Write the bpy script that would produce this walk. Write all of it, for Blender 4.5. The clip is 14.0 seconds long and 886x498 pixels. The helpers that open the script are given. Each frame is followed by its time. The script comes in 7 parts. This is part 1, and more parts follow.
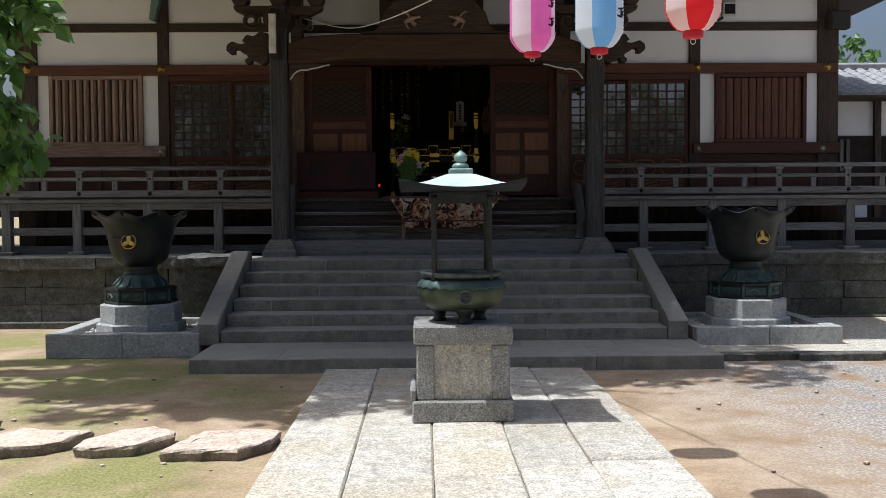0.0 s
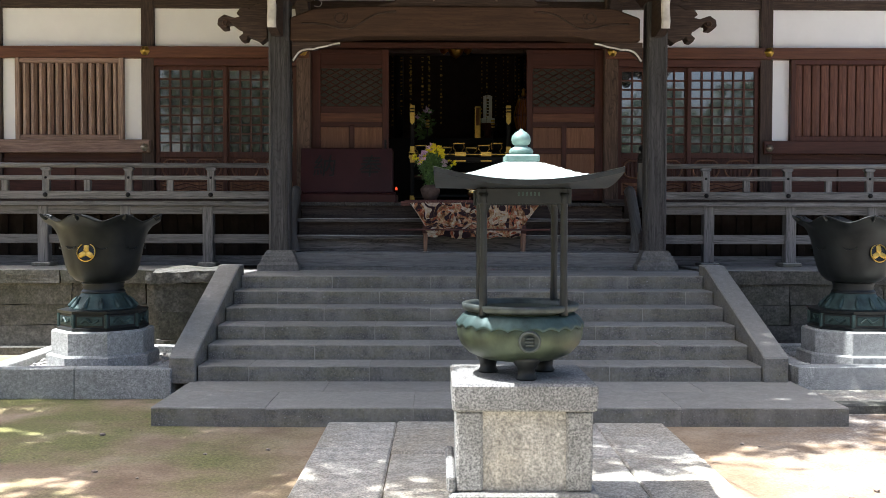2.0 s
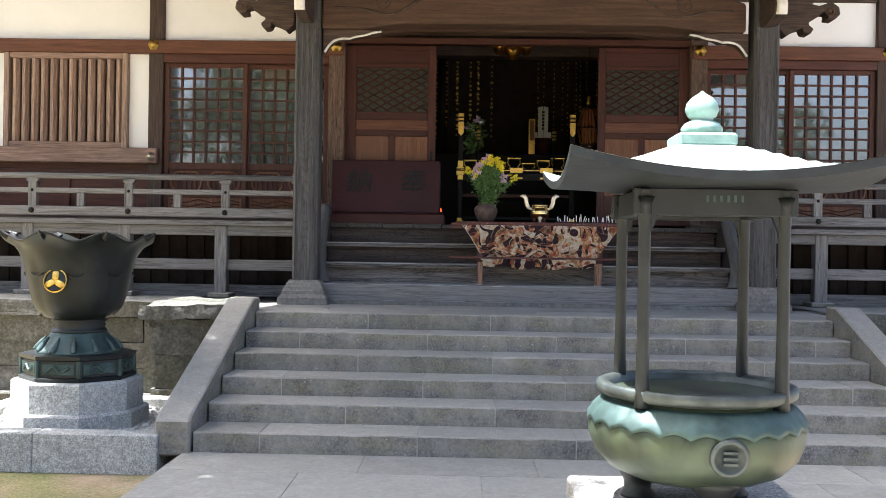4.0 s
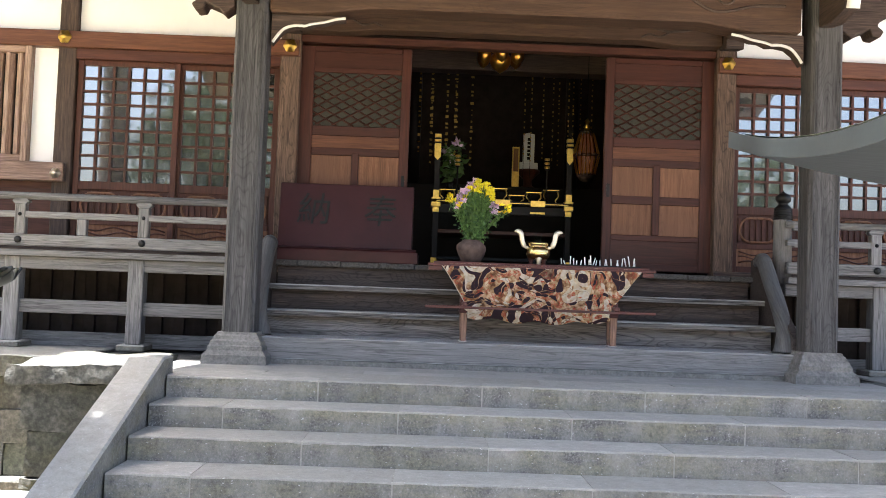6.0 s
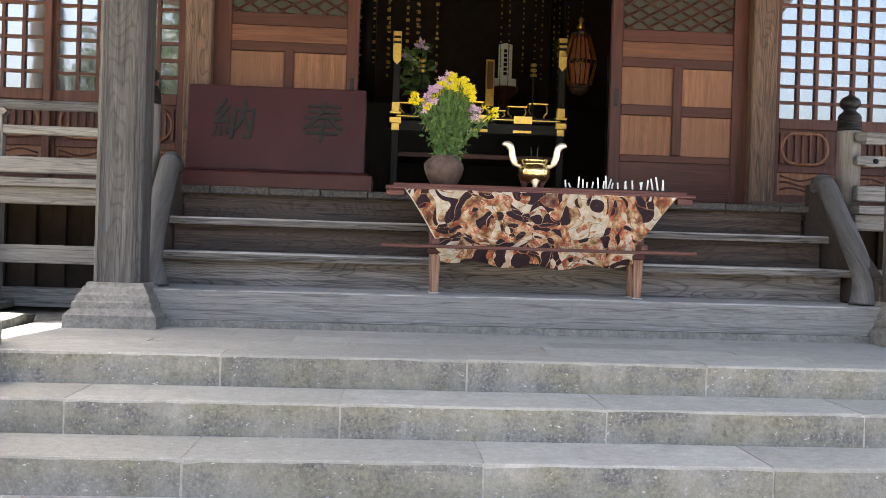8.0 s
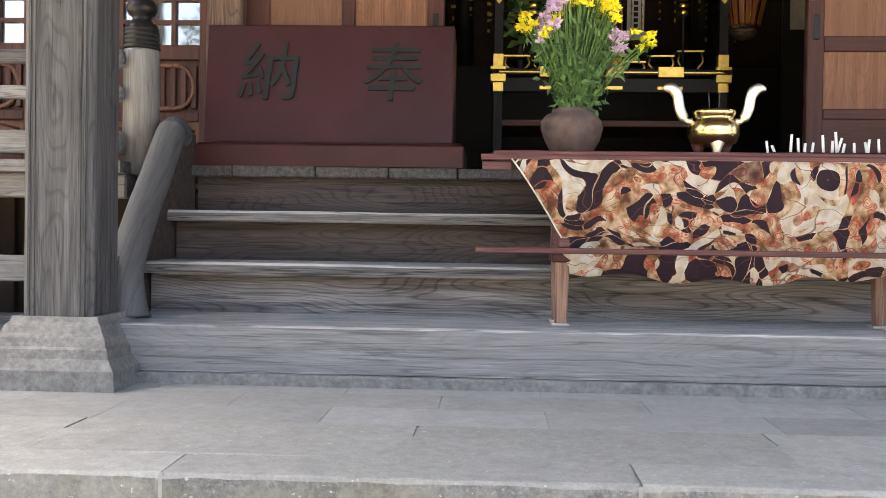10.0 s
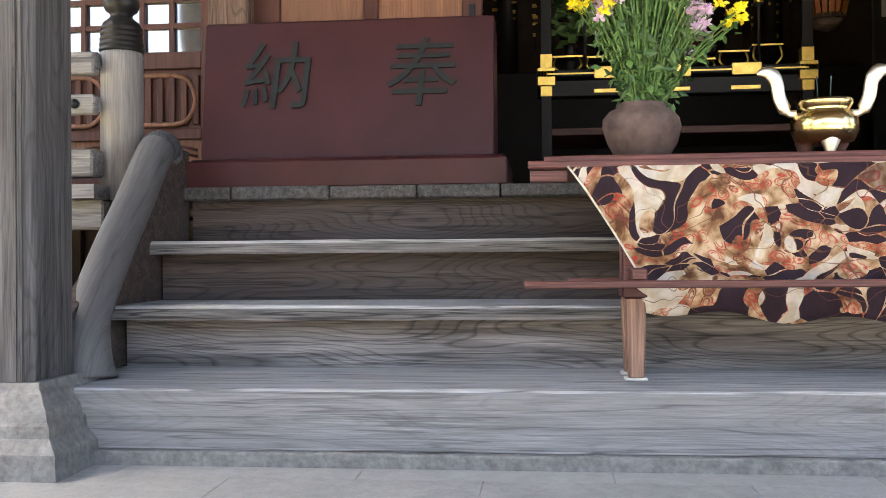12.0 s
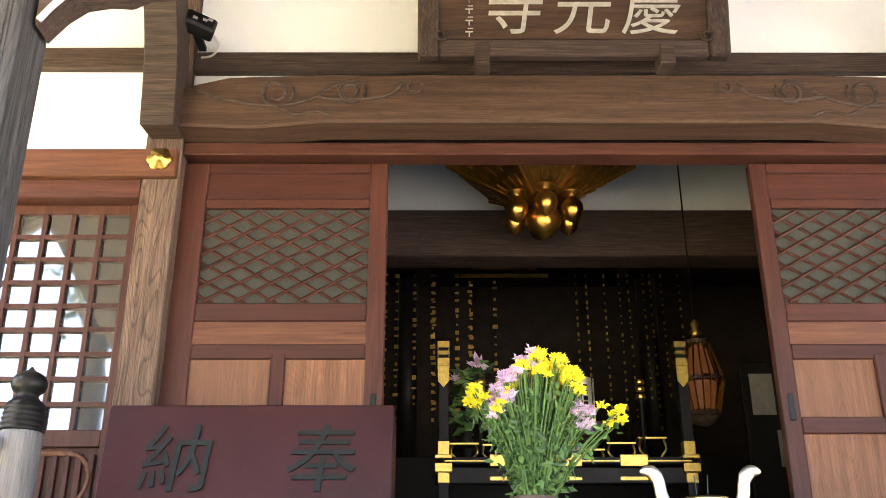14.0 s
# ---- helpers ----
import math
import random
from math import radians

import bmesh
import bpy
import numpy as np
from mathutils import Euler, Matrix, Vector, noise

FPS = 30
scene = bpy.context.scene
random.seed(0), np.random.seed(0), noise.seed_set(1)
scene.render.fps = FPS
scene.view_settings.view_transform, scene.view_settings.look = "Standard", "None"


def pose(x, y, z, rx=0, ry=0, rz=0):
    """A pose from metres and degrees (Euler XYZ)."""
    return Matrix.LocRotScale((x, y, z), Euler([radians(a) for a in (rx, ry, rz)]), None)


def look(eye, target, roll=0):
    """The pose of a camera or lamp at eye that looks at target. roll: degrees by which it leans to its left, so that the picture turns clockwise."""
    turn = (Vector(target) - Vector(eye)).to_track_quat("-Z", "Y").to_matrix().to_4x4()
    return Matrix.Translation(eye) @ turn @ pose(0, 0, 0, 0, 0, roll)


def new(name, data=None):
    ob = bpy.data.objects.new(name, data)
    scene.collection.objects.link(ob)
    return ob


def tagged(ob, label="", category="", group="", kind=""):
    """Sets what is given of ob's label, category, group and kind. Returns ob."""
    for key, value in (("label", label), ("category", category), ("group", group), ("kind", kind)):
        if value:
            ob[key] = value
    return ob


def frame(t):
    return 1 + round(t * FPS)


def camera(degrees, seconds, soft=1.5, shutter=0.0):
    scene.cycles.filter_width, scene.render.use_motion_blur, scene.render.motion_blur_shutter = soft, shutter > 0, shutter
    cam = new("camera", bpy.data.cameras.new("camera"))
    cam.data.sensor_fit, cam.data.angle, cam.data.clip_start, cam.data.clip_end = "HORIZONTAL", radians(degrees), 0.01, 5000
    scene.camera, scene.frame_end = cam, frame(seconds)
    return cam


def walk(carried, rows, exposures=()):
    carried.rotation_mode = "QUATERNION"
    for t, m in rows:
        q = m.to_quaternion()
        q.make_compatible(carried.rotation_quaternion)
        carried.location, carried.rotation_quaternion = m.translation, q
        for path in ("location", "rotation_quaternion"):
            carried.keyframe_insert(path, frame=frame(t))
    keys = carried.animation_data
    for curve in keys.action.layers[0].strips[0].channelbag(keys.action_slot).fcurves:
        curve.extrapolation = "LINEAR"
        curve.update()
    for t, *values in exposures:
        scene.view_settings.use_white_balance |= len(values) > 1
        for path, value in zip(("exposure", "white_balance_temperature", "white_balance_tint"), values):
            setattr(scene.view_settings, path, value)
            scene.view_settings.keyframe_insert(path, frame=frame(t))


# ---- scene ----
cam = camera(49.47, 14.0, 0.55)
PATH = [
    (0, look((-0.117, -1.188, 1.586), (-0.020, 3.807, 1.397), -0.39)),
    (0.5, look((-0.158, -0.668, 1.564), (-0.078, 4.330, 1.413), -0.37)),
    (1, look((-0.196, -0.094, 1.565), (-0.120, 4.904, 1.424), -0.19)),
    (1.5, look((-0.220, 0.452, 1.564), (-0.160, 5.450, 1.422), -0.10)),
    (2, look((-0.275, 0.979, 1.569), (-0.244, 5.977, 1.425), 0.10)),
    (2.5, look((-0.345, 1.473, 1.564), (-0.362, 6.471, 1.424), 0.36)),
    (3, look((-0.425, 1.954, 1.548), (-0.500, 6.952, 1.424), 0.49)),
    (3.5, look((-0.504, 2.466, 1.544), (-0.612, 7.464, 1.466), 0.69)),
    (3.7, look((-0.527, 2.664, 1.545), (-0.649, 7.662, 1.495), 0.85)),
    (5.8, look((-0.720, 4.786, 1.583), (-0.681, 9.780, 1.816), 2.13)),
    (6, look((-0.726, 4.980, 1.575), (-0.641, 9.974, 1.803), 2.09)),
    (6.5, look((-0.720, 5.446, 1.545), (-0.532, 10.439, 1.715), 1.84)),
    (7, look((-0.735, 5.994, 1.500), (-0.437, 10.984, 1.604), 1.79)),
    (7.2, look((-0.739, 6.202, 1.486), (-0.408, 11.190, 1.564), 1.85)),
    (9.3, look((-0.632, 8.374, 1.512), (-0.609, 13.372, 1.377), 1.00)),
    (9.5, look((-0.628, 8.572, 1.517), (-0.692, 13.570, 1.388), 0.89)),
    (10, look((-0.663, 9.065, 1.526), (-0.921, 14.058, 1.441), 0.83)),
    (10.5, look((-0.668, 9.448, 1.543), (-1.141, 14.426, 1.483), 0.39)),
    (11, look((-0.669, 9.685, 1.545), (-1.269, 14.649, 1.526), -0.03)),
    (11.5, look((-0.658, 9.803, 1.544), (-1.289, 14.763, 1.552), -0.31)),
    (12, look((-0.668, 9.824, 1.550), (-1.189, 14.797, 1.583), -0.46)),
    (12.5, look((-0.664, 9.813, 1.551), (-1.063, 14.774, 2.026), -0.20)),
    (13, look((-0.655, 9.748, 1.543), (-0.908, 14.581, 2.800), 0.07)),
    (13.3, look((-0.658, 9.678, 1.543), (-0.813, 14.419, 3.124), 0.25)),
    (13.5, look((-0.654, 9.703, 1.546), (-0.759, 14.397, 3.264), -0.04)),
    (14, look((-0.661, 9.679, 1.567), (-0.650, 14.297, 3.485), -0.05)),
]
walk(cam, PATH, [(0, 0.27, 5850, 10), (0.7, 0.68, 5850, 10), (1.5, 1.3, 5880, 10), (3, 2.05, 5950, 10), (3.7, 2.37, 5980, 10), (5.8, 3.14, 6030, 10), (7.2, 3.42, 6300, 10), (9.3, 3.64, 6430, 10), (11.5, 3.92, 6430, 10), (12.5, 4.0, 6150, 10), (13.2, 4.22, 6060, 10), (14, 4.38, 6050, 10)])

# ---- world, sun, exposure ----
world = bpy.data.worlds.new("world")
scene.world = world
world.use_nodes = True
wn = world.node_tree.nodes
sky = wn.new("ShaderNodeTexSky")
sky.sky_type = "NISHITA"
sky.sun_disc = False
sky.sun_elevation = radians(68)
sky.sun_rotation = radians(270)
sky.air_density, sky.dust_density, sky.ozone_density = 1.0, 7.0, 1.0
wn["Background"].inputs[1].default_value = 0.10
world.node_tree.links.new(sky.outputs[0], wn["Background"].inputs[0])
sun = new("sun", bpy.data.lights.new("sun", "SUN"))
sun.data.energy, sun.data.angle, sun.data.color = 5.0, radians(0.55), (1.0, 0.97, 0.92)
sun.matrix_world = look((-3.9, -0.4, 10), (0, 0, 0))

# ---- materials ----


def material(name):
    m = bpy.data.materials.new(name)
    m.use_nodes = True
    t = m.node_tree
    return m, t, t.nodes["Principled BSDF"]


def ramp(t, source, stops):
    r = t.nodes.new("ShaderNodeValToRGB")
    while len(r.color_ramp.elements) < len(stops):
        r.color_ramp.elements.new(0.5)
    for e, (p, c) in zip(r.color_ramp.elements, stops):
        e.position, e.color = p, (*c, 1)
    t.links.new(source, r.inputs[0])
    return r.outputs[0]


def tex(t, scale, detail=6, stretch=(1, 1, 1), kind="noise", rough=0.6, shift=False):
    g = t.nodes.new("ShaderNodeNewGeometry")
    mp = t.nodes.new("ShaderNodeMapping")
    mp.inputs["Scale"].default_value = stretch
    src = g.outputs["Position"]
    if shift:
        oi = t.nodes.new("ShaderNodeObjectInfo")
        mu = t.nodes.new("ShaderNodeMath")
        mu.operation = "MULTIPLY"
        mu.inputs[1].default_value = 37.0
        t.links.new(oi.outputs["Random"], mu.inputs[0])
        ad = t.nodes.new("ShaderNodeVectorMath")
        t.links.new(src, ad.inputs[0])
        t.links.new(mu.outputs[0], ad.inputs[1])
        src = ad.outputs[0]
    t.links.new(src, mp.inputs[0])
    if kind == "noise":
        n = t.nodes.new("ShaderNodeTexNoise")
        n.inputs["Scale"].default_value, n.inputs["Detail"].default_value, n.inputs["Roughness"].default_value = scale, detail, rough
        t.links.new(mp.outputs[0], n.inputs["Vector"])
        return n.outputs[0]
    n = t.nodes.new("ShaderNodeTexVoronoi")
    n.inputs["Scale"].default_value = scale
    t.links.new(mp.outputs[0], n.inputs["Vector"])
    return n.outputs["Distance"]


def mix(t, fac, a, b, mode="MIX"):
    n = t.nodes.new("ShaderNodeMixRGB")
    n.blend_type = mode
    for i, v in enumerate((fac, a, b)):
        if isinstance(v, (int, float)):
            n.inputs[i].default_value = v if i == 0 else (v, v, v, 1)
        elif isinstance(v, tuple):
            n.inputs[i].default_value = (*v, 1)
        else:
            t.links.new(v, n.inputs[i])
    return n.outputs[0]


def bump(t, bsdf, height, strength, distance=0.01):
    b = t.nodes.new("ShaderNodeBump")
    b.inputs["Strength"].default_value, b.inputs["Distance"].default_value = strength, distance
    t.links.new(height, b.inputs["Height"])
    t.links.new(b.outputs[0], bsdf.inputs["Normal"])


def tone(t, colour, low=0.8, high=1.15):
    """Varies a colour a little from piece to piece."""
    oi = t.nodes.new("ShaderNodeObjectInfo")
    r = ramp(t, oi.outputs["Random"], [(0, (low,) * 3), (1, (high,) * 3)])
    return mix(t, 1.0, colour, r, "MULTIPLY")


def stone(name, dark, light, stain, grain=140, rough=0.85, bumps=0.35, speck=0.0, pieces=True, fine_amount=0.5, lichen_shade=None, blotch=0.8):
    m, t, b = material(name)
    big = tex(t, 1.1, 5, shift=pieces)
    fine = tex(t, grain, 3)
    mid = tex(t, 9, 6)
    blot = tex(t, 28, 4)
    col = ramp(t, mid, [(0.3, dark), (0.7, light)])
    col = mix(t, ramp(t, big, [(0.45, (0, 0, 0)), (0.7, (1, 1, 1))]), col, stain)
    col = mix(t, blotch, col, ramp(t, blot, [(0.32, (0.68,) * 3), (0.66, (1.25,) * 3)]), "MULTIPLY")
    col = mix(t, fine_amount, col, ramp(t, fine, [(0.35, (0.45,) * 3), (0.65, (1.4,) * 3)]), "MULTIPLY")
    if speck:
        v = tex(t, grain * 1.6, kind="voronoi")
        col = mix(t, ramp(t, v, [(0.12, (speck,) * 3), (0.3, (0, 0, 0))]), col, (0.05, 0.05, 0.05))
    if lichen_shade:
        # yellowish growth, runs and painted shade on upright faces, pale worn arrises stay bare
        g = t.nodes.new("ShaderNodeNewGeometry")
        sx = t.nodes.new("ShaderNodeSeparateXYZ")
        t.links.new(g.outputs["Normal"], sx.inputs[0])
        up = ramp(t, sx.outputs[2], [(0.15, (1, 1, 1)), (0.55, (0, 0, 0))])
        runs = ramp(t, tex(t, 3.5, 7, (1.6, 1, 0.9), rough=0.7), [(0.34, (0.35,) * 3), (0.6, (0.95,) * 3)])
        crust = ramp(t, tex(t, 48, 5, rough=0.75), [(0.32, tuple(0.45 * q for q in lichen_shade)), (0.68, tuple(1.5 * q for q in lichen_shade))])
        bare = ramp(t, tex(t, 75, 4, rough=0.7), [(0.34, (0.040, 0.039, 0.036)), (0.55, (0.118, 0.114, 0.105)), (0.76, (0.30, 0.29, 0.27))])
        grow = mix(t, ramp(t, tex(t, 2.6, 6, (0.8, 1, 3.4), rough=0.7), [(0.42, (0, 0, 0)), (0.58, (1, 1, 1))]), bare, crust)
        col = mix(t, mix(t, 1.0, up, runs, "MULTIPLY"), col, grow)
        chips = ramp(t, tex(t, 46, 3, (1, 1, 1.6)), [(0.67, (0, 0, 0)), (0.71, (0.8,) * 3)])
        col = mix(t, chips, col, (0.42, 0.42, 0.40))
    col = tone(t, col, 0.86, 1.1) if pieces else col
    t.links.new(col, b.inputs["Base Color"])
    b.inputs["Roughness"].default_value = rough
    bump(t, b, mix(t, 0.5, mid, fine), bumps, 0.012)
    return m


def wood(name, dark, light, axis, rough=0.65, grain=7, bumps=0.3, weather=None, figure=0.0, streak=0.8, crack=0.0):
    m, t, b = material(name)
    st = [9, 9, 9]
    for ch in axis:
        st["xyz".index(ch)] = 0.55
    g = tex(t, grain, 8, tuple(st), rough=0.65, shift=True)
    st2 = [55, 55, 55]
    for ch in axis:
        st2["xyz".index(ch)] = 1.5
    fine = tex(t, 4, 3, tuple(st2))
    big = tex(t, 0.9, 4, shift=True)
    col = ramp(t, g, [(0.3, dark), (0.5, tuple(0.5 * (a + c) for a, c in zip(dark, light))), (0.68, light)])
    col = mix(t, streak, col, ramp(t, fine, [(0.32, (0.4,) * 3), (0.68, (1.4,) * 3)]), "MULTIPLY")
    b.inputs["Specular IOR Level"].default_value = 0.28
    if weather:
        col = mix(t, ramp(t, big, [(0.4, (0, 0, 0)), (0.65, (0.7,) * 3)]), col, weather)
    if figure:
        # flowing growth lines, as in flat-sawn boards
        s3 = [1.0, 1.0, 1.0]
        for ch in axis:
            s3["xyz".index(ch)] = 0.16
        soft = tex(t, 3.2, 2, tuple(s3), shift=True)
        rg = t.nodes.new("ShaderNodeMath")
        rg.operation = "MULTIPLY"
        rg.inputs[1].default_value = 42.0
        t.links.new(soft, rg.inputs[0])
        fr = t.nodes.new("ShaderNodeMath")
        fr.operation = "FRACT"
        t.links.new(rg.outputs[0], fr.inputs[0])
        line = ramp(t, fr.outputs[0], [(0.0, (0.45,) * 3), (0.10, (0.95,) * 3), (0.75, (1.08,) * 3), (1.0, (0.5,) * 3)])
        col = mix(t, figure, col, line, "MULTIPLY")
    if crack:
        # drying checks and raised pale fibres along the grain
        s4, s5 = [11.0, 11.0, 11.0], [30.0, 30.0, 30.0]
        for ch in axis:
            s4["xyz".index(ch)], s5["xyz".index(ch)] = 0.35, 0.8
        split = tex(t, 2.2, 3, tuple(s4), rough=0.55, shift=True)
        col = mix(t, crack, col, ramp(t, split, [(0.478, (1, 1, 1)), (0.496, (0.12,) * 3), (0.504, (0.12,) * 3), (0.522, (1, 1, 1))]), "MULTIPLY")
        fibre = tex(t, 2.6, 4, tuple(s5), rough=0.7)
        col = mix(t, crack, col, ramp(t, fibre, [(0.36, (0.72,) * 3), (0.5, (1, 1, 1)), (0.64, (1.2,) * 3)]), "MULTIPLY")
    col = tone(t, col, 0.86, 1.12)
    t.links.new(col, b.inputs["Base Color"])
    b.inputs["Roughness"].default_value = rough
    bump(t, b, mix(t, 0.5, g, fine), bumps, 0.006)
    return m


def plain(name, a, c, rough=0.6, metal=0.0, scale=12, bumps=0.1, stretch=(1, 1, 1)):
    m, t, b = material(name)
    n = tex(t, scale, 6, stretch)
    t.links.new(ramp(t, n, [(0.3, a), (0.7, c)]), b.inputs["Base Color"])
    b.inputs["Roughness"].default_value, b.inputs["Metallic"].default_value = rough, metal
    b.inputs["Specular IOR Level"].default_value = 0.5 if metal else 0.2
    if bumps:
        bump(t, b, n, bumps, 0.004)
    return m


def ground_material():
    m, t, b = material("packed_earth")
    big, mid, fine, peb = tex(t, 0.35, 5), tex(t, 2.2, 7), tex(t, 60, 4), tex(t, 38, kind="voronoi")
    col = ramp(t, mid, [(0.3, (0.20, 0.135, 0.08)), (0.55, (0.34, 0.25, 0.16)), (0.75, (0.43, 0.345, 0.24))])
    gravel = mix(t, ramp(t, mid, [(0.5, (0, 0, 0)), (0.62, (1, 1, 1))]), 0.0, ramp(t, peb, [(0.1, (0.46, 0.45, 0.43)), (0.6, (0.2, 0.19, 0.18))]))
    x = t.nodes.new("ShaderNodeSeparateXYZ")
    g = t.nodes.new("ShaderNodeNewGeometry")
    t.links.new(g.outputs["Position"], x.inputs[0])
    right = t.nodes.new("ShaderNodeMapRange")
    right.inputs[1].default_value, right.inputs[2].default_value = 1.5, 3.4
    t.links.new(x.outputs[0], right.inputs[0])
    fac = mix(t, 1.0, right.outputs[0], ramp(t, mid, [(0.36, (0, 0, 0)), (0.52, (0.9,) * 3)]), "MULTIPLY")
    col = mix(t, fac, col, ramp(t, peb, [(0.1, (0.44, 0.43, 0.41)), (0.6, (0.17, 0.16, 0.15))]))
    left = t.nodes.new("ShaderNodeMapRange")
    left.inputs[1].default_value, left.inputs[2].default_value = -0.9, -1.7
    t.links.new(x.outputs[0], left.inputs[0])
    moss = mix(t, 1.0, left.outputs[0], ramp(t, tex(t, 0.8, 7), [(0.43, (0, 0, 0)), (0.58, (0.9,) * 3)]), "MULTIPLY")
    col = mix(t, moss, col, ramp(t, fine, [(0.3, (0.12, 0.13, 0.035)), (0.7, (0.24, 0.23, 0.075))]))
    col = mix(t, 0.6, col, ramp(t, fine, [(0.3, (0.6,) * 3), (0.7, (1.3,) * 3)]), "MULTIPLY")
    t.links.new(col, b.inputs["Base Color"])
    b.inputs["Roughness"].default_value = 0.95
    bump(t, b, mix(t, 0.5, mid, mix(t, 0.5, fine, peb)), 0.5, 0.02)
    return m


def cloth_material():
    """Gold brocade with dark purple drops, pale patches and fine red flower outlines."""
    m, t, b = material("printed_cloth")
    g = t.nodes.new("ShaderNodeNewGeometry")

    def field(scale, stretch, offset, detail=0.0, warp=0.10):
        mp = t.nodes.new("ShaderNodeMapping")
        mp.inputs["Scale"].default_value, mp.inputs["Location"].default_value = stretch, offset
        t.links.new(mix(t, warp, g.outputs["Position"], tex(t, 6, 2)), mp.inputs[0])
        n = t.nodes.new("ShaderNodeTexNoise")
        n.inputs["Scale"].default_value, n.inputs["Detail"].default_value = scale, detail
        t.links.new(mp.outputs[0], n.inputs["Vector"])
        return n.outputs[0]

    def cells(scale, stretch, offset, warp, feature):
        mp = t.nodes.new("ShaderNodeMapping")
        mp.inputs["Scale"].default_value, mp.inputs["Location"].default_value = stretch, offset
        bend = t.nodes.new("ShaderNodeTexNoise")
        bend.inputs["Scale"].default_value, bend.inputs["Detail"].default_value = 7.0, 0.0
        t.links.new(g.outputs["Position"], bend.inputs["Vector"])
        t.links.new(mix(t, warp, g.outputs["Position"], bend.outputs["Color"]), mp.inputs[0])
        v = t.nodes.new("ShaderNodeTexVoronoi")
        v.feature = feature
        v.inputs["Scale"].default_value = scale
        t.links.new(mp.outputs[0], v.inputs["Vector"])
        return v

    ground = ramp(t, field(26.0, (1, 1, 1), (2, 8, 3), 4.0), [(0.34, (0.14, 0.055, 0.022)), (0.44, (0.36, 0.19, 0.085)), (0.55, (0.60, 0.41, 0.23)), (0.68, (0.80, 0.66, 0.46))])
    vor = cells(27, (1, 1, 1), (0, 0, 0), 0.12, "F1").outputs["Distance"]
    rings = ramp(t, vor, [(0.0, (1, 1, 1)), (0.10, (0, 0, 0)), (0.22, (0, 0, 0)), (0.27, (1, 1, 1)), (0.33, (0, 0, 0)), (0.44, (1, 1, 1)), (0.50, (0, 0, 0))])
    petals = mix(t, 1.0, rings, ramp(t, tex(t, 120, 3), [(0.36, (0.2,) * 3), (0.46, (1, 1, 1))]), "MULTIPLY")
    where = ramp(t, field(11.0, (1, 1, 1), (3, 1, 7)), [(0.30, (0, 0, 0)), (0.36, (1, 1, 1))])
    col = mix(t, mix(t, 1.0, petals, where, "MULTIPLY"), ground, (0.55, 0.055, 0.03))
    col = mix(t, mix(t, 1.0, petals, ramp(t, field(9.0, (1, 1, 1), (7, 3, 1)), [(0.60, (0, 0, 0)), (0.64, (1, 1, 1))]), "MULTIPLY"), col, (0.13, 0.07, 0.035))
    shape = (21.0, (0.5, 1, 1.15), (4.3, 0.7, 1.9), 0.27)
    hue = t.nodes.new("ShaderNodeSeparateXYZ")
    t.links.new(cells(*shape, "F1").outputs["Color"], hue.inputs[0])
    rim = cells(*shape, "DISTANCE_TO_EDGE").outputs["Distance"]
    pale = ramp(t, hue.outputs[0], [(0.0, (0.8,) * 3), (0.20, (0.8,) * 3), (0.201, (0, 0, 0))])
    col = mix(t, pale, col, ramp(t, field(30.0, (1, 1, 1), (5, 5, 5), 2.0), [(0.4, (0.80, 0.77, 0.68)), (0.6, (0.66, 0.58, 0.42))]))
    dark = ramp(t, hue.outputs[0], [(0.0, (0, 0, 0)), (0.66, (0, 0, 0)), (0.661, (1, 1, 1))])
    inset = ramp(t, rim, [(0.030, (0, 0, 0)), (0.042, (1, 1, 1))])
    col = mix(t, mix(t, 1.0, dark, inset, "MULTIPLY"), col, (0.030, 0.013, 0.021))
    lines = field(12.0, (0.6, 1, 1.1), (6, 2, 5), 0.0, 0.16)
    col = mix(t, ramp(t, lines, [(0.495, (0, 0, 0)), (0.499, (0.8,) * 3), (0.507, (0.8,) * 3), (0.511, (0, 0, 0))]), col, (0.16, 0.06, 0.035))
    t.links.new(col, b.inputs["Base Color"])
    b.inputs["Roughness"].default_value = 0.85
    bump(t, b, tex(t, 22, 4, (1.6, 1, 0.5)), 0.5, 0.01)
    return m


def glass_pane():
    m, t, b = material("window_glass")
    b.inputs["Base Color"].default_value = (0.060, 0.066, 0.062, 1)
    b.inputs["Roughness"].default_value = 0.03
    b.inputs["IOR"].default_value = 3.3
    bump(t, b, tex(t, 1.7, 2), 0.06, 0.02)
    return m


def leaf_material(name, a, c):
    m, t, b = material(name)
    g = t.nodes.new("ShaderNodeNewGeometry")
    t.links.new(ramp(t, g.outputs["Random Per Island"], [(0, a), (1, c)]), b.inputs["Base Color"])
    b.inputs["Roughness"].default_value = 0.5
    tr = t.nodes.new("ShaderNodeBsdfTranslucent")
    t.links.new(ramp(t, g.outputs["Random Per Island"], [(0, tuple(1.6 * v for v in a)), (1, tuple(1.6 * v for v in c))]), tr.inputs[0])
    mx = t.nodes.new("ShaderNodeMixShader")
    mx.inputs[0].default_value = 0.3
    t.links.new(b.outputs[0], mx.inputs[1])
    t.links.new(tr.outputs[0], mx.inputs[2])
    t.links.new(mx.outputs[0], t.nodes["Material Output"].inputs[0])
    return m


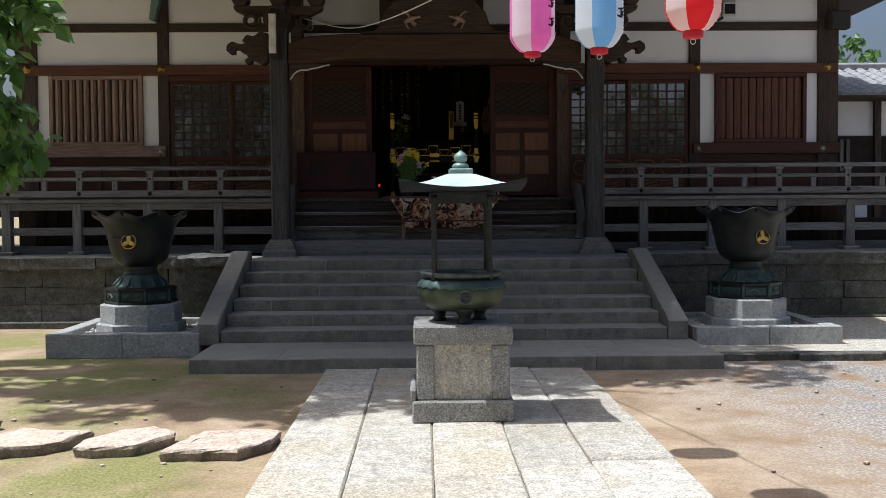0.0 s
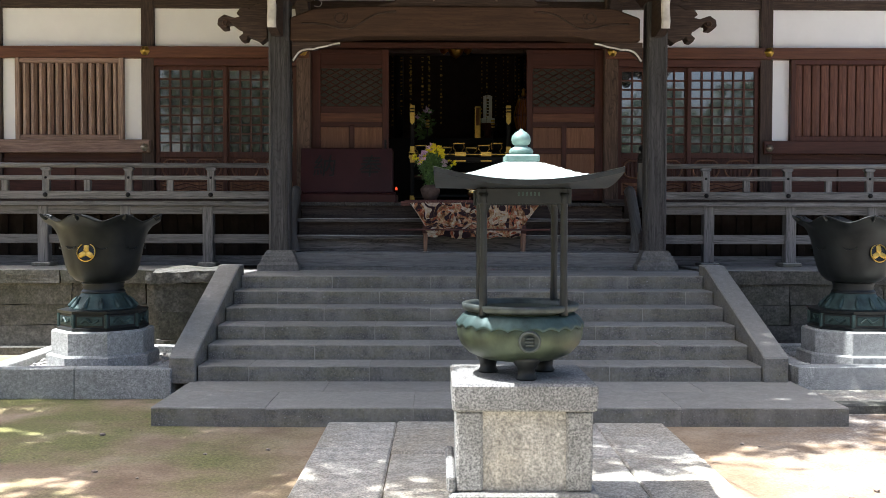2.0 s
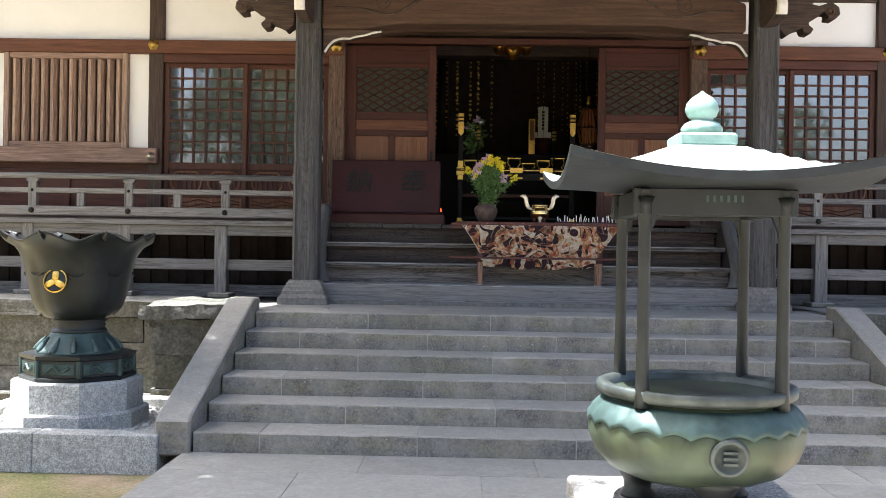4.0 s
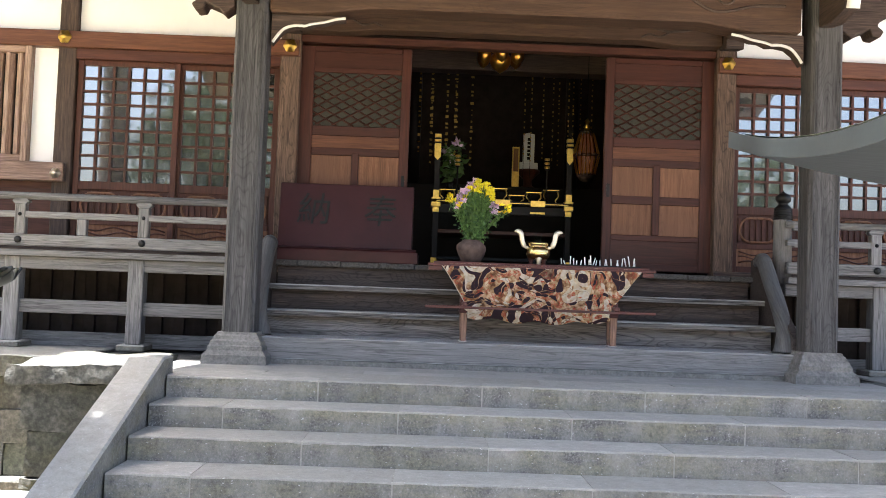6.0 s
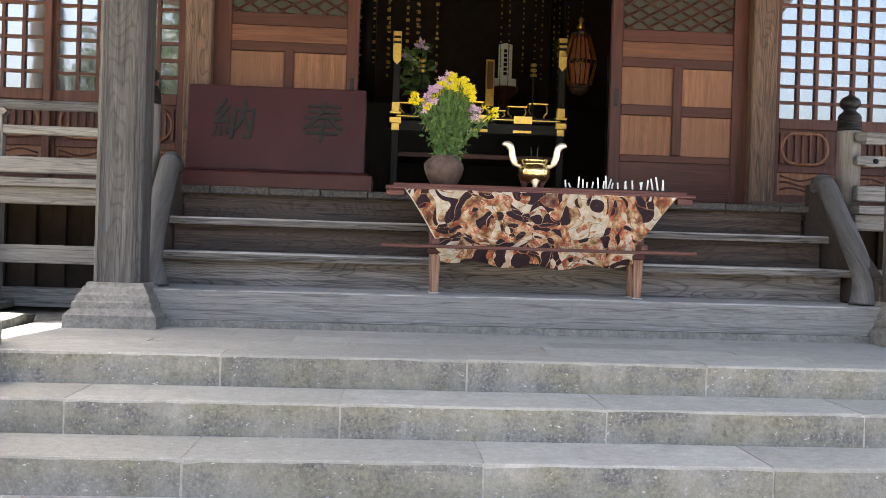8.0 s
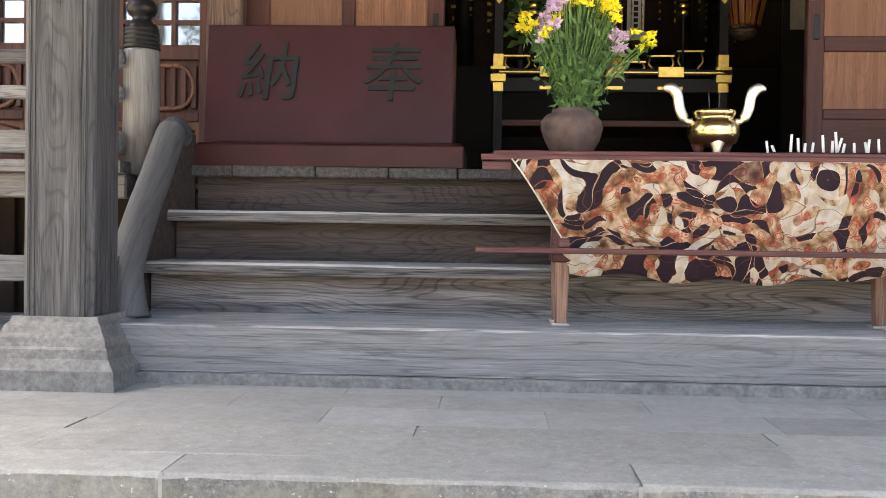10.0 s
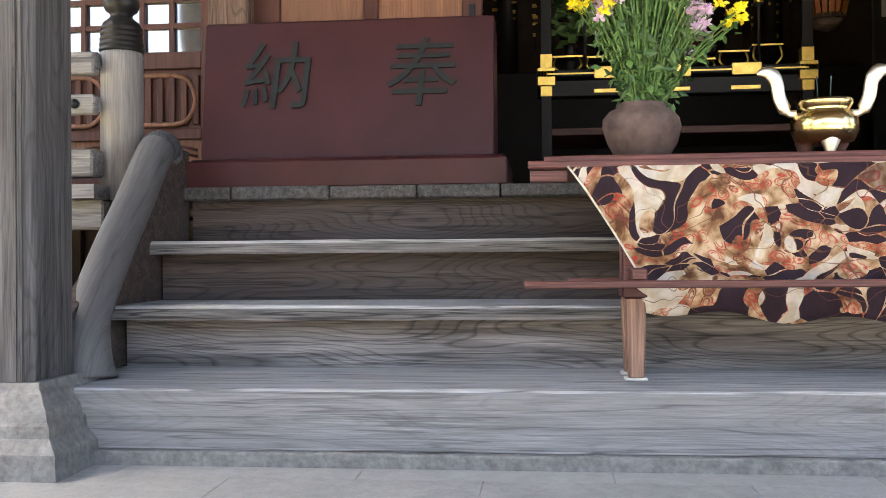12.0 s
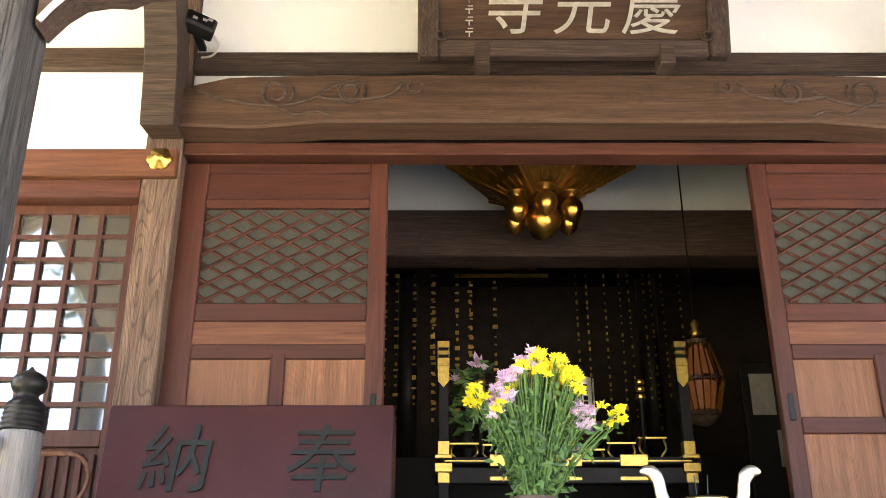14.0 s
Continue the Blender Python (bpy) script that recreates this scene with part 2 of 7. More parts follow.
EARTH = ground_material()
PAVE = stone("pale_granite_paving", (0.33, 0.31, 0.26), (0.56, 0.53, 0.46), (0.40, 0.35, 0.26), 70, 0.8, 0.6, 0.5, fine_amount=0.75)
ANDESITE = stone("grey_step_stone", (0.232, 0.222, 0.196), (0.305, 0.292, 0.26), (0.262, 0.25, 0.217), 130, 0.85, 0.25, fine_amount=0.2, lichen_shade=(0.150, 0.140, 0.098), blotch=0.35)
OLDSTONE = stone("weathered_block_stone", (0.042, 0.040, 0.034), (0.125, 0.120, 0.103), (0.052, 0.055, 0.034), 40, 0.9, 0.9, fine_amount=0.6)
SILLST = stone("grey_sill_stone", (0.215, 0.208, 0.19), (0.268, 0.260, 0.238), (0.235, 0.227, 0.207), 130, 0.85, 0.2, fine_amount=0.15, blotch=0.3)
BASEST = stone("weathered_base_stone", (0.115, 0.109, 0.097), (0.20, 0.19, 0.17), (0.15, 0.142, 0.124), 60, 0.85, 0.6, fine_amount=0.35, blotch=0.7)
FACEW = wood("shaded_weathered_step_face", (0.13, 0.125, 0.118), (0.27, 0.262, 0.25), "x", 0.75, 7, 1.0, (0.19, 0.184, 0.175), 0.25, streak=0.5, crack=0.4)
ENDW = wood("dark_plank_ends", (0.026, 0.024, 0.022), (0.10, 0.094, 0.086), "y", 0.75, 7, 0.5)
DULLGILT = plain("dull_gilt_beads", (0.34, 0.20, 0.045), (0.55, 0.36, 0.09), 0.5, 1.0, 30, 0.1)
CANOPYGILT = plain("deep_orange_gilt", (0.55, 0.27, 0.045), (0.78, 0.43, 0.09), 0.3, 1.0, 20, 0.15)
ORANGEW = wood("orange_brown_panel", (0.070, 0.027, 0.014), (0.155, 0.064, 0.033), "x", 0.5, 4, 0.1, streak=0.3)
GRANITE = stone("cut_grey_granite", (0.30, 0.305, 0.29), (0.40, 0.405, 0.385), (0.33, 0.335, 0.315), 120, 0.7, 0.12, 0.9, fine_amount=0.95)
PEDGRAN = stone("aged_granite", (0.20, 0.197, 0.185), (0.31, 0.306, 0.288), (0.21, 0.203, 0.175), 95, 0.8, 0.4, 0.9, fine_amount=1.0, blotch=0.5)
REDSTONE = stone("reddish_stepping_stone", (0.40, 0.31, 0.24), (0.58, 0.475, 0.385), (0.48, 0.40, 0.31), 60, 0.85, 0.5, lichen_shade=(0.10, 0.08, 0.06))
GRAVEL = plain("pale_gravel", (0.2, 0.19, 0.17), (0.5, 0.48, 0.45), 0.95, 0, 30, 0.6)
MORTAR = plain("pale_joint_mortar", (0.21, 0.20, 0.17), (0.34, 0.325, 0.285), 0.95, 0, 30, 0.3)
JOINT = plain("joint_soil", (0.13, 0.11, 0.08), (0.24, 0.21, 0.16), 0.95, 0, 20, 0.3)
GREYW = {a: wood("silvered_timber_" + a, (0.095, 0.090, 0.085), (0.26, 0.252, 0.242), a, 0.75, 6, 0.4, (0.19, 0.184, 0.177), 0.25, 0.5, crack=0.5) for a in "xyz"}
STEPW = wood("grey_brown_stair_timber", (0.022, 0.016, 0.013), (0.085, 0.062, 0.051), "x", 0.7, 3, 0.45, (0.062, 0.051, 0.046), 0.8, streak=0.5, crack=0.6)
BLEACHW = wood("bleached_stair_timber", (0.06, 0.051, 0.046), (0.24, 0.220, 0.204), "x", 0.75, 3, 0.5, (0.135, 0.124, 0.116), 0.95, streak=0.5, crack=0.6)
TREADW = wood("silver_tread_timber", (0.17, 0.162, 0.152), (0.44, 0.43, 0.412), "x", 0.72, 5, 0.5, (0.36, 0.35, 0.335), crack=0.6)
NOSEW = wood("shaded_worn_nosing", (0.055, 0.050, 0.046), (0.20, 0.189, 0.176), "x", 0.75, 6, 0.6, (0.11, 0.104, 0.097), 0.2, crack=0.8)
RAILW = wood("worn_handrail_timber", (0.060, 0.059, 0.058), (0.14, 0.138, 0.136), "yz", 0.6, 5, 0.3, (0.10, 0.099, 0.098), 0.15, 0.4, crack=0.3)
NEWELW = wood("pale_newel_timber", (0.12, 0.112, 0.104), (0.23, 0.219, 0.208), "z", 0.65, 4, 0.15, None, 0.2, 0.4)
LEGW = wood("brown_table_leg", (0.13, 0.07, 0.045), (0.27, 0.16, 0.11), "z", 0.55, 6, 0.15)
PILLARW = wood("dark_grey_pillar_timber", (0.030, 0.0285, 0.027), (0.105, 0.101, 0.098), "z", 0.75, 4, 0.5, (0.074, 0.0715, 0.0695), 0.55, 0.45, crack=0.5)
BEAMW = {a: wood("dark_hall_timber_" + a, (0.035, 0.023, 0.018), (0.095, 0.064, 0.048), a, 0.65, 6, 0.3) for a in "xyz"}
DOORW = {a: wood("dark_maroon_door_timber_" + a, (0.034, 0.0105, 0.007), (0.074, 0.023, 0.0135), a, 0.5, 4, 0.1, streak=0.25) for a in "xyz"}
REDW = {a: wood("red_brown_timber_" + a, (0.046, 0.0145, 0.009), (0.098, 0.037, 0.023), a, 0.5, 5, 0.1, streak=0.3) for a in "xyz"}
TANW = wood("worn_panel_timber", (0.12, 0.052, 0.027), (0.26, 0.128, 0.07), "z", 0.6, 4, 0.15, (0.17, 0.085, 0.05), 0.25, streak=0.4)
SLATW = wood("weathered_slat_timber", (0.22, 0.14, 0.105), (0.46, 0.33, 0.255), "z", 0.7, 8, 0.25)
SLATX = wood("weathered_rail_timber", (0.17, 0.105, 0.08), (0.36, 0.25, 0.195), "x", 0.7, 6, 0.25, None, 0.3, 0.5)
SLATR = wood("red_brown_slat_timber", (0.085, 0.035, 0.022), (0.19, 0.085, 0.055), "z", 0.6, 8, 0.25)
POSTW = wood("raised_grain_post", (0.06, 0.037, 0.026), (0.19, 0.125, 0.088), "z", 0.7, 5, 0.6, None, 0.85)
CARVEW = wood("carved_beam_timber", (0.047, 0.0255, 0.016), (0.104, 0.060, 0.037), "x", 0.65, 3, 0.25, None, 0.3, streak=0.35)
PLASTER = plain("white_lime_plaster", (0.85, 0.85, 0.845), (0.90, 0.90, 0.895), 0.9, 0, 2.5, 0.05)
# white paper, its colour lowered to stand for the dim hall
NOTICE = plain("dimmed_paper", (0.15, 0.145, 0.13), (0.21, 0.20, 0.18), 0.9, 0, 20, 0.05)
GREYPL = plain("dim_inner_plaster", (0.42, 0.40, 0.35), (0.5, 0.475, 0.42), 0.9, 0, 2.5, 0.05)
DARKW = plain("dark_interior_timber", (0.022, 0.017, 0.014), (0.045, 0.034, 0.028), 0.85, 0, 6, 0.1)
GLASS = glass_pane()
NET = plain("dark_mesh_screen", (0.034, 0.038, 0.032), (0.055, 0.06, 0.05), 0.7, 0, 90, 0.1)
LACQUER = plain("maroon_lacquered_board", (0.029, 0.008, 0.008), (0.050, 0.0135, 0.0132), 0.42, 0, 3, 0.05)
INK = plain("dark_green_inlay", (0.008, 0.012, 0.011), (0.016, 0.022, 0.02), 0.6, 0, 30, 0.1)
BLACKL = plain("black_lacquer", (0.005, 0.0045, 0.0045), (0.009, 0.008, 0.007), 0.5, 0, 8, 0.03)
GOLD = plain("gilt_fitting", (0.52, 0.33, 0.065), (0.74, 0.50, 0.12), 0.34, 1.0, 30, 0.15)
BRASS = plain("polished_brass", (0.60, 0.44, 0.17), (0.78, 0.60, 0.28), 0.22, 1.0, 9, 0.05)
BRASSPALE = plain("pale_brass_handle", (0.56, 0.48, 0.34), (0.74, 0.67, 0.53), 0.42, 1.0, 9, 0.05)
BRONZE = plain("dark_bronze", (0.009, 0.0105, 0.0105), (0.021, 0.025, 0.0245), 0.45, 0.4, 7, 0.2)
RIMBR = plain("grey_worn_bronze", (0.030, 0.036, 0.034), (0.085, 0.10, 0.09), 0.5, 0.5, 14, 0.25)
KNOBGREEN = plain("pale_verdigris", (0.10, 0.17, 0.148), (0.23, 0.33, 0.29), 0.5, 0.2, 14, 0.15)
VERDI = plain("verdigris_bronze", (0.010, 0.022, 0.020), (0.055, 0.095, 0.086), 0.55, 0.35, 9, 0.3)
PATINA = plain("green_patina_bronze", (0.012, 0.0165, 0.0155), (0.085, 0.112, 0.062), 0.42, 0.45, 4.0, 0.15, (1, 1, 0.7))
COPPER = plain("pale_patinated_copper", (0.34, 0.42, 0.39), (0.50, 0.57, 0.53), 0.55, 0.1, 5, 0.1)
IRON = plain("black_iron", (0.008, 0.008, 0.008), (0.018, 0.017, 0.016), 0.35, 0.0, 20, 0.1)
CLAY = plain("brown_stoneware", (0.050, 0.034, 0.029), (0.115, 0.082, 0.070), 0.7, 0, 18, 0.3)
TRESTLE = wood("dark_red_trestle", (0.06, 0.022, 0.018), (0.125, 0.048, 0.038), "x", 0.5, 7, 0.15)
CLOTH = cloth_material()
CHALK = plain("faded_white_brushwork", (0.40, 0.37, 0.31), (0.58, 0.55, 0.48), 0.8, 0, 25, 0.1)
WHITE = plain("white_painted_edge", (0.62, 0.60, 0.55), (0.78, 0.76, 0.71), 0.8, 0, 20, 0.1)
PAPERW = plain("white_paper", (0.72, 0.72, 0.72), (0.82, 0.82, 0.82), 0.9, 0, 20, 0.05)
WAX = plain("white_wax", (0.75, 0.74, 0.70), (0.85, 0.84, 0.80), 0.5, 0, 20, 0.05)
TILE = plain("grey_roof_tile", (0.20, 0.205, 0.21), (0.33, 0.335, 0.34), 0.42, 0, 9, 0.1)
STEM = plain("green_stem", (0.06, 0.12, 0.03), (0.13, 0.22, 0.06), 0.6, 0, 40, 0.1)
LEAF = leaf_material("broad_leaf", (0.035, 0.085, 0.018), (0.10, 0.19, 0.035))
FLEAF = leaf_material("bouquet_leaf", (0.022, 0.060, 0.014), (0.15, 0.26, 0.075))
PINE = leaf_material("dark_conifer_leaf", (0.02, 0.034, 0.02), (0.045, 0.066, 0.034))
YELLOW = leaf_material("yellow_petal", (0.75, 0.62, 0.01), (0.88, 0.82, 0.05))
LILAC = leaf_material("lilac_petal", (0.55, 0.36, 0.55), (0.80, 0.66, 0.76))
BARK = plain("bark", (0.06, 0.045, 0.03), (0.13, 0.10, 0.075), 0.9, 0, 14, 0.6)

# ---- mesh helpers ----


def mesh_object(name, bm, mat, smooth=False):
    me = bpy.data.meshes.new(name)
    bm.normal_update()
    bm.to_mesh(me)
    bm.free()
    me.materials.append(mat)
    if smooth:
        me.polygons.foreach_set("use_smooth", [True] * len(me.polygons))
    return new(name, me)


def base(name, at, label="", category="", group="", kind=""):
    ob = new(name)
    ob.empty_display_size = 0.1
    ob.location = at
    return tagged(ob, label, category, group, kind)


def part(name, bm, mat, parent, label="", smooth=False):
    """One mesh, drawn in the world's metres, under a thing or a part."""
    ob = mesh_object(name, bm, mat, smooth)
    ob.parent = parent
    if parent.parent is None:
        ob.matrix_parent_inverse = Matrix.Translation(-parent.location)
    return tagged(ob, label)


def thing(name, bm, mat, label="", category="", group="", kind="", smooth=False):
    return tagged(mesh_object(name, bm, mat, smooth), label, category, group, kind)


def box(x0, x1, y0, y1, z0, z1, bevel=0.0, bm=None, segs=1):
    b = bmesh.new()
    bmesh.ops.create_cube(b, size=1, matrix=Matrix.Translation(((x0 + x1) / 2, (y0 + y1) / 2, (z0 + z1) / 2)) @ Matrix.Diagonal((x1 - x0, y1 - y0, z1 - z0, 1)))
    if bevel:
        bmesh.ops.bevel(b, geom=b.edges[:], offset=bevel, segments=segs, affect="EDGES")
    return join(bm, b)


def join(bm, b):
    if bm is None:
        return b
    me = bpy.data.meshes.new("joined")
    b.to_mesh(me)
    b.free()
    bm.from_mesh(me)
    bpy.data.meshes.remove(me)
    return bm


def rough_block(x0, x1, y0, y1, z0, z1, amount=0.006, seed=0, edge=0.012):
    """A dressed stone with slightly uneven, worn edges."""
    b = box(x0, x1, y0, y1, z0, z1, min(edge, 0.2 * (z1 - z0)))
    for v in b.verts:
        v.co += noise.noise_vector(v.co * 3.7 + Vector((seed, 0, 0))) * amount
    return b


def worn_block(x0, x1, y0, y1, z0, z1, wear=0.008, seed=0.0, pitch=0.07):
    """A long step or plank with a chipped, rounded front edge that wanders along its length."""
    n = max(2, int((x1 - x0) / pitch))
    bm = bmesh.new()
    rows = []
    for k in range(n + 1):
        x = x0 + (x1 - x0) * k / n
        c = wear * (0.7 + 0.9 * abs(noise.noise(Vector((x * 9, seed, z1 * 5)))) + 0.7 * max(0.0, noise.noise(Vector((x * 3.1, seed + 7, z1)))))
        if k in (0, n):
            c += wear * 0.35
        dy = wear * 0.5 * noise.noise(Vector((x * 2.3, seed + 3, z1 * 2)))
        dz = wear * 0.3 * noise.noise(Vector((x * 1.7, seed + 5, z1 * 2)))
        rows.append([bm.verts.new(p) for p in ((x, y0 + dy, z0), (x, y0 + dy, z1 - c), (x, y0 + dy + 0.3 * c, z1 - 0.3 * c + dz), (x, y0 + dy + c, z1 + dz), (x, y1, z1), (x, y1, z0))])
    for a, b in zip(rows, rows[1:]):
        for i in range(6):
            j = (i + 1) % 6
            bm.faces.new((a[i], a[j], b[j], b[i]))
    bm.faces.new(rows[0][::-1])
    bm.faces.new(rows[-1])
    bmesh.ops.recalc_face_normals(bm, faces=bm.faces[:])
    return bm


def rugged(x0, x1, y0, y1, z0, z1, amount, seed=0, cuts=7):
    """A split boulder face: a block cut fine and pushed in and out."""
    bm = box(x0, x1, y0, y1, z0, z1)
    bmesh.ops.subdivide_edges(bm, edges=bm.edges[:], cuts=cuts, use_grid_fill=True)
    off = Vector((seed, seed * 0.7, 3.1))
    for v in bm.verts:
        v.co += noise.noise_vector(v.co * 3.1 + off) * amount + noise.noise_vector(v.co * 11 + off) * amount * 0.5
    return bm


def prism(outline, axis, a, c, bevel=0.0, bm=None):
    """A flat outline of (u, v) pairs extruded along an axis from a to c."""
    b = bmesh.new()
    put = {"x": lambda u, v, w: (w, u, v), "y": lambda u, v, w: (u, w, v), "z": lambda u, v, w: (u, v, w)}[axis]
    lo = [b.verts.new(put(u, v, a)) for u, v in outline]
    hi = [b.verts.new(put(u, v, c)) for u, v in outline]
    b.faces.new(lo)
    b.faces.new(hi[::-1])
    for i in range(len(lo)):
        j = (i + 1) % len(lo)
        b.faces.new((lo[j], lo[i], hi[i], hi[j]))
    bmesh.ops.recalc_face_normals(b, faces=b.faces[:])
    if bevel:
        bmesh.ops.bevel(b, geom=b.edges[:], offset=bevel, segments=1, affect="EDGES")
    return join(bm, b)


def lathe(profile, at=(0, 0, 0), segs=32, wave=None, bm=None, turn=0.0):
    """Rings of (radius, height) round an upright axis; wave(angle, index) adds to the height and radius."""
    b = bmesh.new()
    rings = []
    for i, (r, z) in enumerate(profile):
        ring = []
        for k in range(segs):
            a = 2 * math.pi * (k + turn) / segs
            dr, dz = wave(a, i) if wave else (0, 0)
            ring.append(b.verts.new((at[0] + (r + dr) * math.cos(a), at[1] + (r + dr) * math.sin(a), at[2] + z + dz)))
        rings.append(ring)
    for lo, hi in zip(rings, rings[1:]):
        for k in range(segs):
            j = (k + 1) % segs
            b.faces.new((lo[k], lo[j], hi[j], hi[k]))
    b.faces.new(rings[0][::-1])
    b.faces.new(rings[-1])
    return join(bm, b)


def tube(points, radius, segs=8, bm=None, flat=1.0):
    """A round bar along points; radius may be a list."""
    b = bmesh.new()
    pts = [Vector(p) for p in points]
    rad = radius if isinstance(radius, (list, tuple)) else [radius] * len(pts)
    rings = []
    for i, p in enumerate(pts):
        d = (pts[min(i + 1, len(pts) - 1)] - pts[max(i - 1, 0)]).normalized()
        side = d.cross(Vector((0, 1, 0)) if abs(d.y) < 0.9 else Vector((1, 0, 0))).normalized()
        up = side.cross(d)
        rings.append([b.verts.new(p + rad[i] * (math.cos(2 * math.pi * k / segs) * side + flat * math.sin(2 * math.pi * k / segs) * up)) for k in range(segs)])
    for lo, hi in zip(rings, rings[1:]):
        for k in range(segs):
            j = (k + 1) % segs
            b.faces.new((lo[k], lo[j], hi[j], hi[k]))
    b.faces.new(rings[0][::-1])
    b.faces.new(rings[-1])
    bmesh.ops.recalc_face_normals(b, faces=b.faces[:])
    return join(bm, b)


def smooth_curve(points, steps=8):
    """Points of a smooth line through the given ones."""
    out, n = [], len(points)
    for i in range(n - 1):
        p0, p1, p2, p3 = (Vector(points[max(0, min(n - 1, i + k))]) for k in (-1, 0, 1, 2))
        for s in range(steps):
            u = s / steps
            out.append(0.5 * ((2 * p1) + (p2 - p0) * u + (2 * p0 - 5 * p1 + 4 * p2 - p3) * u * u + (3 * p1 - p0 - 3 * p2 + p3) * u ** 3))
    return out + [Vector(points[-1])]


def mirror_x(bm):
    bmesh.ops.scale(bm, vec=(-1, 1, 1), verts=bm.verts[:])
    bmesh.ops.reverse_faces(bm, faces=bm.faces[:])
    return bm


def leaves(centres, size, droop=0.5, folded=True):
    """Many small pointed leaves, one mesh."""
    n = len(centres)
    rng = np.random.RandomState(n)
    az, el = rng.uniform(0, 2 * np.pi, n), rng.uniform(-1.0, 0.5, n) - droop
    d = np.stack([np.cos(az) * np.cos(el), np.sin(az) * np.cos(el), np.sin(el)], 1)
    s = np.cross(d, rng.normal(size=(n, 3)))
    s /= np.linalg.norm(s, axis=1, keepdims=True)
    ln = size * rng.uniform(0.6, 1.3, n)[:, None]
    c = np.asarray(centres)
    up = np.cross(s, d)
    v = np.stack([c, c + 0.45 * ln * d + 0.27 * ln * s + 0.08 * ln * up, c + ln * d, c + 0.45 * ln * d - 0.27 * ln * s + 0.08 * ln * up], 1).reshape(-1, 3)
    f = np.arange(4 * n).reshape(-1, 4)
    me = bpy.data.meshes.new("leaves")
    tri = np.concatenate([f[:, [0, 1, 2]], f[:, [0, 2, 3]]])
    me.from_pydata(v.tolist(), [], tri.tolist())
    b = bmesh.new()
    b.from_mesh(me)
    bpy.data.meshes.remove(me)
    return b


def lettering(text, size, m, mat, parent, label, depth=0.006, slant=0.0):
    cu = bpy.data.curves.new("lettering", "FONT")
    cu.body, cu.size, cu.extrude = text, size, depth
    cu.align_x, cu.align_y, cu.shear = "CENTER", "CENTER", slant
    tmp = bpy.data.objects.new("lettering", cu)
    me = bpy.data.meshes.new_from_object(tmp)
    bpy.data.objects.remove(tmp)
    b = bmesh.new()
    b.from_mesh(me)
    bmesh.ops.transform(b, matrix=m, verts=b.verts[:])
    return part("lettering", b, mat, parent, label)


# ---- ground and stonework ----
GZ, PZ, LZ, TOP = 0.04, 0.09, 0.184, 0.994
gb = bmesh.new()
bmesh.ops.create_grid(gb, x_segments=60, y_segments=60, size=12, matrix=Matrix.Translation((0, 4, GZ)))
for v in gb.verts:
    v.co.z += 0.012 * noise.noise(Vector((v.co.x * 0.7, v.co.y * 0.7, 0)))
ring = [(-12, -8), (12, -8), (12, 16), (-12, 16)]
far = [(-900, -900), (900, -900), (900, 900), (-900, 900)]
gb.verts.ensure_lookup_table()
edge = [gb.verts.new((x, y, GZ - 0.012)) for x, y in ring]
out = [gb.verts.new((x, y, GZ - 0.012)) for x, y in far]
for i in range(4):
    j = (i + 1) % 4
    gb.faces.new((out[i], out[j], edge[j], edge[i]))
thing("ground", gb, EARTH, "bare tan earth with moss and grey gravel patches", "ground", kind="structure")

path = base("pavement", (0.16, 2, PZ), "pale granite slab path worn and stained", "pavement", kind="structure")
part("bedding", box(-1.08, 1.40, -7.0, 8.06, GZ - 0.2, PZ - 0.022), JOINT, path)
cols = [-1.08, -0.57, -0.07, 0.43, 0.88, 1.40]
rng = random.Random(4)
for c in range(5):
    y = 8.05
    while y > -6.8:
        ln = rng.choice((0.62, 0.85, 0.95, 1.1)) if c not in (0, 4) else rng.choice((0.8, 1.1, 1.3))
        y2 = max(-7.0, y - ln)
        part("paving_stone", rough_block(cols[c] + 0.003, cols[c + 1] - 0.003, y2 + 0.006, y - 0.006, PZ - 0.12, PZ + rng.uniform(-0.008, 0.008), 0.007, seed=y), PAVE, path)
        y = y2

landing = base("stone_landing", (0.2, 8.7, LZ), "low grey stone landing before the stairs", "landing", kind="structure")
part("joint_fill", box(-2.38, 2.78, 8.11, 9.28, GZ - 0.1, LZ - 0.006), MORTAR, landing)
xs = [-2.40, -1.55, -0.45, 0.55, 1.55, 2.80]
for k in range(5):
    for y0, y1 in ((8.09, 8.75), (8.75, 9.30)):
        sh = 0.0 if y0 < 8.5 else 0.35
        a, c = xs[k] + (sh if k else 0), xs[k + 1] + (sh if k < 4 else 0)
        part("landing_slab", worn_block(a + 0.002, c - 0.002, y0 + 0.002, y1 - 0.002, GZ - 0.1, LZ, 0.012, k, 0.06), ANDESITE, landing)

stairs = base("stone_stairs", (0.1, 10.2, LZ), "six grey weathered stone steps with plain cheek slabs", "stairs", kind="structure")
RISE, TREAD = (TOP - LZ) / 6, 0.372
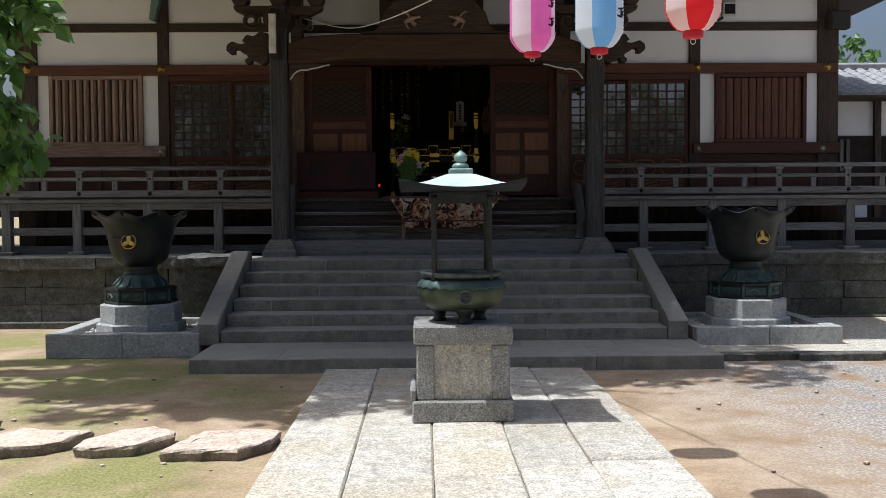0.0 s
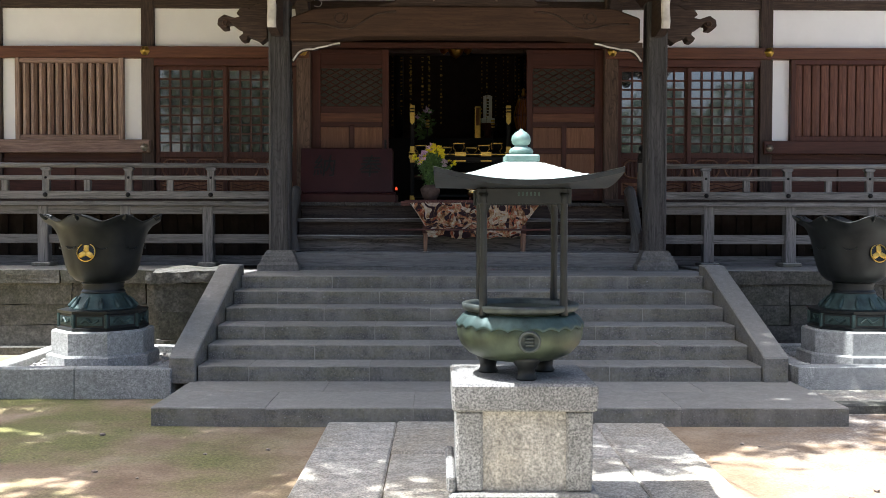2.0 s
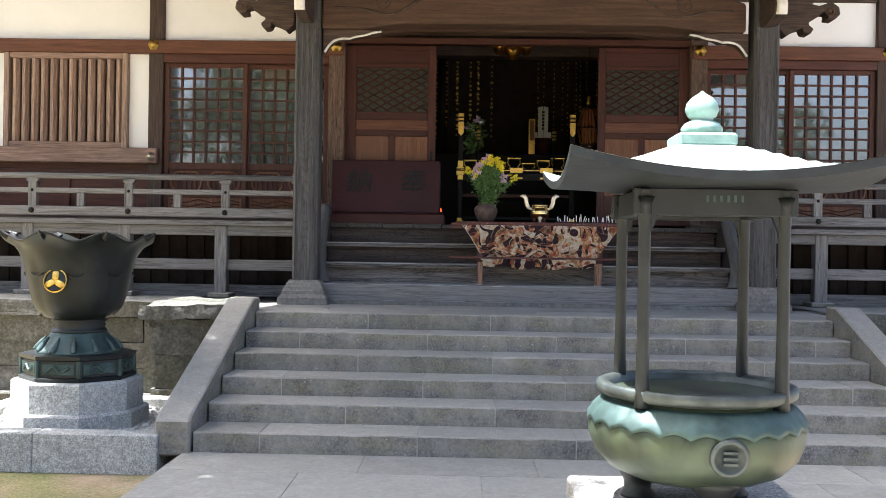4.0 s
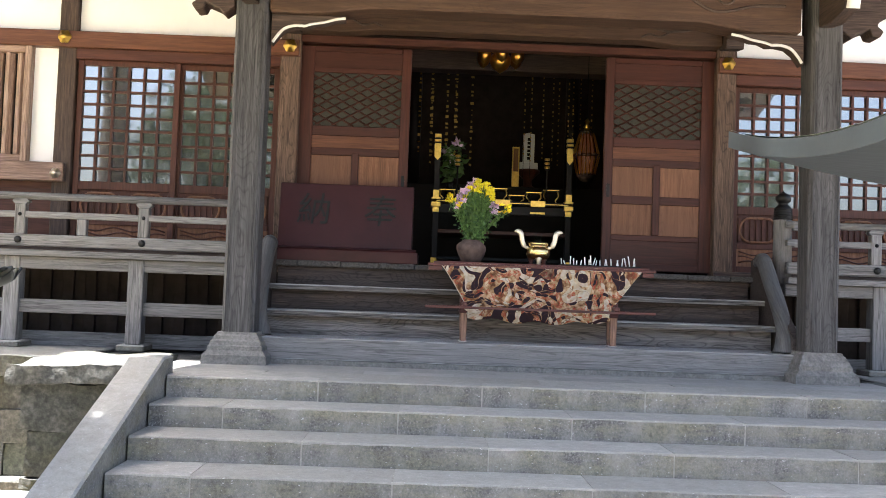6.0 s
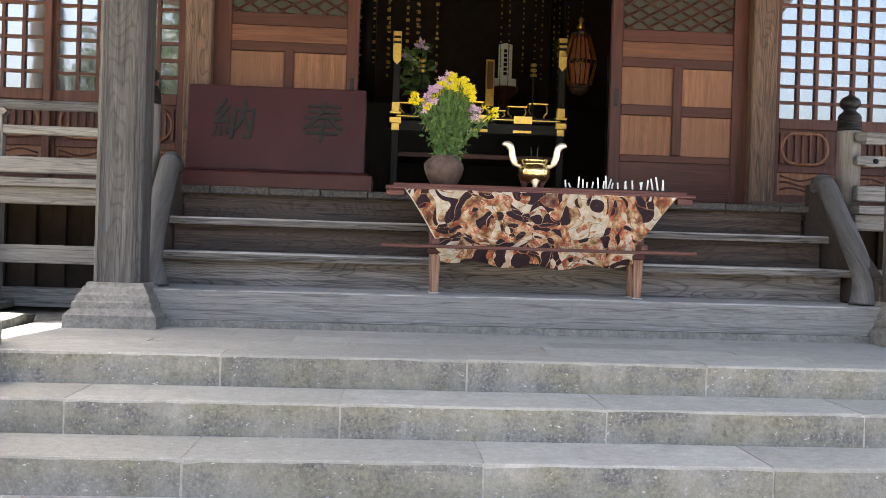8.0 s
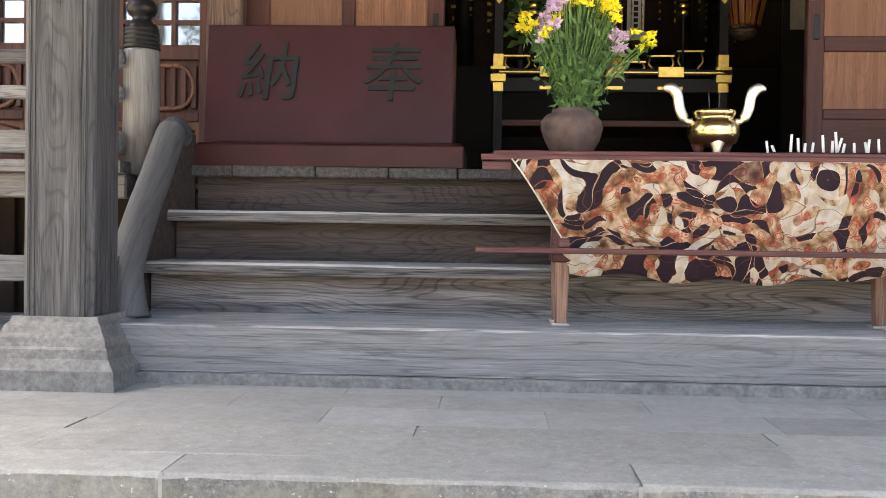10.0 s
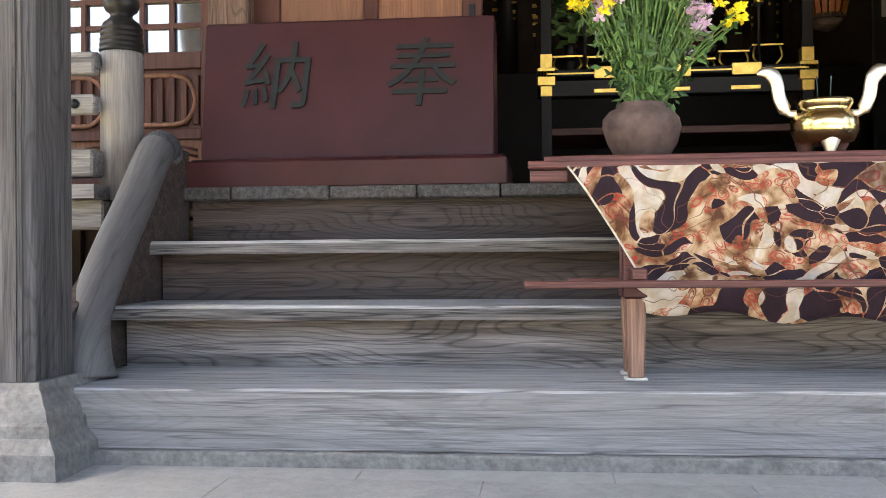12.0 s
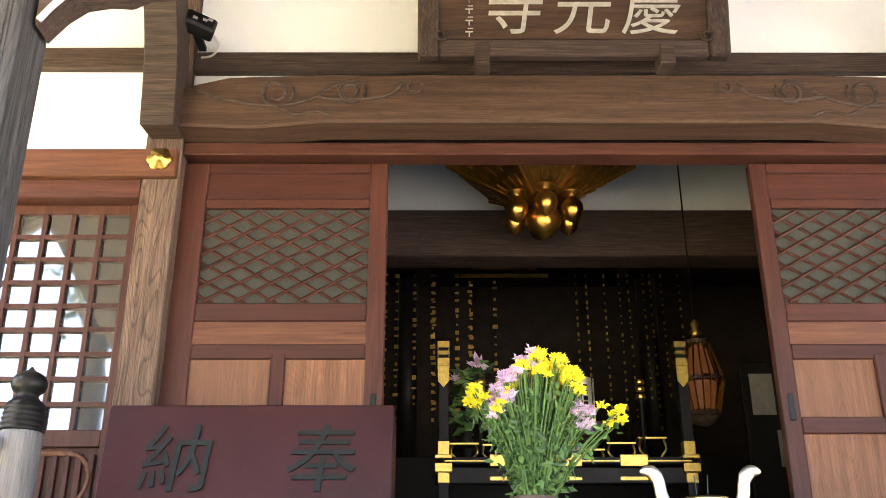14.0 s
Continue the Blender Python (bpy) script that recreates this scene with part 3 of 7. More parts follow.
for i in range(6):
    y0, z1 = 9.26 + TREAD * i, LZ + RISE * (i + 1)
    x = -2.34
    stop = [x] + [v for v in (np.arange(-5, 5) * 1.04 - 0.339 + (0 if i % 2 else 0.52)).tolist() if -2.1 < v < 2.3] + [2.54]
    for a, c in zip(stop, stop[1:]):
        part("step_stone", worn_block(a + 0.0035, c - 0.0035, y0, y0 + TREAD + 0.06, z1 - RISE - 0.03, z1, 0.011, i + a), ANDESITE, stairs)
    for a in stop[1:-1]:
        part("mortar_joint", box(a - 0.0055, a + 0.0055, y0 + 0.0015, y0 + TREAD + 0.05, z1 - RISE, z1 - 0.003), MORTAR, stairs)
for x0, x1 in ((-2.58, -2.35), (2.545, 2.76)):
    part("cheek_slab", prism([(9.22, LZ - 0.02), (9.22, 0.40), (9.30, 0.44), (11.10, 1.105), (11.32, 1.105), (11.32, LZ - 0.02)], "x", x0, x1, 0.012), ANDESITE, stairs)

platform = base("stone_platform", (0, 12, TOP), "old grey stone platform under the hall, blocks weathered", "platform", kind="structure")
part("core", box(-9.0, 9.0, 12.42, 22.5, GZ - 0.1, TOP - 0.03), OLDSTONE, platform)
part("porch_core", box(-2.5, 2.7, 11.36, 12.5, GZ - 0.1, TOP - 0.03), OLDSTONE, platform)
part("side_core", box(-3.22, -2.60, 11.26, 12.4, GZ, 0.92), JOINT, platform)
for z0, z1, a, sd in ((GZ, 0.30, -3.27, 1), (0.31, 0.60, -3.25, 2), (0.61, 0.91, -3.28, 3)):
    part("side_block", rugged(a, -2.60, 11.20, 12.4, z0, z1, 0.028, sd, 6), OLDSTONE, platform)
part("side_cap", rugged(-3.34, -2.61, 11.10, 12.42, 0.915, 1.035, 0.032, 5, 12), OLDSTONE, platform, "rough-edged pale cap stone")
part("joint_fill", box(-2.56, 2.72, 11.304, 12.40, TOP - 0.12, TOP - 0.004), MORTAR, platform)
for y0, y1, x, ln in ((11.30, 11.70, -0.86, 0.93), (11.70, 11.945, -1.14, 0.64), (11.945, 12.185, -1.46, 0.64), (12.185, 12.42, -1.14, 0.64)):
    ed = [-2.58] + [v for v in (np.arange(-5, 8) * ln + x).tolist() if -2.35 < v < 2.5] + [2.74]
    for a, c in zip(ed, ed[1:]):
        part("platform_slab", worn_block(a + (0.004 if y0 < 11.5 else 0.0012), c - (0.004 if y0 < 11.5 else 0.0012), y0 + 0.0004, y1 - 0.0004, TOP - 0.14, TOP, 0.010 if y0 < 11.5 else 0.0015, a + y0), ANDESITE if y0 < 11.5 else SILLST, platform)
for x0, x1 in ((-9.0, -3.27), (2.76, 9.0)):
    z = GZ + 0.05
    for row, hgt in enumerate((0.25, 0.245, 0.245, 0.16)):
        x = x0 - (0.5 if row % 2 and x0 < -4 else 0)
        first = True
        while x < x1:
            ln = rng.uniform(0.7, 1.15)
            a, c = max(x, x0), min(x + ln, x1)
            if c - a > 0.15:
                pr = 0.06 if row == 3 else rng.uniform(-0.012, 0.012)
                part("wall_stone", rugged(a + 0.004, c - 0.004, 12.28 - pr, 12.6, z + 0.003, z + hgt - 0.003, 0.016, x, 4), OLDSTONE, platform)
            x += ln
        z += hgt
for x0, x1 in ((-9.0, -3.4), (2.9, 9.0)):
    part("top_slab", rough_block(x0, x1, 12.3, 14.0, TOP - 0.05, TOP + 0.003, 0.003), ANDESITE, platform)
    part("drain_kerb", rough_block(x0, x1, 11.92, 12.02, GZ - 0.05, GZ + 0.09, 0.008), OLDSTONE, platform)
    part("drain_gravel", box(x0, x1, 12.02, 12.34, GZ - 0.05, GZ + 0.055), GRAVEL, platform)

kerb = base("kerb", (5.2, 8.9, GZ), "rough sunlit edging stones beside the landing", "kerb", kind="structure")
part("raised_earth", box(2.79, 9.0, 8.72, 11.92, GZ - 0.1, 0.105), PAVE, kerb)
x = 2.78
while x < 8.5:
    ln = rng.uniform(0.7, 1.3)
    part("kerb_stone", rough_block(x, x + ln - 0.02, 8.55 + 0.03 * math.sin(x * 3), 8.74, GZ - 0.1, 0.115, 0.018, seed=x), OLDSTONE, kerb)
    x += ln

# ---- main hall ----
FLOOR, WY = 1.813, 14.05
hall = base("wall_front", (0, WY, FLOOR), "temple hall front of dark timber posts and white plaster", "wall", kind="structure")
for s in (-1, 1):
    for x, w, mt in ((2.085, 0.19, POSTW), (4.19, 0.17, BEAMW["z"]), (6.25, 0.18, BEAMW["z"])):
        part("post", box(s * x - w / 2, s * x + w / 2, WY, WY + 0.18, TOP, 5.4, 0.008), mt, hall)
    # plaster above the long tie beam
    part("plaster_panel", box(min(s * 2.18, s * 4.105), max(s * 2.18, s * 4.105), WY + 0.07, WY + 0.15, 3.92, 4.445), PLASTER, hall)
    part("plaster_panel", box(min(s * 4.275, s * 6.16), max(s * 4.275, s * 6.16), WY + 0.07, WY + 0.15, 3.92, 4.445), PLASTER, hall)
    part("plaster_panel", box(min(s * 2.18, s * 4.105), max(s * 2.18, s * 4.105), WY + 0.07, WY + 0.15, 4.575, 5.3), PLASTER, hall)
    part("plaster_panel", box(min(s * 4.275, s * 6.16), max(s * 4.275, s * 6.16), WY + 0.07, WY + 0.15, 4.575, 5.3), PLASTER, hall)
    part("tie_beam", box(min(s * 2.0, s * 6.45), max(s * 2.0, s * 6.45), WY - 0.045, WY + 0.09, 3.765, 3.918, 0.006), ORANGEW, hall)
    part("upper_beam", box(min(s * 2.18, s * 6.45), max(s * 2.18, s * 6.45), WY + 0.02, WY + 0.17, 4.445, 4.575, 0.006), BEAMW["x"], hall)
    part("floor_sill", box(min(s * 2.0, s * 6.4), max(s * 2.0, s * 6.4), WY - 0.02, WY + 0.16, FLOOR, FLOOR + 0.06, 0.006), BEAMW["x"], hall)
    # outer bay: plaster strips, rail and lower panels
    for a, c in ((4.275, 4.515), (5.965, 6.165)):
        part("plaster_strip", box(min(s * a, s * c), max(s * a, s * c), WY + 0.06, WY + 0.14, 2.665, 3.765), PLASTER, hall)
    part("waist_beam", box(min(s * 4.15, s * 6.5), max(s * 4.15, s * 6.5), WY - 0.07, WY + 0.09, 2.487, 2.663, 0.008), SLATX if s < 0 else REDW["x"], hall)
    part("lower_board", box(min(s * 4.27, s * 6.16), max(s * 4.27, s * 6.16), WY + 0.06, WY + 0.12, FLOOR + 0.06, 2.487), REDW["x"], hall)
    part("lower_board_rail", box(min(s * 4.27, s * 6.16), max(s * 4.27, s * 6.16), WY + 0.03, WY + 0.07, 2.37, 2.42, 0.004), REDW["x"], hall)
    part("lower_board_stile", box(s * 5.22 - 0.03, s * 5.22 + 0.03, WY + 0.03, WY + 0.07, FLOOR + 0.06, 2.37, 0.004), REDW["z"], hall)
# centre bay above the doors
part("plaster_panel", box(-1.99, 1.99, WY + 0.07, WY + 0.15, 4.2, 5.3), PLASTER, hall)
part("upper_beam", box(-1.99, 1.99, WY + 0.02, WY + 0.13, 4.424, 4.545, 0.006), BEAMW["x"], hall)
part("door_head", box(-1.99, 1.99, WY + 0.02, WY + 0.14, 3.918, 3.99, 0.006), REDW["x"], hall)

tb = prism([(-2.0, 4.0), (-1.6, 3.985), (-1.25, 4.02), (1.25, 4.02), (1.6, 3.985), (2.0, 4.0), (2.0, 4.22), (1.75, 4.285), (1.2, 4.302), (-1.2, 4.302), (-1.75, 4.285), (-2.0, 4.22)], "y", WY - 0.14, WY + 0.06, 0.012)
tiebeam = thing("carved_beam", tb, CARVEW, "brown timber rainbow beam with carved scrolls over the doorway", "beam", kind="structure")


def scroll(x, z, r, s, y, turns=1.35, w=0.009):
    pts = []
    for k in range(26):
        a = math.pi * 2 * turns * k / 25
        rr = r * (1 - 0.62 * k / 25)
        pts.append((x + s * rr * math.cos(a + 2.6), y, z + rr * math.sin(a + 2.6)))
    return tube(pts, [w * (0.6 + 0.5 * math.sin(math.pi * k / 25)) for k in range(26)], 6)


for s in (-1, 1):
    for x, z, r, tn in ((1.50, 4.185, 0.09, 1.45), (1.12, 4.195, 0.075, 1.25), (0.80, 4.225, 0.045, 0.8)):
        part("scroll", scroll(s * x, z, r, s, WY - 0.143, tn, 0.011), BEAMW["x"], tiebeam, smooth=True)
    for pts in (((1.93, 4.22), (1.80, 4.16), (1.62, 4.12), (1.46, 4.115), (1.32, 4.15), (1.22, 4.22), (1.10, 4.265)),
                ((1.50, 4.11), (1.40, 4.06), (1.30, 4.08), (1.22, 4.05)), ((1.30, 4.17), (1.20, 4.15), (1.05, 4.15), (0.92, 4.18), (0.86, 4.25))):
        part("scroll", tube(smooth_curve([(s * u, WY - 0.143, w) for u, w in pts]), 0.010, 6), BEAMW["x"], tiebeam, smooth=True)

# gilt stud covers on the posts
def stud_cover(x, z, y, r, mat, label):
    b = lathe([(r * 0.2, 0), (r, 0.004), (r * 0.95, 0.012), (r * 0.5, 0.02), (r * 0.45, 0.032), (r * 0.15, 0.042)], segs=48, wave=lambda a, i: (0.16 * r * (abs(math.cos(3 * a)) - 0.6) if i in (1, 2) else 0, 0.0015 * math.cos(6 * a) if i == 2 else 0))
    bmesh.ops.transform(b, matrix=pose(x, y, z, 90), verts=b.verts[:])
    return thing("stud_cover", b, mat, label, "fitting", "stud covers", smooth=True)


for s in (-1, 1):
    for x in (2.085, 4.205, 6.28):
        stud_cover(s * x, 3.855, WY - 0.046, 0.062, GOLD, "gilt flower-shaped nail cover on the tie beam")
    for x in (4.215, 6.2):
        stud_cover(s * x, 2.56, WY - 0.071, 0.05, BRASSPALE, "pale brass nail cover on the waist beam")


def slatted_window(s, slat, rail):
    ob = base("slatted_window", (s * 5.24, WY, 2.67), "closed window of upright %s timber slats" % ("weathered brown" if s < 0 else "red-brown"), "window", "slatted windows")
    x0, x1 = (-5.965, -4.515) if s < 0 else (4.515, 5.965)
    for a, c in ((x0, x0 + 0.06), (x1 - 0.06, x1)):
        part("frame_stile", box(a, c, WY - 0.03, WY + 0.12, 2.664, 3.764, 0.006), rail, ob)
    for a, c in ((3.70, 3.764), (2.664, 2.73)):
        part("frame_rail", box(x0 + 0.06, x1 - 0.06, WY - 0.02, WY + 0.12, a, c, 0.006), SLATX if s < 0 else rail, ob)
    part("backing", box(x0 + 0.06, x1 - 0.06, WY + 0.08, WY + 0.1, 2.73, 3.70), DARKW if s < 0 else SLATR, ob)
    n = 12 if s < 0 else 11
    for k in range(n):
        x = x0 + 0.06 + (x1 - x0 - 0.12) * (k + 0.5) / n
        if s < 0:
            part("slat", prism([(x - 0.043, WY + 0.075), (x - 0.042, WY + 0.045), (x - 0.016, WY - 0.005), (x + 0.016, WY - 0.005), (x + 0.042, WY + 0.045), (x + 0.043, WY + 0.075)], "z", 2.735, 3.695), slat, ob)
        else:
            part("slat", prism([(x - 0.058, WY + 0.07), (x - 0.05, WY + 0.035), (x, WY + 0.022), (x + 0.05, WY + 0.035), (x + 0.058, WY + 0.07)], "z", 2.735, 3.695), slat, ob)
    return ob


slatted_window(-1, SLATW, SLATW)
slatted_window(1, SLATR, REDW["z"])


def lattice_window(s):
    """A pair of sliding glazed lattice sashes above a panelled dado."""
    name = "window_1" if s < 0 else "window_2"
    ob = base(name, (s * 3.14, WY, FLOOR), "pair of sliding lattice sashes with glass and panelled dado", "window", kind="structure")
    part("head", box(min(s * 2.18, s * 4.105), max(s * 2.18, s * 4.105), WY + 0.0, WY + 0.16, 3.665, 3.765, 0.005), REDW["x"], ob)
    for n, (a, c) in enumerate(((2.19, 3.16), (3.13, 4.10))):
        x0, x1 = (a, c) if s > 0 else (-c, -a)
        y = WY + 0.05 + (0.045 if (n == 0) else 0.0)
        bm = None
        for u0, u1 in ((x0, x0 + 0.055), (x1 - 0.055, x1)):
            bm = box(u0, u1, y, y + 0.04, FLOOR + 0.06, 3.665, 0.004, bm)
        for z0, z1 in ((3.615, 3.665), (2.43, 2.51), (2.10, 2.15), (FLOOR + 0.06, FLOOR + 0.12)):
            bm = box(x0 + 0.055, x1 - 0.055, y + 0.002, y + 0.038, z0, z1, 0.004, bm)
        sash = part("sash", bm, REDW["z"], ob)
        lat = None
        for k in range(1, 6):
            u = x0 + 0.055 + (x1 - x0 - 0.11) * k / 6
            lat = box(u - 0.011, u + 0.011, y + 0.004, y + 0.026, 2.51, 3.615, 0, lat)
        for k in range(1, 9):
            z = 2.51 + 1.105 * k / 9
            lat = box(x0 + 0.055, x1 - 0.055, y + 0.007, y + 0.029, z - 0.011, z + 0.011, 0, lat)
        part("lattice", lat, REDW["z"], sash)
        part("pane", box(x0 + 0.055, x1 - 0.055, y + 0.030, y + 0.034, 2.51, 3.615), GLASS, sash)
        part("vent_backing", box(x0 + 0.055, x1 - 0.055, y + 0.026, y + 0.032, 2.15, 2.43), REDW["z"], sash)
        for k in range(15):
            u = x0 + 0.055 + (x1 - x0 - 0.11) * (k + 0.5) / 15
            if abs(u - (x0 + x1) / 2) > 0.05:
                part("vent_slat", box(u - 0.014, u + 0.014, y + 0.006, y + 0.03, 2.17, 2.40, 0.003), REDW["z"], sash)
        for e0, e1 in ((x0 + 0.085, (x0 + x1) / 2 - 0.04), ((x0 + x1) / 2 + 0.04, x1 - 0.085)):
            rr, zc = 0.10, 2.285
            arc = [(e0 + rr - rr * math.sin(math.pi * q / 10), y + 0.012, zc - 0.115 * math.cos(math.pi * q / 10)) for q in range(11)]
            arc += [(e1 - rr + rr * math.sin(math.pi * q / 10), y + 0.012, zc + 0.115 * math.cos(math.pi * q / 10)) for q in range(11)]
            part("vent_frame", tube(arc + [arc[0]], 0.013, 6), TANW, sash, smooth=True)
        part("dado_panel", box(x0 + 0.055, x1 - 0.055, y + 0.02, y + 0.03, FLOOR + 0.12, 2.10), TANW, sash)
        for k in range(3):
            zz = 1.97 + 0.045 * k
            pts = [(x0 + 0.08 + (x1 - x0 - 0.16) * q / 16, y + 0.02, zz + 0.018 * math.sin(q * 0.9 + k)) for q in range(17)]
            part("carved_wave", tube(pts, 0.008, 5), REDW["x"], sash, smooth=True)
    part("backing", box(min(s * 2.18, s * 4.105), max(s * 2.18, s * 4.105), WY + 0.165, WY + 0.18, FLOOR, 3.7), DARKW, ob)
    return ob


lattice_window(-1)
lattice_window(1)


def hall_door(s):
    ob = base("door_1" if s < 0 else "door_2", (s * 1.44, WY + 0.1, FLOOR), "red-brown sliding door with panels and diagonal lattice, pushed open", "door", kind="structure")
    x0, x1 = (-1.95, -0.935) if s < 0 else (0.945, 1.965)
    y = WY + 0.09
    for a, c in ((x0 - (0.08 if s < 0 else 0.0), x0 + 0.085), (x1 - 0.09, x1 + (0.08 if s > 0 else 0.0))):
        part("stile", box(a, c, y, y + 0.06, FLOOR + 0.04, 3.905, 0.006), DOORW["z"], ob)
    for a, c in ((3.85, 3.905), (3.65, 3.70), (3.04, 3.135), (2.85, 2.925), (2.49, 2.57), (2.14, 2.195), (FLOOR + 0.04, 1.93)):
        part("rail", box(x0 + 0.085, x1 - 0.09, y + 0.003, y + 0.057, a, c, 0.005), DOORW["x"], ob)
    mid = (x0 + x1) / 2
    part("muntin", box(mid - 0.035, mid + 0.035, y - 0.006, y + 0.05, 2.195, 2.875, 0.006), DOORW["z"], ob)
    for a, c in ((2.57, 2.85), (2.195, 2.49)):
        for u0, u1 in ((x0 + 0.085, mid - 0.035), (mid + 0.035, x1 - 0.09)):
            part("panel", prism([(u0, a), (u1, a), (u1, c), (u0, c)], "y", y + 0.018, y + 0.03), TANW, ob, "worn pale panel")
    part("panel", box(x0 + 0.085, x1 - 0.09, y + 0.012, y + 0.03, 2.925, 3.04), ORANGEW, ob)
    part("panel", box(x0 + 0.085, x1 - 0.09, y + 0.012, y + 0.03, 1.93, 2.14), DOORW["x"], ob)
    part("panel", box(x0 + 0.085, x1 - 0.09, y + 0.014, y + 0.03, 3.70, 3.85), DOORW["x"], ob)
    part("screen", box(x0 + 0.085, x1 - 0.09, y + 0.032, y + 0.036, 3.135, 3.65), NET, ob)
    bm, w, hgt = bmesh.new(), x1 - x0 - 0.175, 0.515
    for sl in (0.56, -0.56):
        k = -1.2
        while k < 1.9:
            # clipped diagonal bar: z = z0 + sl * (x - x0) + k
            pts = []
            for q in range(33):
                u = q / 32 * w
                zz = (k * hgt + sl * u) if sl > 0 else (k * hgt + hgt * 0.2 + sl * u + 0.3)
                if 0 <= zz <= hgt:
                    pts.append((x0 + 0.085 + u, y + (0.014 if sl > 0 else 0.022), 3.135 + zz))
            if len(pts) > 1:
                tube([pts[0], pts[-1]], 0.0085, 4, bm)
            k += 0.17
    part("diagonal_lattice", bm, DOORW["x"], ob)
    # small iron pull
    part("door_pull", box((x1 - 0.06) if s < 0 else (x0 + 0.03), (x1 - 0.03) if s < 0 else (x0 + 0.06), y - 0.006, y + 0.004, 2.55, 2.68, 0.004), IRON, ob)
    return ob


hall_door(-1)
hall_door(1)

# hall interior and outer shell
inner = base("interior_wall", (0, 19, FLOOR), "dark timber interior of the hall", "wall", kind="structure")
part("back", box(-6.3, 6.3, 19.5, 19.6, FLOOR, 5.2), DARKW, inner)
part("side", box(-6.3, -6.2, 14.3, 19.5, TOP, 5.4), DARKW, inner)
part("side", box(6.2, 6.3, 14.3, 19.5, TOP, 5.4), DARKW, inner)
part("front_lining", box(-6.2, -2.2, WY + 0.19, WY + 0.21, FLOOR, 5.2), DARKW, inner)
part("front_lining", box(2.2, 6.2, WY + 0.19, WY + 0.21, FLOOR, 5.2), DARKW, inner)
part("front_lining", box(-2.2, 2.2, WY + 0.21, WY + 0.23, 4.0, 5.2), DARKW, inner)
# near-black sheet stands for the shaded void behind the faint upright slats
part("under_floor_void", box(-6.2, 6.2, 14.0, 14.04, TOP, FLOOR - 0.1), DARKW, inner)
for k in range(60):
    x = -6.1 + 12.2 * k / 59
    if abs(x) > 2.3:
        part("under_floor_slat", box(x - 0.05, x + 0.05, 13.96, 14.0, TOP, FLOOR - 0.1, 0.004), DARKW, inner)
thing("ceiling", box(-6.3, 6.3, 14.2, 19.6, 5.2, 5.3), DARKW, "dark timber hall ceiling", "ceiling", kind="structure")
thing("floor", box(-6.3, 6.3, 14.0, 19.6, FLOOR - 0.08, FLOOR), BEAMW["x"], "dark polished timber hall floor", "floor", kind="structure")
tr = base("inner_transom", (0, 16.2, 4.2), "plaster transom over a dark inner beam", "beam", kind="structure")
part("inner_plaster", box(-6.2, 6.2, 16.25, 16.35, 4.57, 5.2), PLASTER, tr)
part("inner_beam", box(-6.2, 6.2, 16.15, 16.4, 4.2, 4.57, 0.01), BEAMW["x"], tr)

# roof over the hall and porch
roof = base("roof", (0, 14, 5.4), "dark timber eaves of the temple hall and its porch", "roof", kind="structure")
part("main_eave", prism([(12.1, 5.55), (12.1, 5.75), (18.3, 9.6), (24.5, 5.75), (24.5, 5.5)], "x", -8.6, 8.6), BEAMW["x"], roof)
part("porch_roof", prism([(9.5, 4.25), (9.5, 4.41), (13.5, 6.3), (14.2, 6.1), (14.2, 5.5), (12.2, 5.0)], "x", -3.9, 4.0), BEAMW["x"], roof)
for k in range(46):
    x = -8.4 + 16.8 * k / 45
    part("rafter", box(x - 0.04, x + 0.04, 12.15, 14.1, 5.45, 5.55), BEAMW["y"], roof)
part("hall_side", box(-6.5, -6.3, 14.1, 22, TOP, 5.55), BEAMW["z"], roof)
part("hall_side", box(6.3, 6.5, 14.1, 22, TOP, 5.55), BEAMW["z"], roof)
part("hall_back", box(-6.5, 6.5, 22, 22.2, TOP, 5.55), BEAMW["z"], roof)

# ---- veranda and railings ----
RY = 13.18
ver = base("veranda", (0, 13.6, FLOOR), "silvered timber veranda raised on posts along the hall", "veranda", kind="structure")
for x0, x1 in ((-8.2, -2.25), (2.35, 8.2)):
    part("deck", box(x0, x1, 13.08, 14.04, FLOOR - 0.05, FLOOR), GREYW["x"], ver)
    part("edge_beam", box(x0, x1, RY - 0.03, RY + 0.1, 1.655, FLOOR - 0.05, 0.008), GREYW["x"], ver)
    part("tie_rail", box(x0, x1, RY + 0.0, RY + 0.05, 1.285, 1.40, 0.006), GREYW["x"], ver)
    part("ground_rail", box(x0, x1, RY + 0.25, RY + 0.33, TOP, 1.12, 0.006), GREYW["x"], ver)
    k = -0
    while k < 5:
        x = (3.17 + 1.04 * k) * (1 if x0 > 0 else -1)
        part("post", box(x - 0.066, x + 0.066, RY - 0.045, RY + 0.09, 1.045, 1.76, 0.008), GREYW["z"], ver)
        part("pad_stone", rough_block(x - 0.12, x + 0.12, RY - 0.11, RY + 0.16, TOP, 1.048, 0.006, seed=x), ANDESITE, ver)
        k += 1
# top landing planks with end grain towards the stairs
x = -2.25
while x < 2.3:
    ln = rng.uniform(0.24, 0.42)
    c = min(x + ln, 2.36)
    part("floor_plank", box(x + 0.002, c - 0.003, 13.36 + rng.uniform(-0.004, 0.004), 14.05, FLOOR - 0.048, FLOOR + rng.uniform(-0.005, 0.004), 0.006), ENDW, ver)
    x += ln

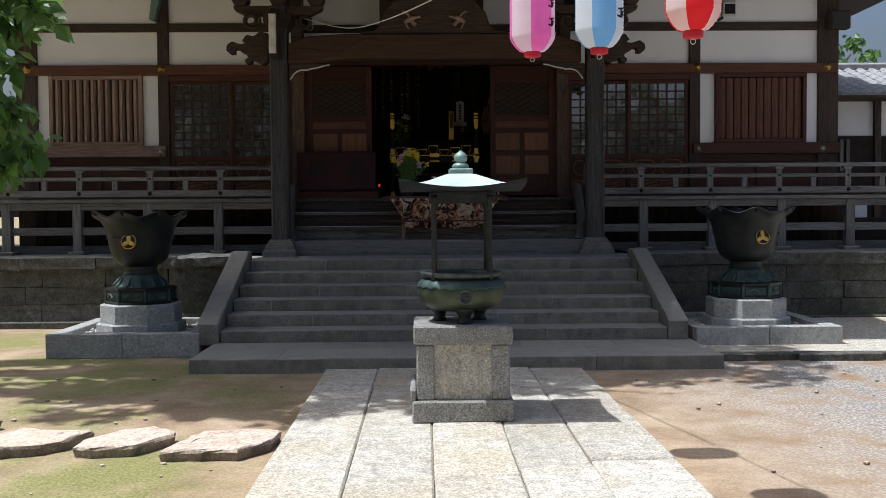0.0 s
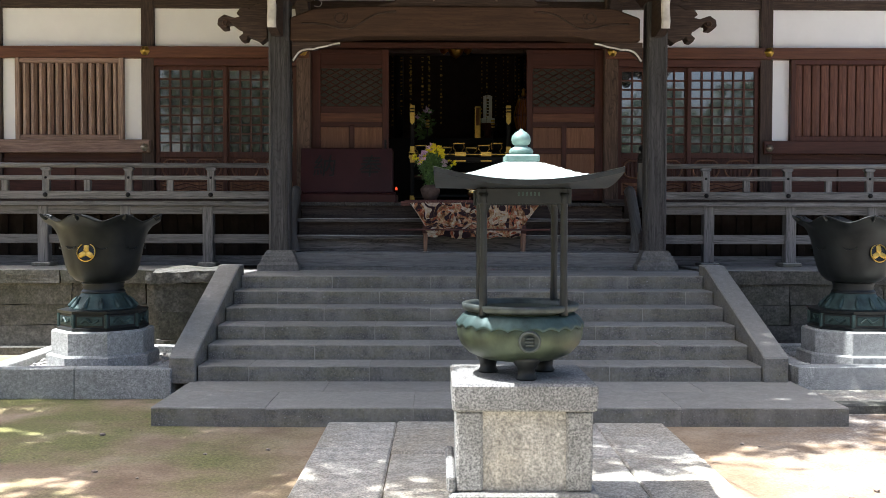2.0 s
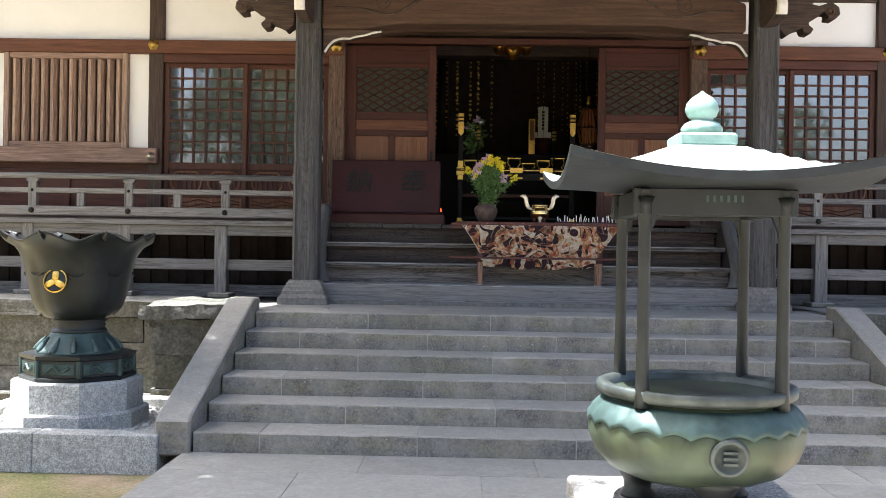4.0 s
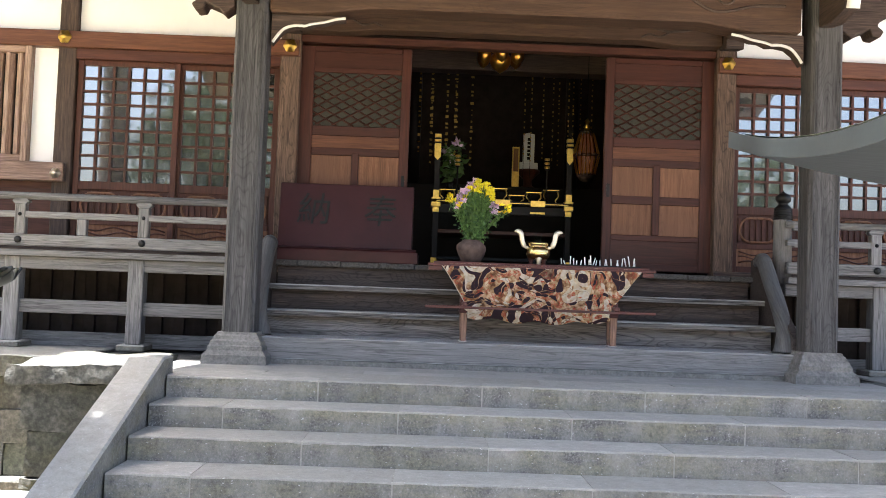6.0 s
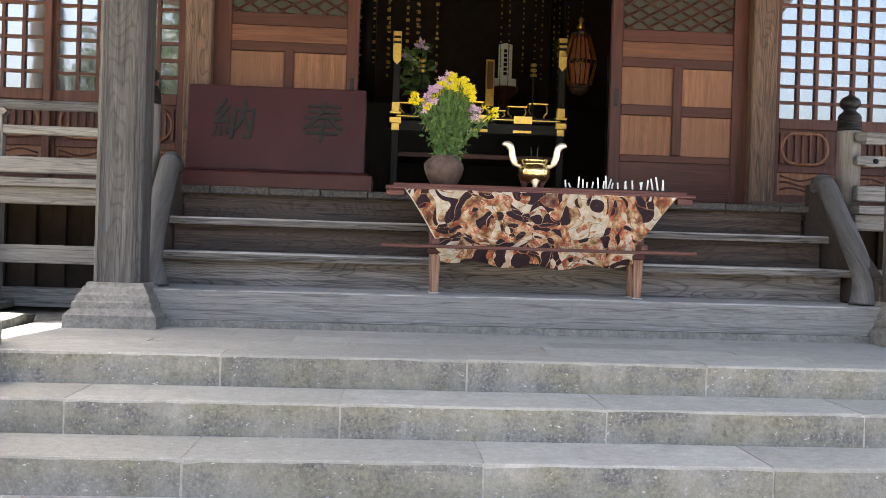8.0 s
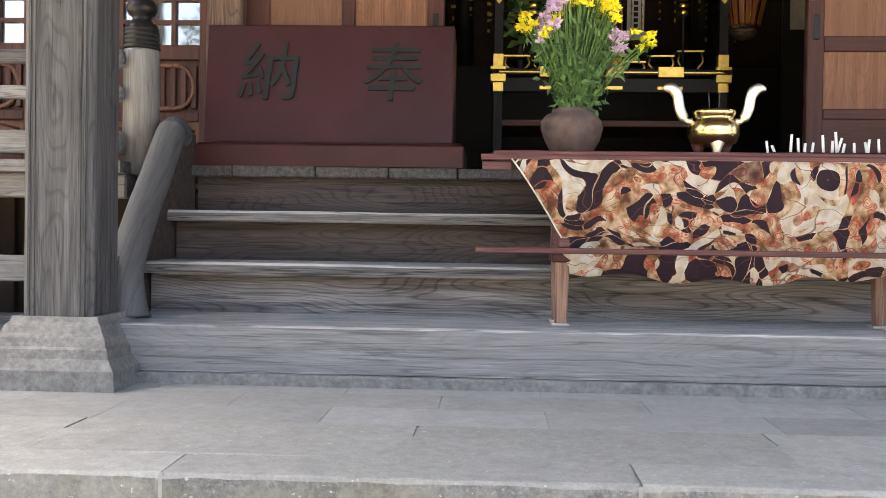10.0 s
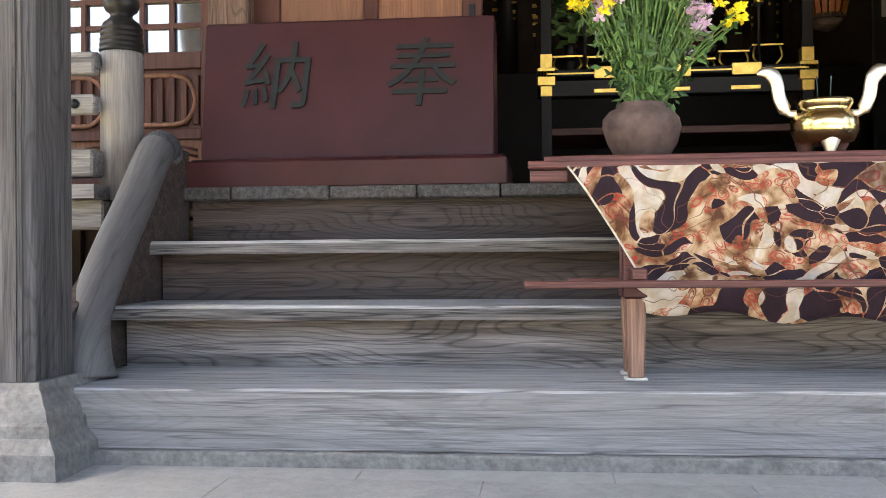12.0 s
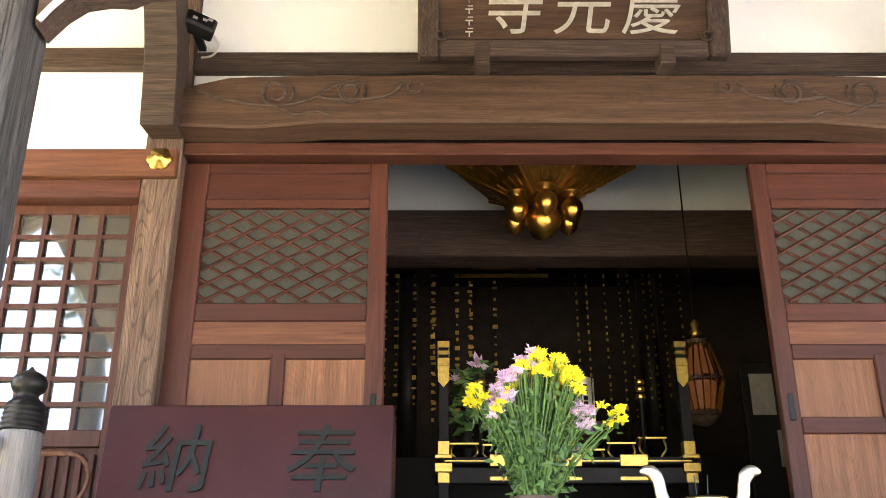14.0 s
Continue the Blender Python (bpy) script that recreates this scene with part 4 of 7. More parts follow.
for s in (-1, 1):
    r = base("railing", (s * 5.2, RY, FLOOR), "silvered timber balustrade with three rails along the veranda", "railing", "veranda railings")
    a, c = (-8.2, -2.28) if s < 0 else (2.36, 8.2)
    part("top_rail", tube([(a, RY, 2.27), (c, RY, 2.27)], 0.032, 10), GREYW["x"], r, smooth=True)
    part("middle_rail", box(a, c, RY - 0.03, RY + 0.03, 2.085, 2.14, 0.006), GREYW["x"], r)
    part("bottom_rail", box(a, c, RY - 0.05, RY + 0.05, 1.845, 1.945, 0.008), GREYW["x"], r)
    for k in range(5):
        x = s * (3.13 + 1.04 * k)
        part("rail_post", box(x - 0.045, x + 0.045, RY - 0.035, RY + 0.035, 1.945, 2.20, 0.005), GREYW["z"], r)
        part("post_cap", prism([(x - 0.045, 2.20), (x - 0.07, 2.225), (x - 0.05, 2.245), (x + 0.05, 2.245), (x + 0.07, 2.225), (x + 0.045, 2.20)], "y", RY - 0.035, RY + 0.035), GREYW["x"], r)
        for z, rr, yy in ((1.897, 0.032, RY - 0.05), (2.113, 0.018, RY - 0.03)):
            b = lathe([(rr, 0), (rr * 0.9, 0.012), (rr * 0.4, 0.022), (0.003, 0.024)], segs=12)
            bmesh.ops.transform(b, matrix=pose(x, yy, z, 90), verts=b.verts[:])
            part("nail_head", b, IRON, r, smooth=True)
        u = s * (3.65 + 1.04 * k)
        part("short_post", box(u - 0.04, u + 0.04, RY - 0.03, RY + 0.03, 1.945, 2.085, 0.004), GREYW["z"], r)

# ---- timber stairs ----
ws = base("timber_stairs", (0.05, 12.9, TOP), "broad grey-brown timber steps up to the hall", "stairs", kind="structure")
X0, X1 = -2.02, 2.12
part("sill_stone", worn_block(X0 - 0.05, X1 + 0.05, 12.305, 12.7, TOP, 1.032, 0.005), BASEST, ws)
part("bottom_step", worn_block(X0, X1, 12.335, 12.86, 1.034, 1.198, 0.010, 1), TREADW, ws)
# fronts get a darker wood than the tread tops, standing for their shade
part("step_face", worn_block(X0 + 0.002, X1 - 0.002, 12.330, 12.337, 1.04, 1.190, 0.004, 2), FACEW, ws)
for y, z in ((12.745, 1.398), (13.045, 1.606)):
    part("tread", worn_block(X0 - 0.02, X1 + 0.02, y, y + 0.40, z - 0.045, z, 0.009, y), TREADW, ws)
    part("nosing_face", worn_block(X0 - 0.018, X1 + 0.018, y - 0.005, y + 0.002, z - 0.045, z - 0.010, 0.005, y), NOSEW, ws)
# lowest riser bleached; upper two toned darker for the shade under the treads
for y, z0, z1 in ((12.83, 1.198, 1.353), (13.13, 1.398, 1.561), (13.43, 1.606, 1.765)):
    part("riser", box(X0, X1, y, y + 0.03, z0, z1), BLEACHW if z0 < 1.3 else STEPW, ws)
for s, x in ((-1, -2.06), (1, 2.17)):
    part("stringer", prism([(12.4, 1.2), (12.4, 1.32), (13.30, 1.96), (13.42, 1.96), (13.42, 1.2)], "x", x - 0.03, x + 0.03, 0.005), STEPW, ws)
    rail = [(-1.99, 12.50, 1.195), (-2.005, 12.52, 1.285), (-2.03, 12.60, 1.39), (-2.055, 12.80, 1.565), (-2.068, 13.0, 1.737), (-2.07, 13.18, 1.922), (-2.072, 13.265, 1.955), (-2.072, 13.325, 1.91)]
    pts = smooth_curve([(px if s < 0 else 0.11 - px, py, pz) for px, py, pz in rail], 5)
    hb = base("stair_handrail", (pts[0][0], 12.5, 1.198), "thick rounded grey timber rail sloping beside the steps", "handrail", "stair handrails")
    part("rail", tube(pts, [0.086, 0.082, 0.078, 0.075, 0.073, 0.071, 0.070, 0.068, 0.066] + [0.065] * (len(pts) - 12) + [0.06, 0.052, 0.034], 18), RAILW, hb, smooth=True)
    nx, ny = (-2.235, 13.28) if s < 0 else (2.365, 13.28)
    n = base("newel_post", (nx, ny, FLOOR), "round grey timber newel with a black metal onion finial", "post", "newel posts")
    part("shaft", lathe([(0.079, FLOOR - 0.05), (0.078, 2.30), (0.074, 2.325)], (nx, ny, 0), 20), NEWELW, n, smooth=True)
    prof = [(0.074, 2.315)] + [(r - 0.0016 * k, 2.32 + 0.02 * k + d) for k in range(5) for r, d in ((0.082, 0.0), (0.083, 0.008), (0.078, 0.012), (0.077, 0.018))]
    prof += [(0.066, 2.428), (0.050, 2.440), (0.040, 2.452), (0.042, 2.462), (0.058, 2.474), (0.067, 2.494), (0.066, 2.512), (0.054, 2.534), (0.034, 2.546), (0.014, 2.556), (0.004, 2.570)]
    part("finial", lathe(prof, (nx, ny, 0), 24), IRON, n, "black metal finial", smooth=True)
    for z, h2 in ((1.895, 0.05), (2.11, 0.035), (2.26, 0.04)):
        part("rail_end", box(min(nx + s * 0.05, nx + s * 0.19), max(nx + s * 0.05, nx + s * 0.19), ny - 0.13, ny - 0.075, z - h2, z + h2, 0.006), GREYW["x"], n)
        if h2 != 0.04:
            nb = lathe([(h2 * 0.55, 0), (h2 * 0.5, 0.01), (h2 * 0.25, 0.018), (0.002, 0.02)], segs=14)
            bmesh.ops.transform(nb, matrix=pose(nx + s * 0.12, ny - 0.13, z, 90), verts=nb.verts[:])
            part("nail_head", nb, IRON, n, smooth=True)

# ---- porch ----
for s, x in ((-1, -2.115), (1, 2.285)):
    p = base("porch_pillar", (x, 12.32, TOP), "square grey timber porch pillar with chamfered corners on stone", "pillar", "porch pillars")
    w, ch = 0.122, 0.024
    outl = [(x - w, 12.32 - w + ch), (x - w + ch, 12.32 - w), (x + w - ch, 12.32 - w), (x + w, 12.32 - w + ch), (x + w, 12.32 + w - ch), (x + w - ch, 12.32 + w), (x - w + ch, 12.32 + w), (x - w, 12.32 + w - ch)]
    part("shaft", prism(outl, "z", 1.225, 4.45, 0.004), PILLARW, p)
    # shallow groove lines on the front faces
    for u in (x + 0.078, x - 0.078, x + 0.094, x - 0.094):
        part("bead", box(u - 0.004, u + 0.004, 12.32 - w - 0.004, 12.32 - w + 0.01, 1.23, 3.6), PILLARW, p)
    b = bmesh.new()
    rings = []
    for hw, z in ((0.240, TOP), (0.236, 1.06), (0.228, 1.068), (0.205, 1.095), (0.203, 1.125), (0.192, 1.133), (0.186, 1.16), (0.172, 1.175), (0.163, 1.20), (0.150, 1.212), (0.146, 1.228)):
        rings.append([b.verts.new((x + a * hw, 12.335 + c * hw, z)) for a, c in ((-1, -1), (1, -1), (1, 1), (-1, 1))])
    for lo, hi in zip(rings, rings[1:]):
        for k in range(4):
            b.faces.new((lo[k], lo[(k + 1) % 4], hi[(k + 1) % 4], hi[k]))
    b.faces.new(rings[-1])
    part("base_stone", b, BASEST, p, "moulded grey stone base")

BY = 12.33
pb = prism([(-1.98, 3.66), (-1.6, 3.66), (-1.2, 3.715), (1.3, 3.715), (1.7, 3.66), (2.08, 3.66), (2.08, 3.93), (1.8, 4.03), (1.3, 4.06), (-1.2, 4.06), (-1.7, 4.03), (-1.98, 3.93)], "y", BY - 0.13, BY + 0.13, 0.014)
porch = thing("porch_beam", pb, CARVEW, "dark rainbow beam of the porch with carved scrolls", "beam", kind="structure")
for s, xc in ((-1, 0.05), (1, 0.05)):
    part("scroll", scroll(xc + s * 1.45, 3.93, 0.085, s, BY - 0.135), BEAMW["x"], porch, smooth=True)
    part("scroll", tube(smooth_curve([(xc + s * 1.9, BY - 0.135, 3.86), (xc + s * 1.66, BY - 0.135, 3.85), (xc + s * 1.35, BY - 0.135, 3.80), (xc + s * 1.05, BY - 0.135, 3.96), (xc + s * 0.8, BY - 0.135, 4.0)]), 0.012, 6), BEAMW["x"], porch, smooth=True)

NOSE = [(0.0, 3.70), (0.0, 4.08), (0.12, 4.10), (0.2, 4.04), (0.3, 4.06), (0.36, 3.98), (0.3, 3.95), (0.38, 3.93), (0.5, 3.97), (0.57, 3.92), (0.58, 3.85), (0.53, 3.80), (0.46, 3.81), (0.47, 3.86), (0.42, 3.87), (0.36, 3.82), (0.3, 3.80), (0.28, 3.75), (0.33, 3.71), (0.3, 3.66), (0.24, 3.67), (0.22, 3.72), (0.12, 3.68), (0.08, 3.64)]
CUSP = [(0.0, 3.66), (0.56, 3.66), (0.56, 3.635), (0.48, 3.63), (0.4, 3.605), (0.33, 3.60), (0.27, 3.57), (0.2, 3.575), (0.12, 3.56), (0.06, 3.51), (0.0, 3.43)]
for s, x in ((-1, -2.115), (1, 2.265)):
    nose = base("carved_nose", (x + s * 0.143, BY, 3.7), "dark carved timber beam end with curling outline", "carving", "beam ends")
    out2 = [(x + s * (0.14 + u), z) for u, z in (NOSE if s > 0 else NOSE[::-1])]
    part("body", prism(out2, "y", BY - 0.09, BY + 0.09, 0.008), BEAMW["x"], nose)
    part("curl", scroll(x + s * 0.62, 3.875, 0.045, s, BY - 0.095, 1.2, 0.009), CARVEW, nose, smooth=True)
    # inner cusped bracket with white painted edge
    br = base("cusped_bracket", (x - s * 0.143, BY, 3.5), "dark cusped bracket under the beam with white painted edge", "bracket", "cusped brackets")
    out3 = [(x - s * (0.14 + u), z) for u, z in (CUSP if s < 0 else CUSP[::-1])]
    part("body", prism(out3, "y", BY - 0.06, BY + 0.06, 0.004), BEAMW["x"], br)
    part("white_edge", tube(smooth_curve([(x - s * (0.145 + u), BY - 0.065, z) for u, z in ((0.56, 3.645), (0.48, 3.632), (0.4, 3.608), (0.3, 3.59), (0.25, 3.572))], 4), 0.011, 6), WHITE, br, "white painted edge", smooth=True)
    part("white_edge", tube(smooth_curve([(x - s * (0.145 + u), BY - 0.065, z) for u, z in ((0.25, 3.572), (0.18, 3.575), (0.1, 3.55), (0.05, 3.50), (0.01, 3.44))], 4), 0.012, 6), WHITE, br, "white painted edge", smooth=True)
    # forward nose with pale end
    fw = base("forward_beam_end", (x, 11.9, 3.75), "timber beam end pointing forward with pale painted face", "carving", "forward beam ends")
    part("arm", prism([(11.76, 3.72), (11.74, 3.84), (11.78, 3.95), (11.75, 4.12), (11.9, 4.35), (12.3, 4.35), (12.3, 3.72), (12.0, 3.68)], "x", x - 0.055, x + 0.055, 0.006), BEAMW["y"], fw)
    part("pale_face", tube(smooth_curve([(x, 11.735, 3.72), (x, 11.715, 3.80), (x, 11.74, 3.88), (x, 11.75, 3.96), (x, 11.72, 4.05), (x, 11.75, 4.14), (x, 11.72, 4.24)], 5), 0.05, 6, flat=0.25), WHITE, fw, "pale painted face", smooth=True)
    # bracket block stack over the pillar
    bk = base("bracket_set", (x, BY, 4.1), "stacked dark timber bracket blocks above the pillar", "bracket", "bracket sets")
    part("bearing_block", prism([(x - 0.11, 4.12), (x - 0.19, 4.22), (x - 0.19, 4.34), (x + 0.19, 4.34), (x + 0.19, 4.22), (x + 0.11, 4.12)], "y", BY - 0.19, BY + 0.19, 0.006), BEAMW["x"], bk)
    part("bracket_arm", prism([(x - 0.62, 4.46), (x - 0.60, 4.40), (x - 0.45, 4.33), (x + 0.45, 4.33), (x + 0.60, 4.40), (x + 0.62, 4.46)], "y", BY - 0.07, BY + 0.07, 0.006), BEAMW["x"], bk)
    for u in (-0.52, 0, 0.52):
        part("small_block", prism([(x + u - 0.07, 4.46), (x + u - 0.115, 4.53), (x + u - 0.115, 4.61), (x + u + 0.115, 4.61), (x + u + 0.115, 4.53), (x + u + 0.07, 4.46)], "y", BY - 0.11, BY + 0.11, 0.005), BEAMW["x"], bk)
    part("cloud_carving", scroll(x + s * 0.36, 4.25, 0.12, s, BY - 0.1, 1.4, 0.03), BEAMW["x"], bk, smooth=True)
    part("cloud_carving", scroll(x - s * 0.36, 4.23, 0.11, -s, BY - 0.1, 1.4, 0.026), BEAMW["x"], bk, smooth=True)
    # rear tie from pillar to hall
    px = -2.06 if s < 0 else 2.08
    spine = smooth_curve([(12.40, 4.42, 0), (12.85, 4.66, 0), (13.3, 4.82, 0), (13.62, 4.72, 0), (13.80, 4.46, 0), (13.87, 4.22, 0), (13.91, 3.96, 0)], 5)
    upper, under = [], []
    for k, p in enumerate(spine):
        d = (spine[min(k + 1, len(spine) - 1)] - spine[max(k - 1, 0)]).normalized()
        w2 = 0.125 - 0.025 * k / (len(spine) - 1)
        upper.append((p.x - d.y * w2, p.y + d.x * w2))
        under.append((p.x + d.y * w2, p.y - d.x * w2))
    part("rear_tie", prism(upper + under[::-1], "x", px - 0.085, px + 0.085, 0.006), BEAMW["x"], bk, "curved square-edged tie beam")
part("purlin", box(-3.3, 3.4, BY - 0.1, BY + 0.1, 4.61, 4.83, 0.01), BEAMW["x"], porch)
fr = base("frog_leg_strut", (0.05, BY, 4.06), "dark frog-leg strut carved with two pale cranes", "carving")
part("body", prism([(-1.0, 4.06), (-0.92, 4.11), (-0.78, 4.13), (-0.70, 4.22), (-0.66, 4.36), (-0.52, 4.5), (-0.4, 4.6), (0.5, 4.6), (0.62, 4.5), (0.76, 4.36), (0.80, 4.22), (0.88, 4.13), (1.02, 4.11), (1.1, 4.06)], "y", BY - 0.07, BY + 0.07, 0.01), BEAMW["x"], fr)
for s in (-1, 1):
    cx = 0.05 + s * 0.34
    part("crane_neck", tube(smooth_curve([(cx - s * 0.08, BY - 0.09, 4.18), (cx - s * 0.02, BY - 0.1, 4.24), (cx + s * 0.03, BY - 0.1, 4.33), (cx + s * 0.10, BY - 0.1, 4.37)], 5), [0.03] * 6 + [0.018] * 10, 7), SLATW, fr, smooth=True)
    part("crane_body", tube(smooth_curve([(cx - s * 0.14, BY - 0.09, 4.30), (cx - s * 0.02, BY - 0.1, 4.27), (cx + s * 0.06, BY - 0.1, 4.22), (cx + s * 0.02, BY - 0.1, 4.13)], 5), [0.016] * 4 + [0.035] * 7 + [0.012] * 5, 7), SLATW, fr, smooth=True)

# ---- incense burner on its pedestal ----
CX, CY = 0.155, 5.95
ped = base("stone_pedestal", (CX, CY, PZ), "speckled granite pedestal with recessed panels on the paving", "pedestal")
part("plinth", rough_block(CX - 0.365, CX + 0.365, 5.605, 6.30, PZ, 0.245, 0.005), PEDGRAN, ped)
part("core", box(CX - 0.31, CX + 0.31, 5.672, 6.235, 0.245, 0.64), PAVE, ped, "paler recessed panel")
for u0, u1 in ((CX - 0.335, CX - 0.205), (CX + 0.205, CX + 0.335)):
    part("corner_block", rough_block(u0, u1, 5.645, 6.26, 0.245, 0.642, 0.004), PEDGRAN, ped)
part("cap", rough_block(CX - 0.357, CX + 0.357, 5.62, 6.285, 0.642, 0.777, 0.004), PEDGRAN, ped)
part("side_edge", rough_block(CX - 0.38, CX - 0.337, 5.63, 6.27, 0.245, 0.33, 0.004), PEDGRAN, ped)

cen = base("incense_burner", (CX, CY, 0.777), "green bronze incense burner with roof, on a granite pedestal", "incense burner")
prof = [(0.12, 0.862), (0.20, 0.868), (0.262, 0.895), (0.306, 0.94), (0.325, 0.99), (0.324, 1.035), (0.308, 1.068), (0.282, 1.09), (0.268, 1.10), (0.264, 1.125)]
part("bowl", lathe(prof, (CX, CY, 0), 56), PATINA, cen, "bulging bowl with green patina", smooth=True)
part("rim", lathe([(0.264, 1.108), (0.285, 1.112), (0.300, 1.122), (0.302, 1.146), (0.294, 1.152), (0.268, 1.150), (0.258, 1.14), (0.252, 1.10), (0.24, 1.06)], (CX, CY, 0), 56), RIMBR, cen, "worn grey bronze rim", smooth=True)
part("petal_band", lathe([(0.322, 1.030), (0.328, 1.028), (0.326, 1.042), (0.312, 1.072), (0.292, 1.092), (0.276, 1.100)], (CX, CY, 0), 192, lambda a, i: (0.004 * abs(math.cos(12 * a)), 0.014 * abs(math.sin(12 * a)) if i < 3 else 0)), VERDI, cen, "band of small petals", smooth=True)
for k in range(3):
    a = math.radians(-84 + 120 * k)
    fx, fy = CX + 0.175 * math.cos(a), CY + 0.175 * math.sin(a)
    part("foot", lathe([(0.052, 0.777), (0.055, 0.787), (0.042, 0.805), (0.046, 0.835), (0.072, 0.872), (0.08, 0.90)], (fx, fy, 0), 16), BRONZE, cen, smooth=True)
b = lathe([(0.052, 0), (0.056, 0.008), (0.05, 0.014), (0.042, 0.014), (0.040, 0.008), (0.004, 0.008)], segs=28)
bmesh.ops.transform(b, matrix=pose(CX + 0.02, CY - 0.318, 0.985, 97), verts=b.verts[:])
part("medallion", b, RIMBR, cen, "small round metal crest", smooth=True)
b = None
for k in (-1, 0, 1):
    b = box(CX + 0.02 - 0.02, CX + 0.02 + 0.02, CY - 0.338, CY - 0.33, 0.985 + 0.016 * k - 0.004, 0.985 + 0.016 * k + 0.004, 0.001, b)
part("crest_mark", b, RIMBR, cen)
part("ash", lathe([(0.01, 1.09), (0.245, 1.085), (0.25, 1.06)], (CX, CY, 0), 32), GRAVEL, cen, "grey ash")
for sx in (-1, 1):
    for sy in (-1, 1):
        px, py = CX + 0.20 * sx, CY + 0.20 * sy
        part("column", lathe([(0.024, 1.10), (0.021, 1.15), (0.018, 1.3), (0.018, 1.62), (0.022, 1.68), (0.03, 1.71)], (px, py, 0), 12), BRONZE, cen, smooth=True)
        part("corner_brace", prism([(px - sx * 0.015, 1.70), (px - sx * 0.10, 1.70), (px - sx * 0.06, 1.68), (px - sx * 0.035, 1.65), (px - sx * 0.015, 1.60)], "y", py - 0.008, py + 0.008), BRONZE, cen)
for sy in (-1, 1):
    part("lintel", box(CX - 0.235, CX + 0.235, CY + sy * 0.20 - 0.016, CY + sy * 0.20 + 0.016, 1.655, 1.735, 0.004), BRONZE, cen)
    part("lintel", box(CX + sy * 0.20 - 0.016, CX + sy * 0.20 + 0.016, CY - 0.22, CY + 0.22, 1.657, 1.733, 0.004), BRONZE, cen)
for k in range(6):
    part("pierced_slot", box(CX - 0.03 + 0.02 * k, CX - 0.022 + 0.02 * k, CY - 0.219, CY - 0.214, 1.695, 1.715, 0.001), VERDI, cen)
# curved square roof: sheet rising to the centre with upturned corners
N = 24
b, b2 = bmesh.new(), bmesh.new()
top, low, rim2 = {}, {}, {}
for i in range(N + 1):
    for j in range(N + 1):
        u, v = 2 * i / N - 1, 2 * j / N - 1
        m = max(abs(u), abs(v))
        c4 = (abs(u) * abs(v)) ** 2
        z = 1.748 + 0.122 * (0.5 + 0.5 * math.cos(math.pi * min(1, m))) ** 1.05 + 0.062 * c4 + 0.006 * m ** 4
        s = 0.438 * (1 + 0.02 * c4)
        top[i, j] = b.verts.new((CX + s * u, CY - 0.03 + s * v, z + 0.012))
        low[i, j] = b2.verts.new((CX + s * u, CY - 0.03 + s * v, 1.736 + 0.062 * c4 + 0.004 * m))
        rim2[i, j] = b2.verts.new((CX + s * u, CY - 0.03 + s * v, z + 0.010))
for i in range(N):
    for j in range(N):
        b.faces.new((top[i, j], top[i + 1, j], top[i + 1, j + 1], top[i, j + 1]))
        b2.faces.new((low[i, j + 1], low[i + 1, j + 1], low[i + 1, j], low[i, j]))
for k in range(N):
    b2.faces.new((low[k, 0], low[k + 1, 0], rim2[k + 1, 0], rim2[k, 0]))
    b2.faces.new((rim2[k, N], rim2[k + 1, N], low[k + 1, N], low[k, N]))
    b2.faces.new((rim2[0, k], rim2[0, k + 1], low[0, k + 1], low[0, k]))
    b2.faces.new((low[N, k], low[N, k + 1], rim2[N, k + 1], rim2[N, k]))
bmesh.ops.delete(b2, geom=[v for v in b2.verts if not v.link_faces], context="VERTS")
part("roof_underside", b2, BRONZE, cen, "dark bronze soffit and rim")
part("roof", b, COPPER, cen, "pale patinated square roof with upturned corners")
part("knob_base", box(CX - 0.088, CX + 0.088, CY - 0.118, CY + 0.058, 1.868, 1.908, 0.008), KNOBGREEN, cen)
part("knob", lathe([(0.048, 1.906), (0.060, 1.913), (0.063, 1.928), (0.053, 1.943), (0.036, 1.951), (0.031, 1.957), (0.044, 1.966), (0.051, 1.985), (0.046, 2.006), (0.030, 2.024), (0.011, 2.036), (0.003, 2.044)], (CX, CY - 0.03, 0), 28), KNOBGREEN, cen, "green jewel-shaped knob", smooth=True)



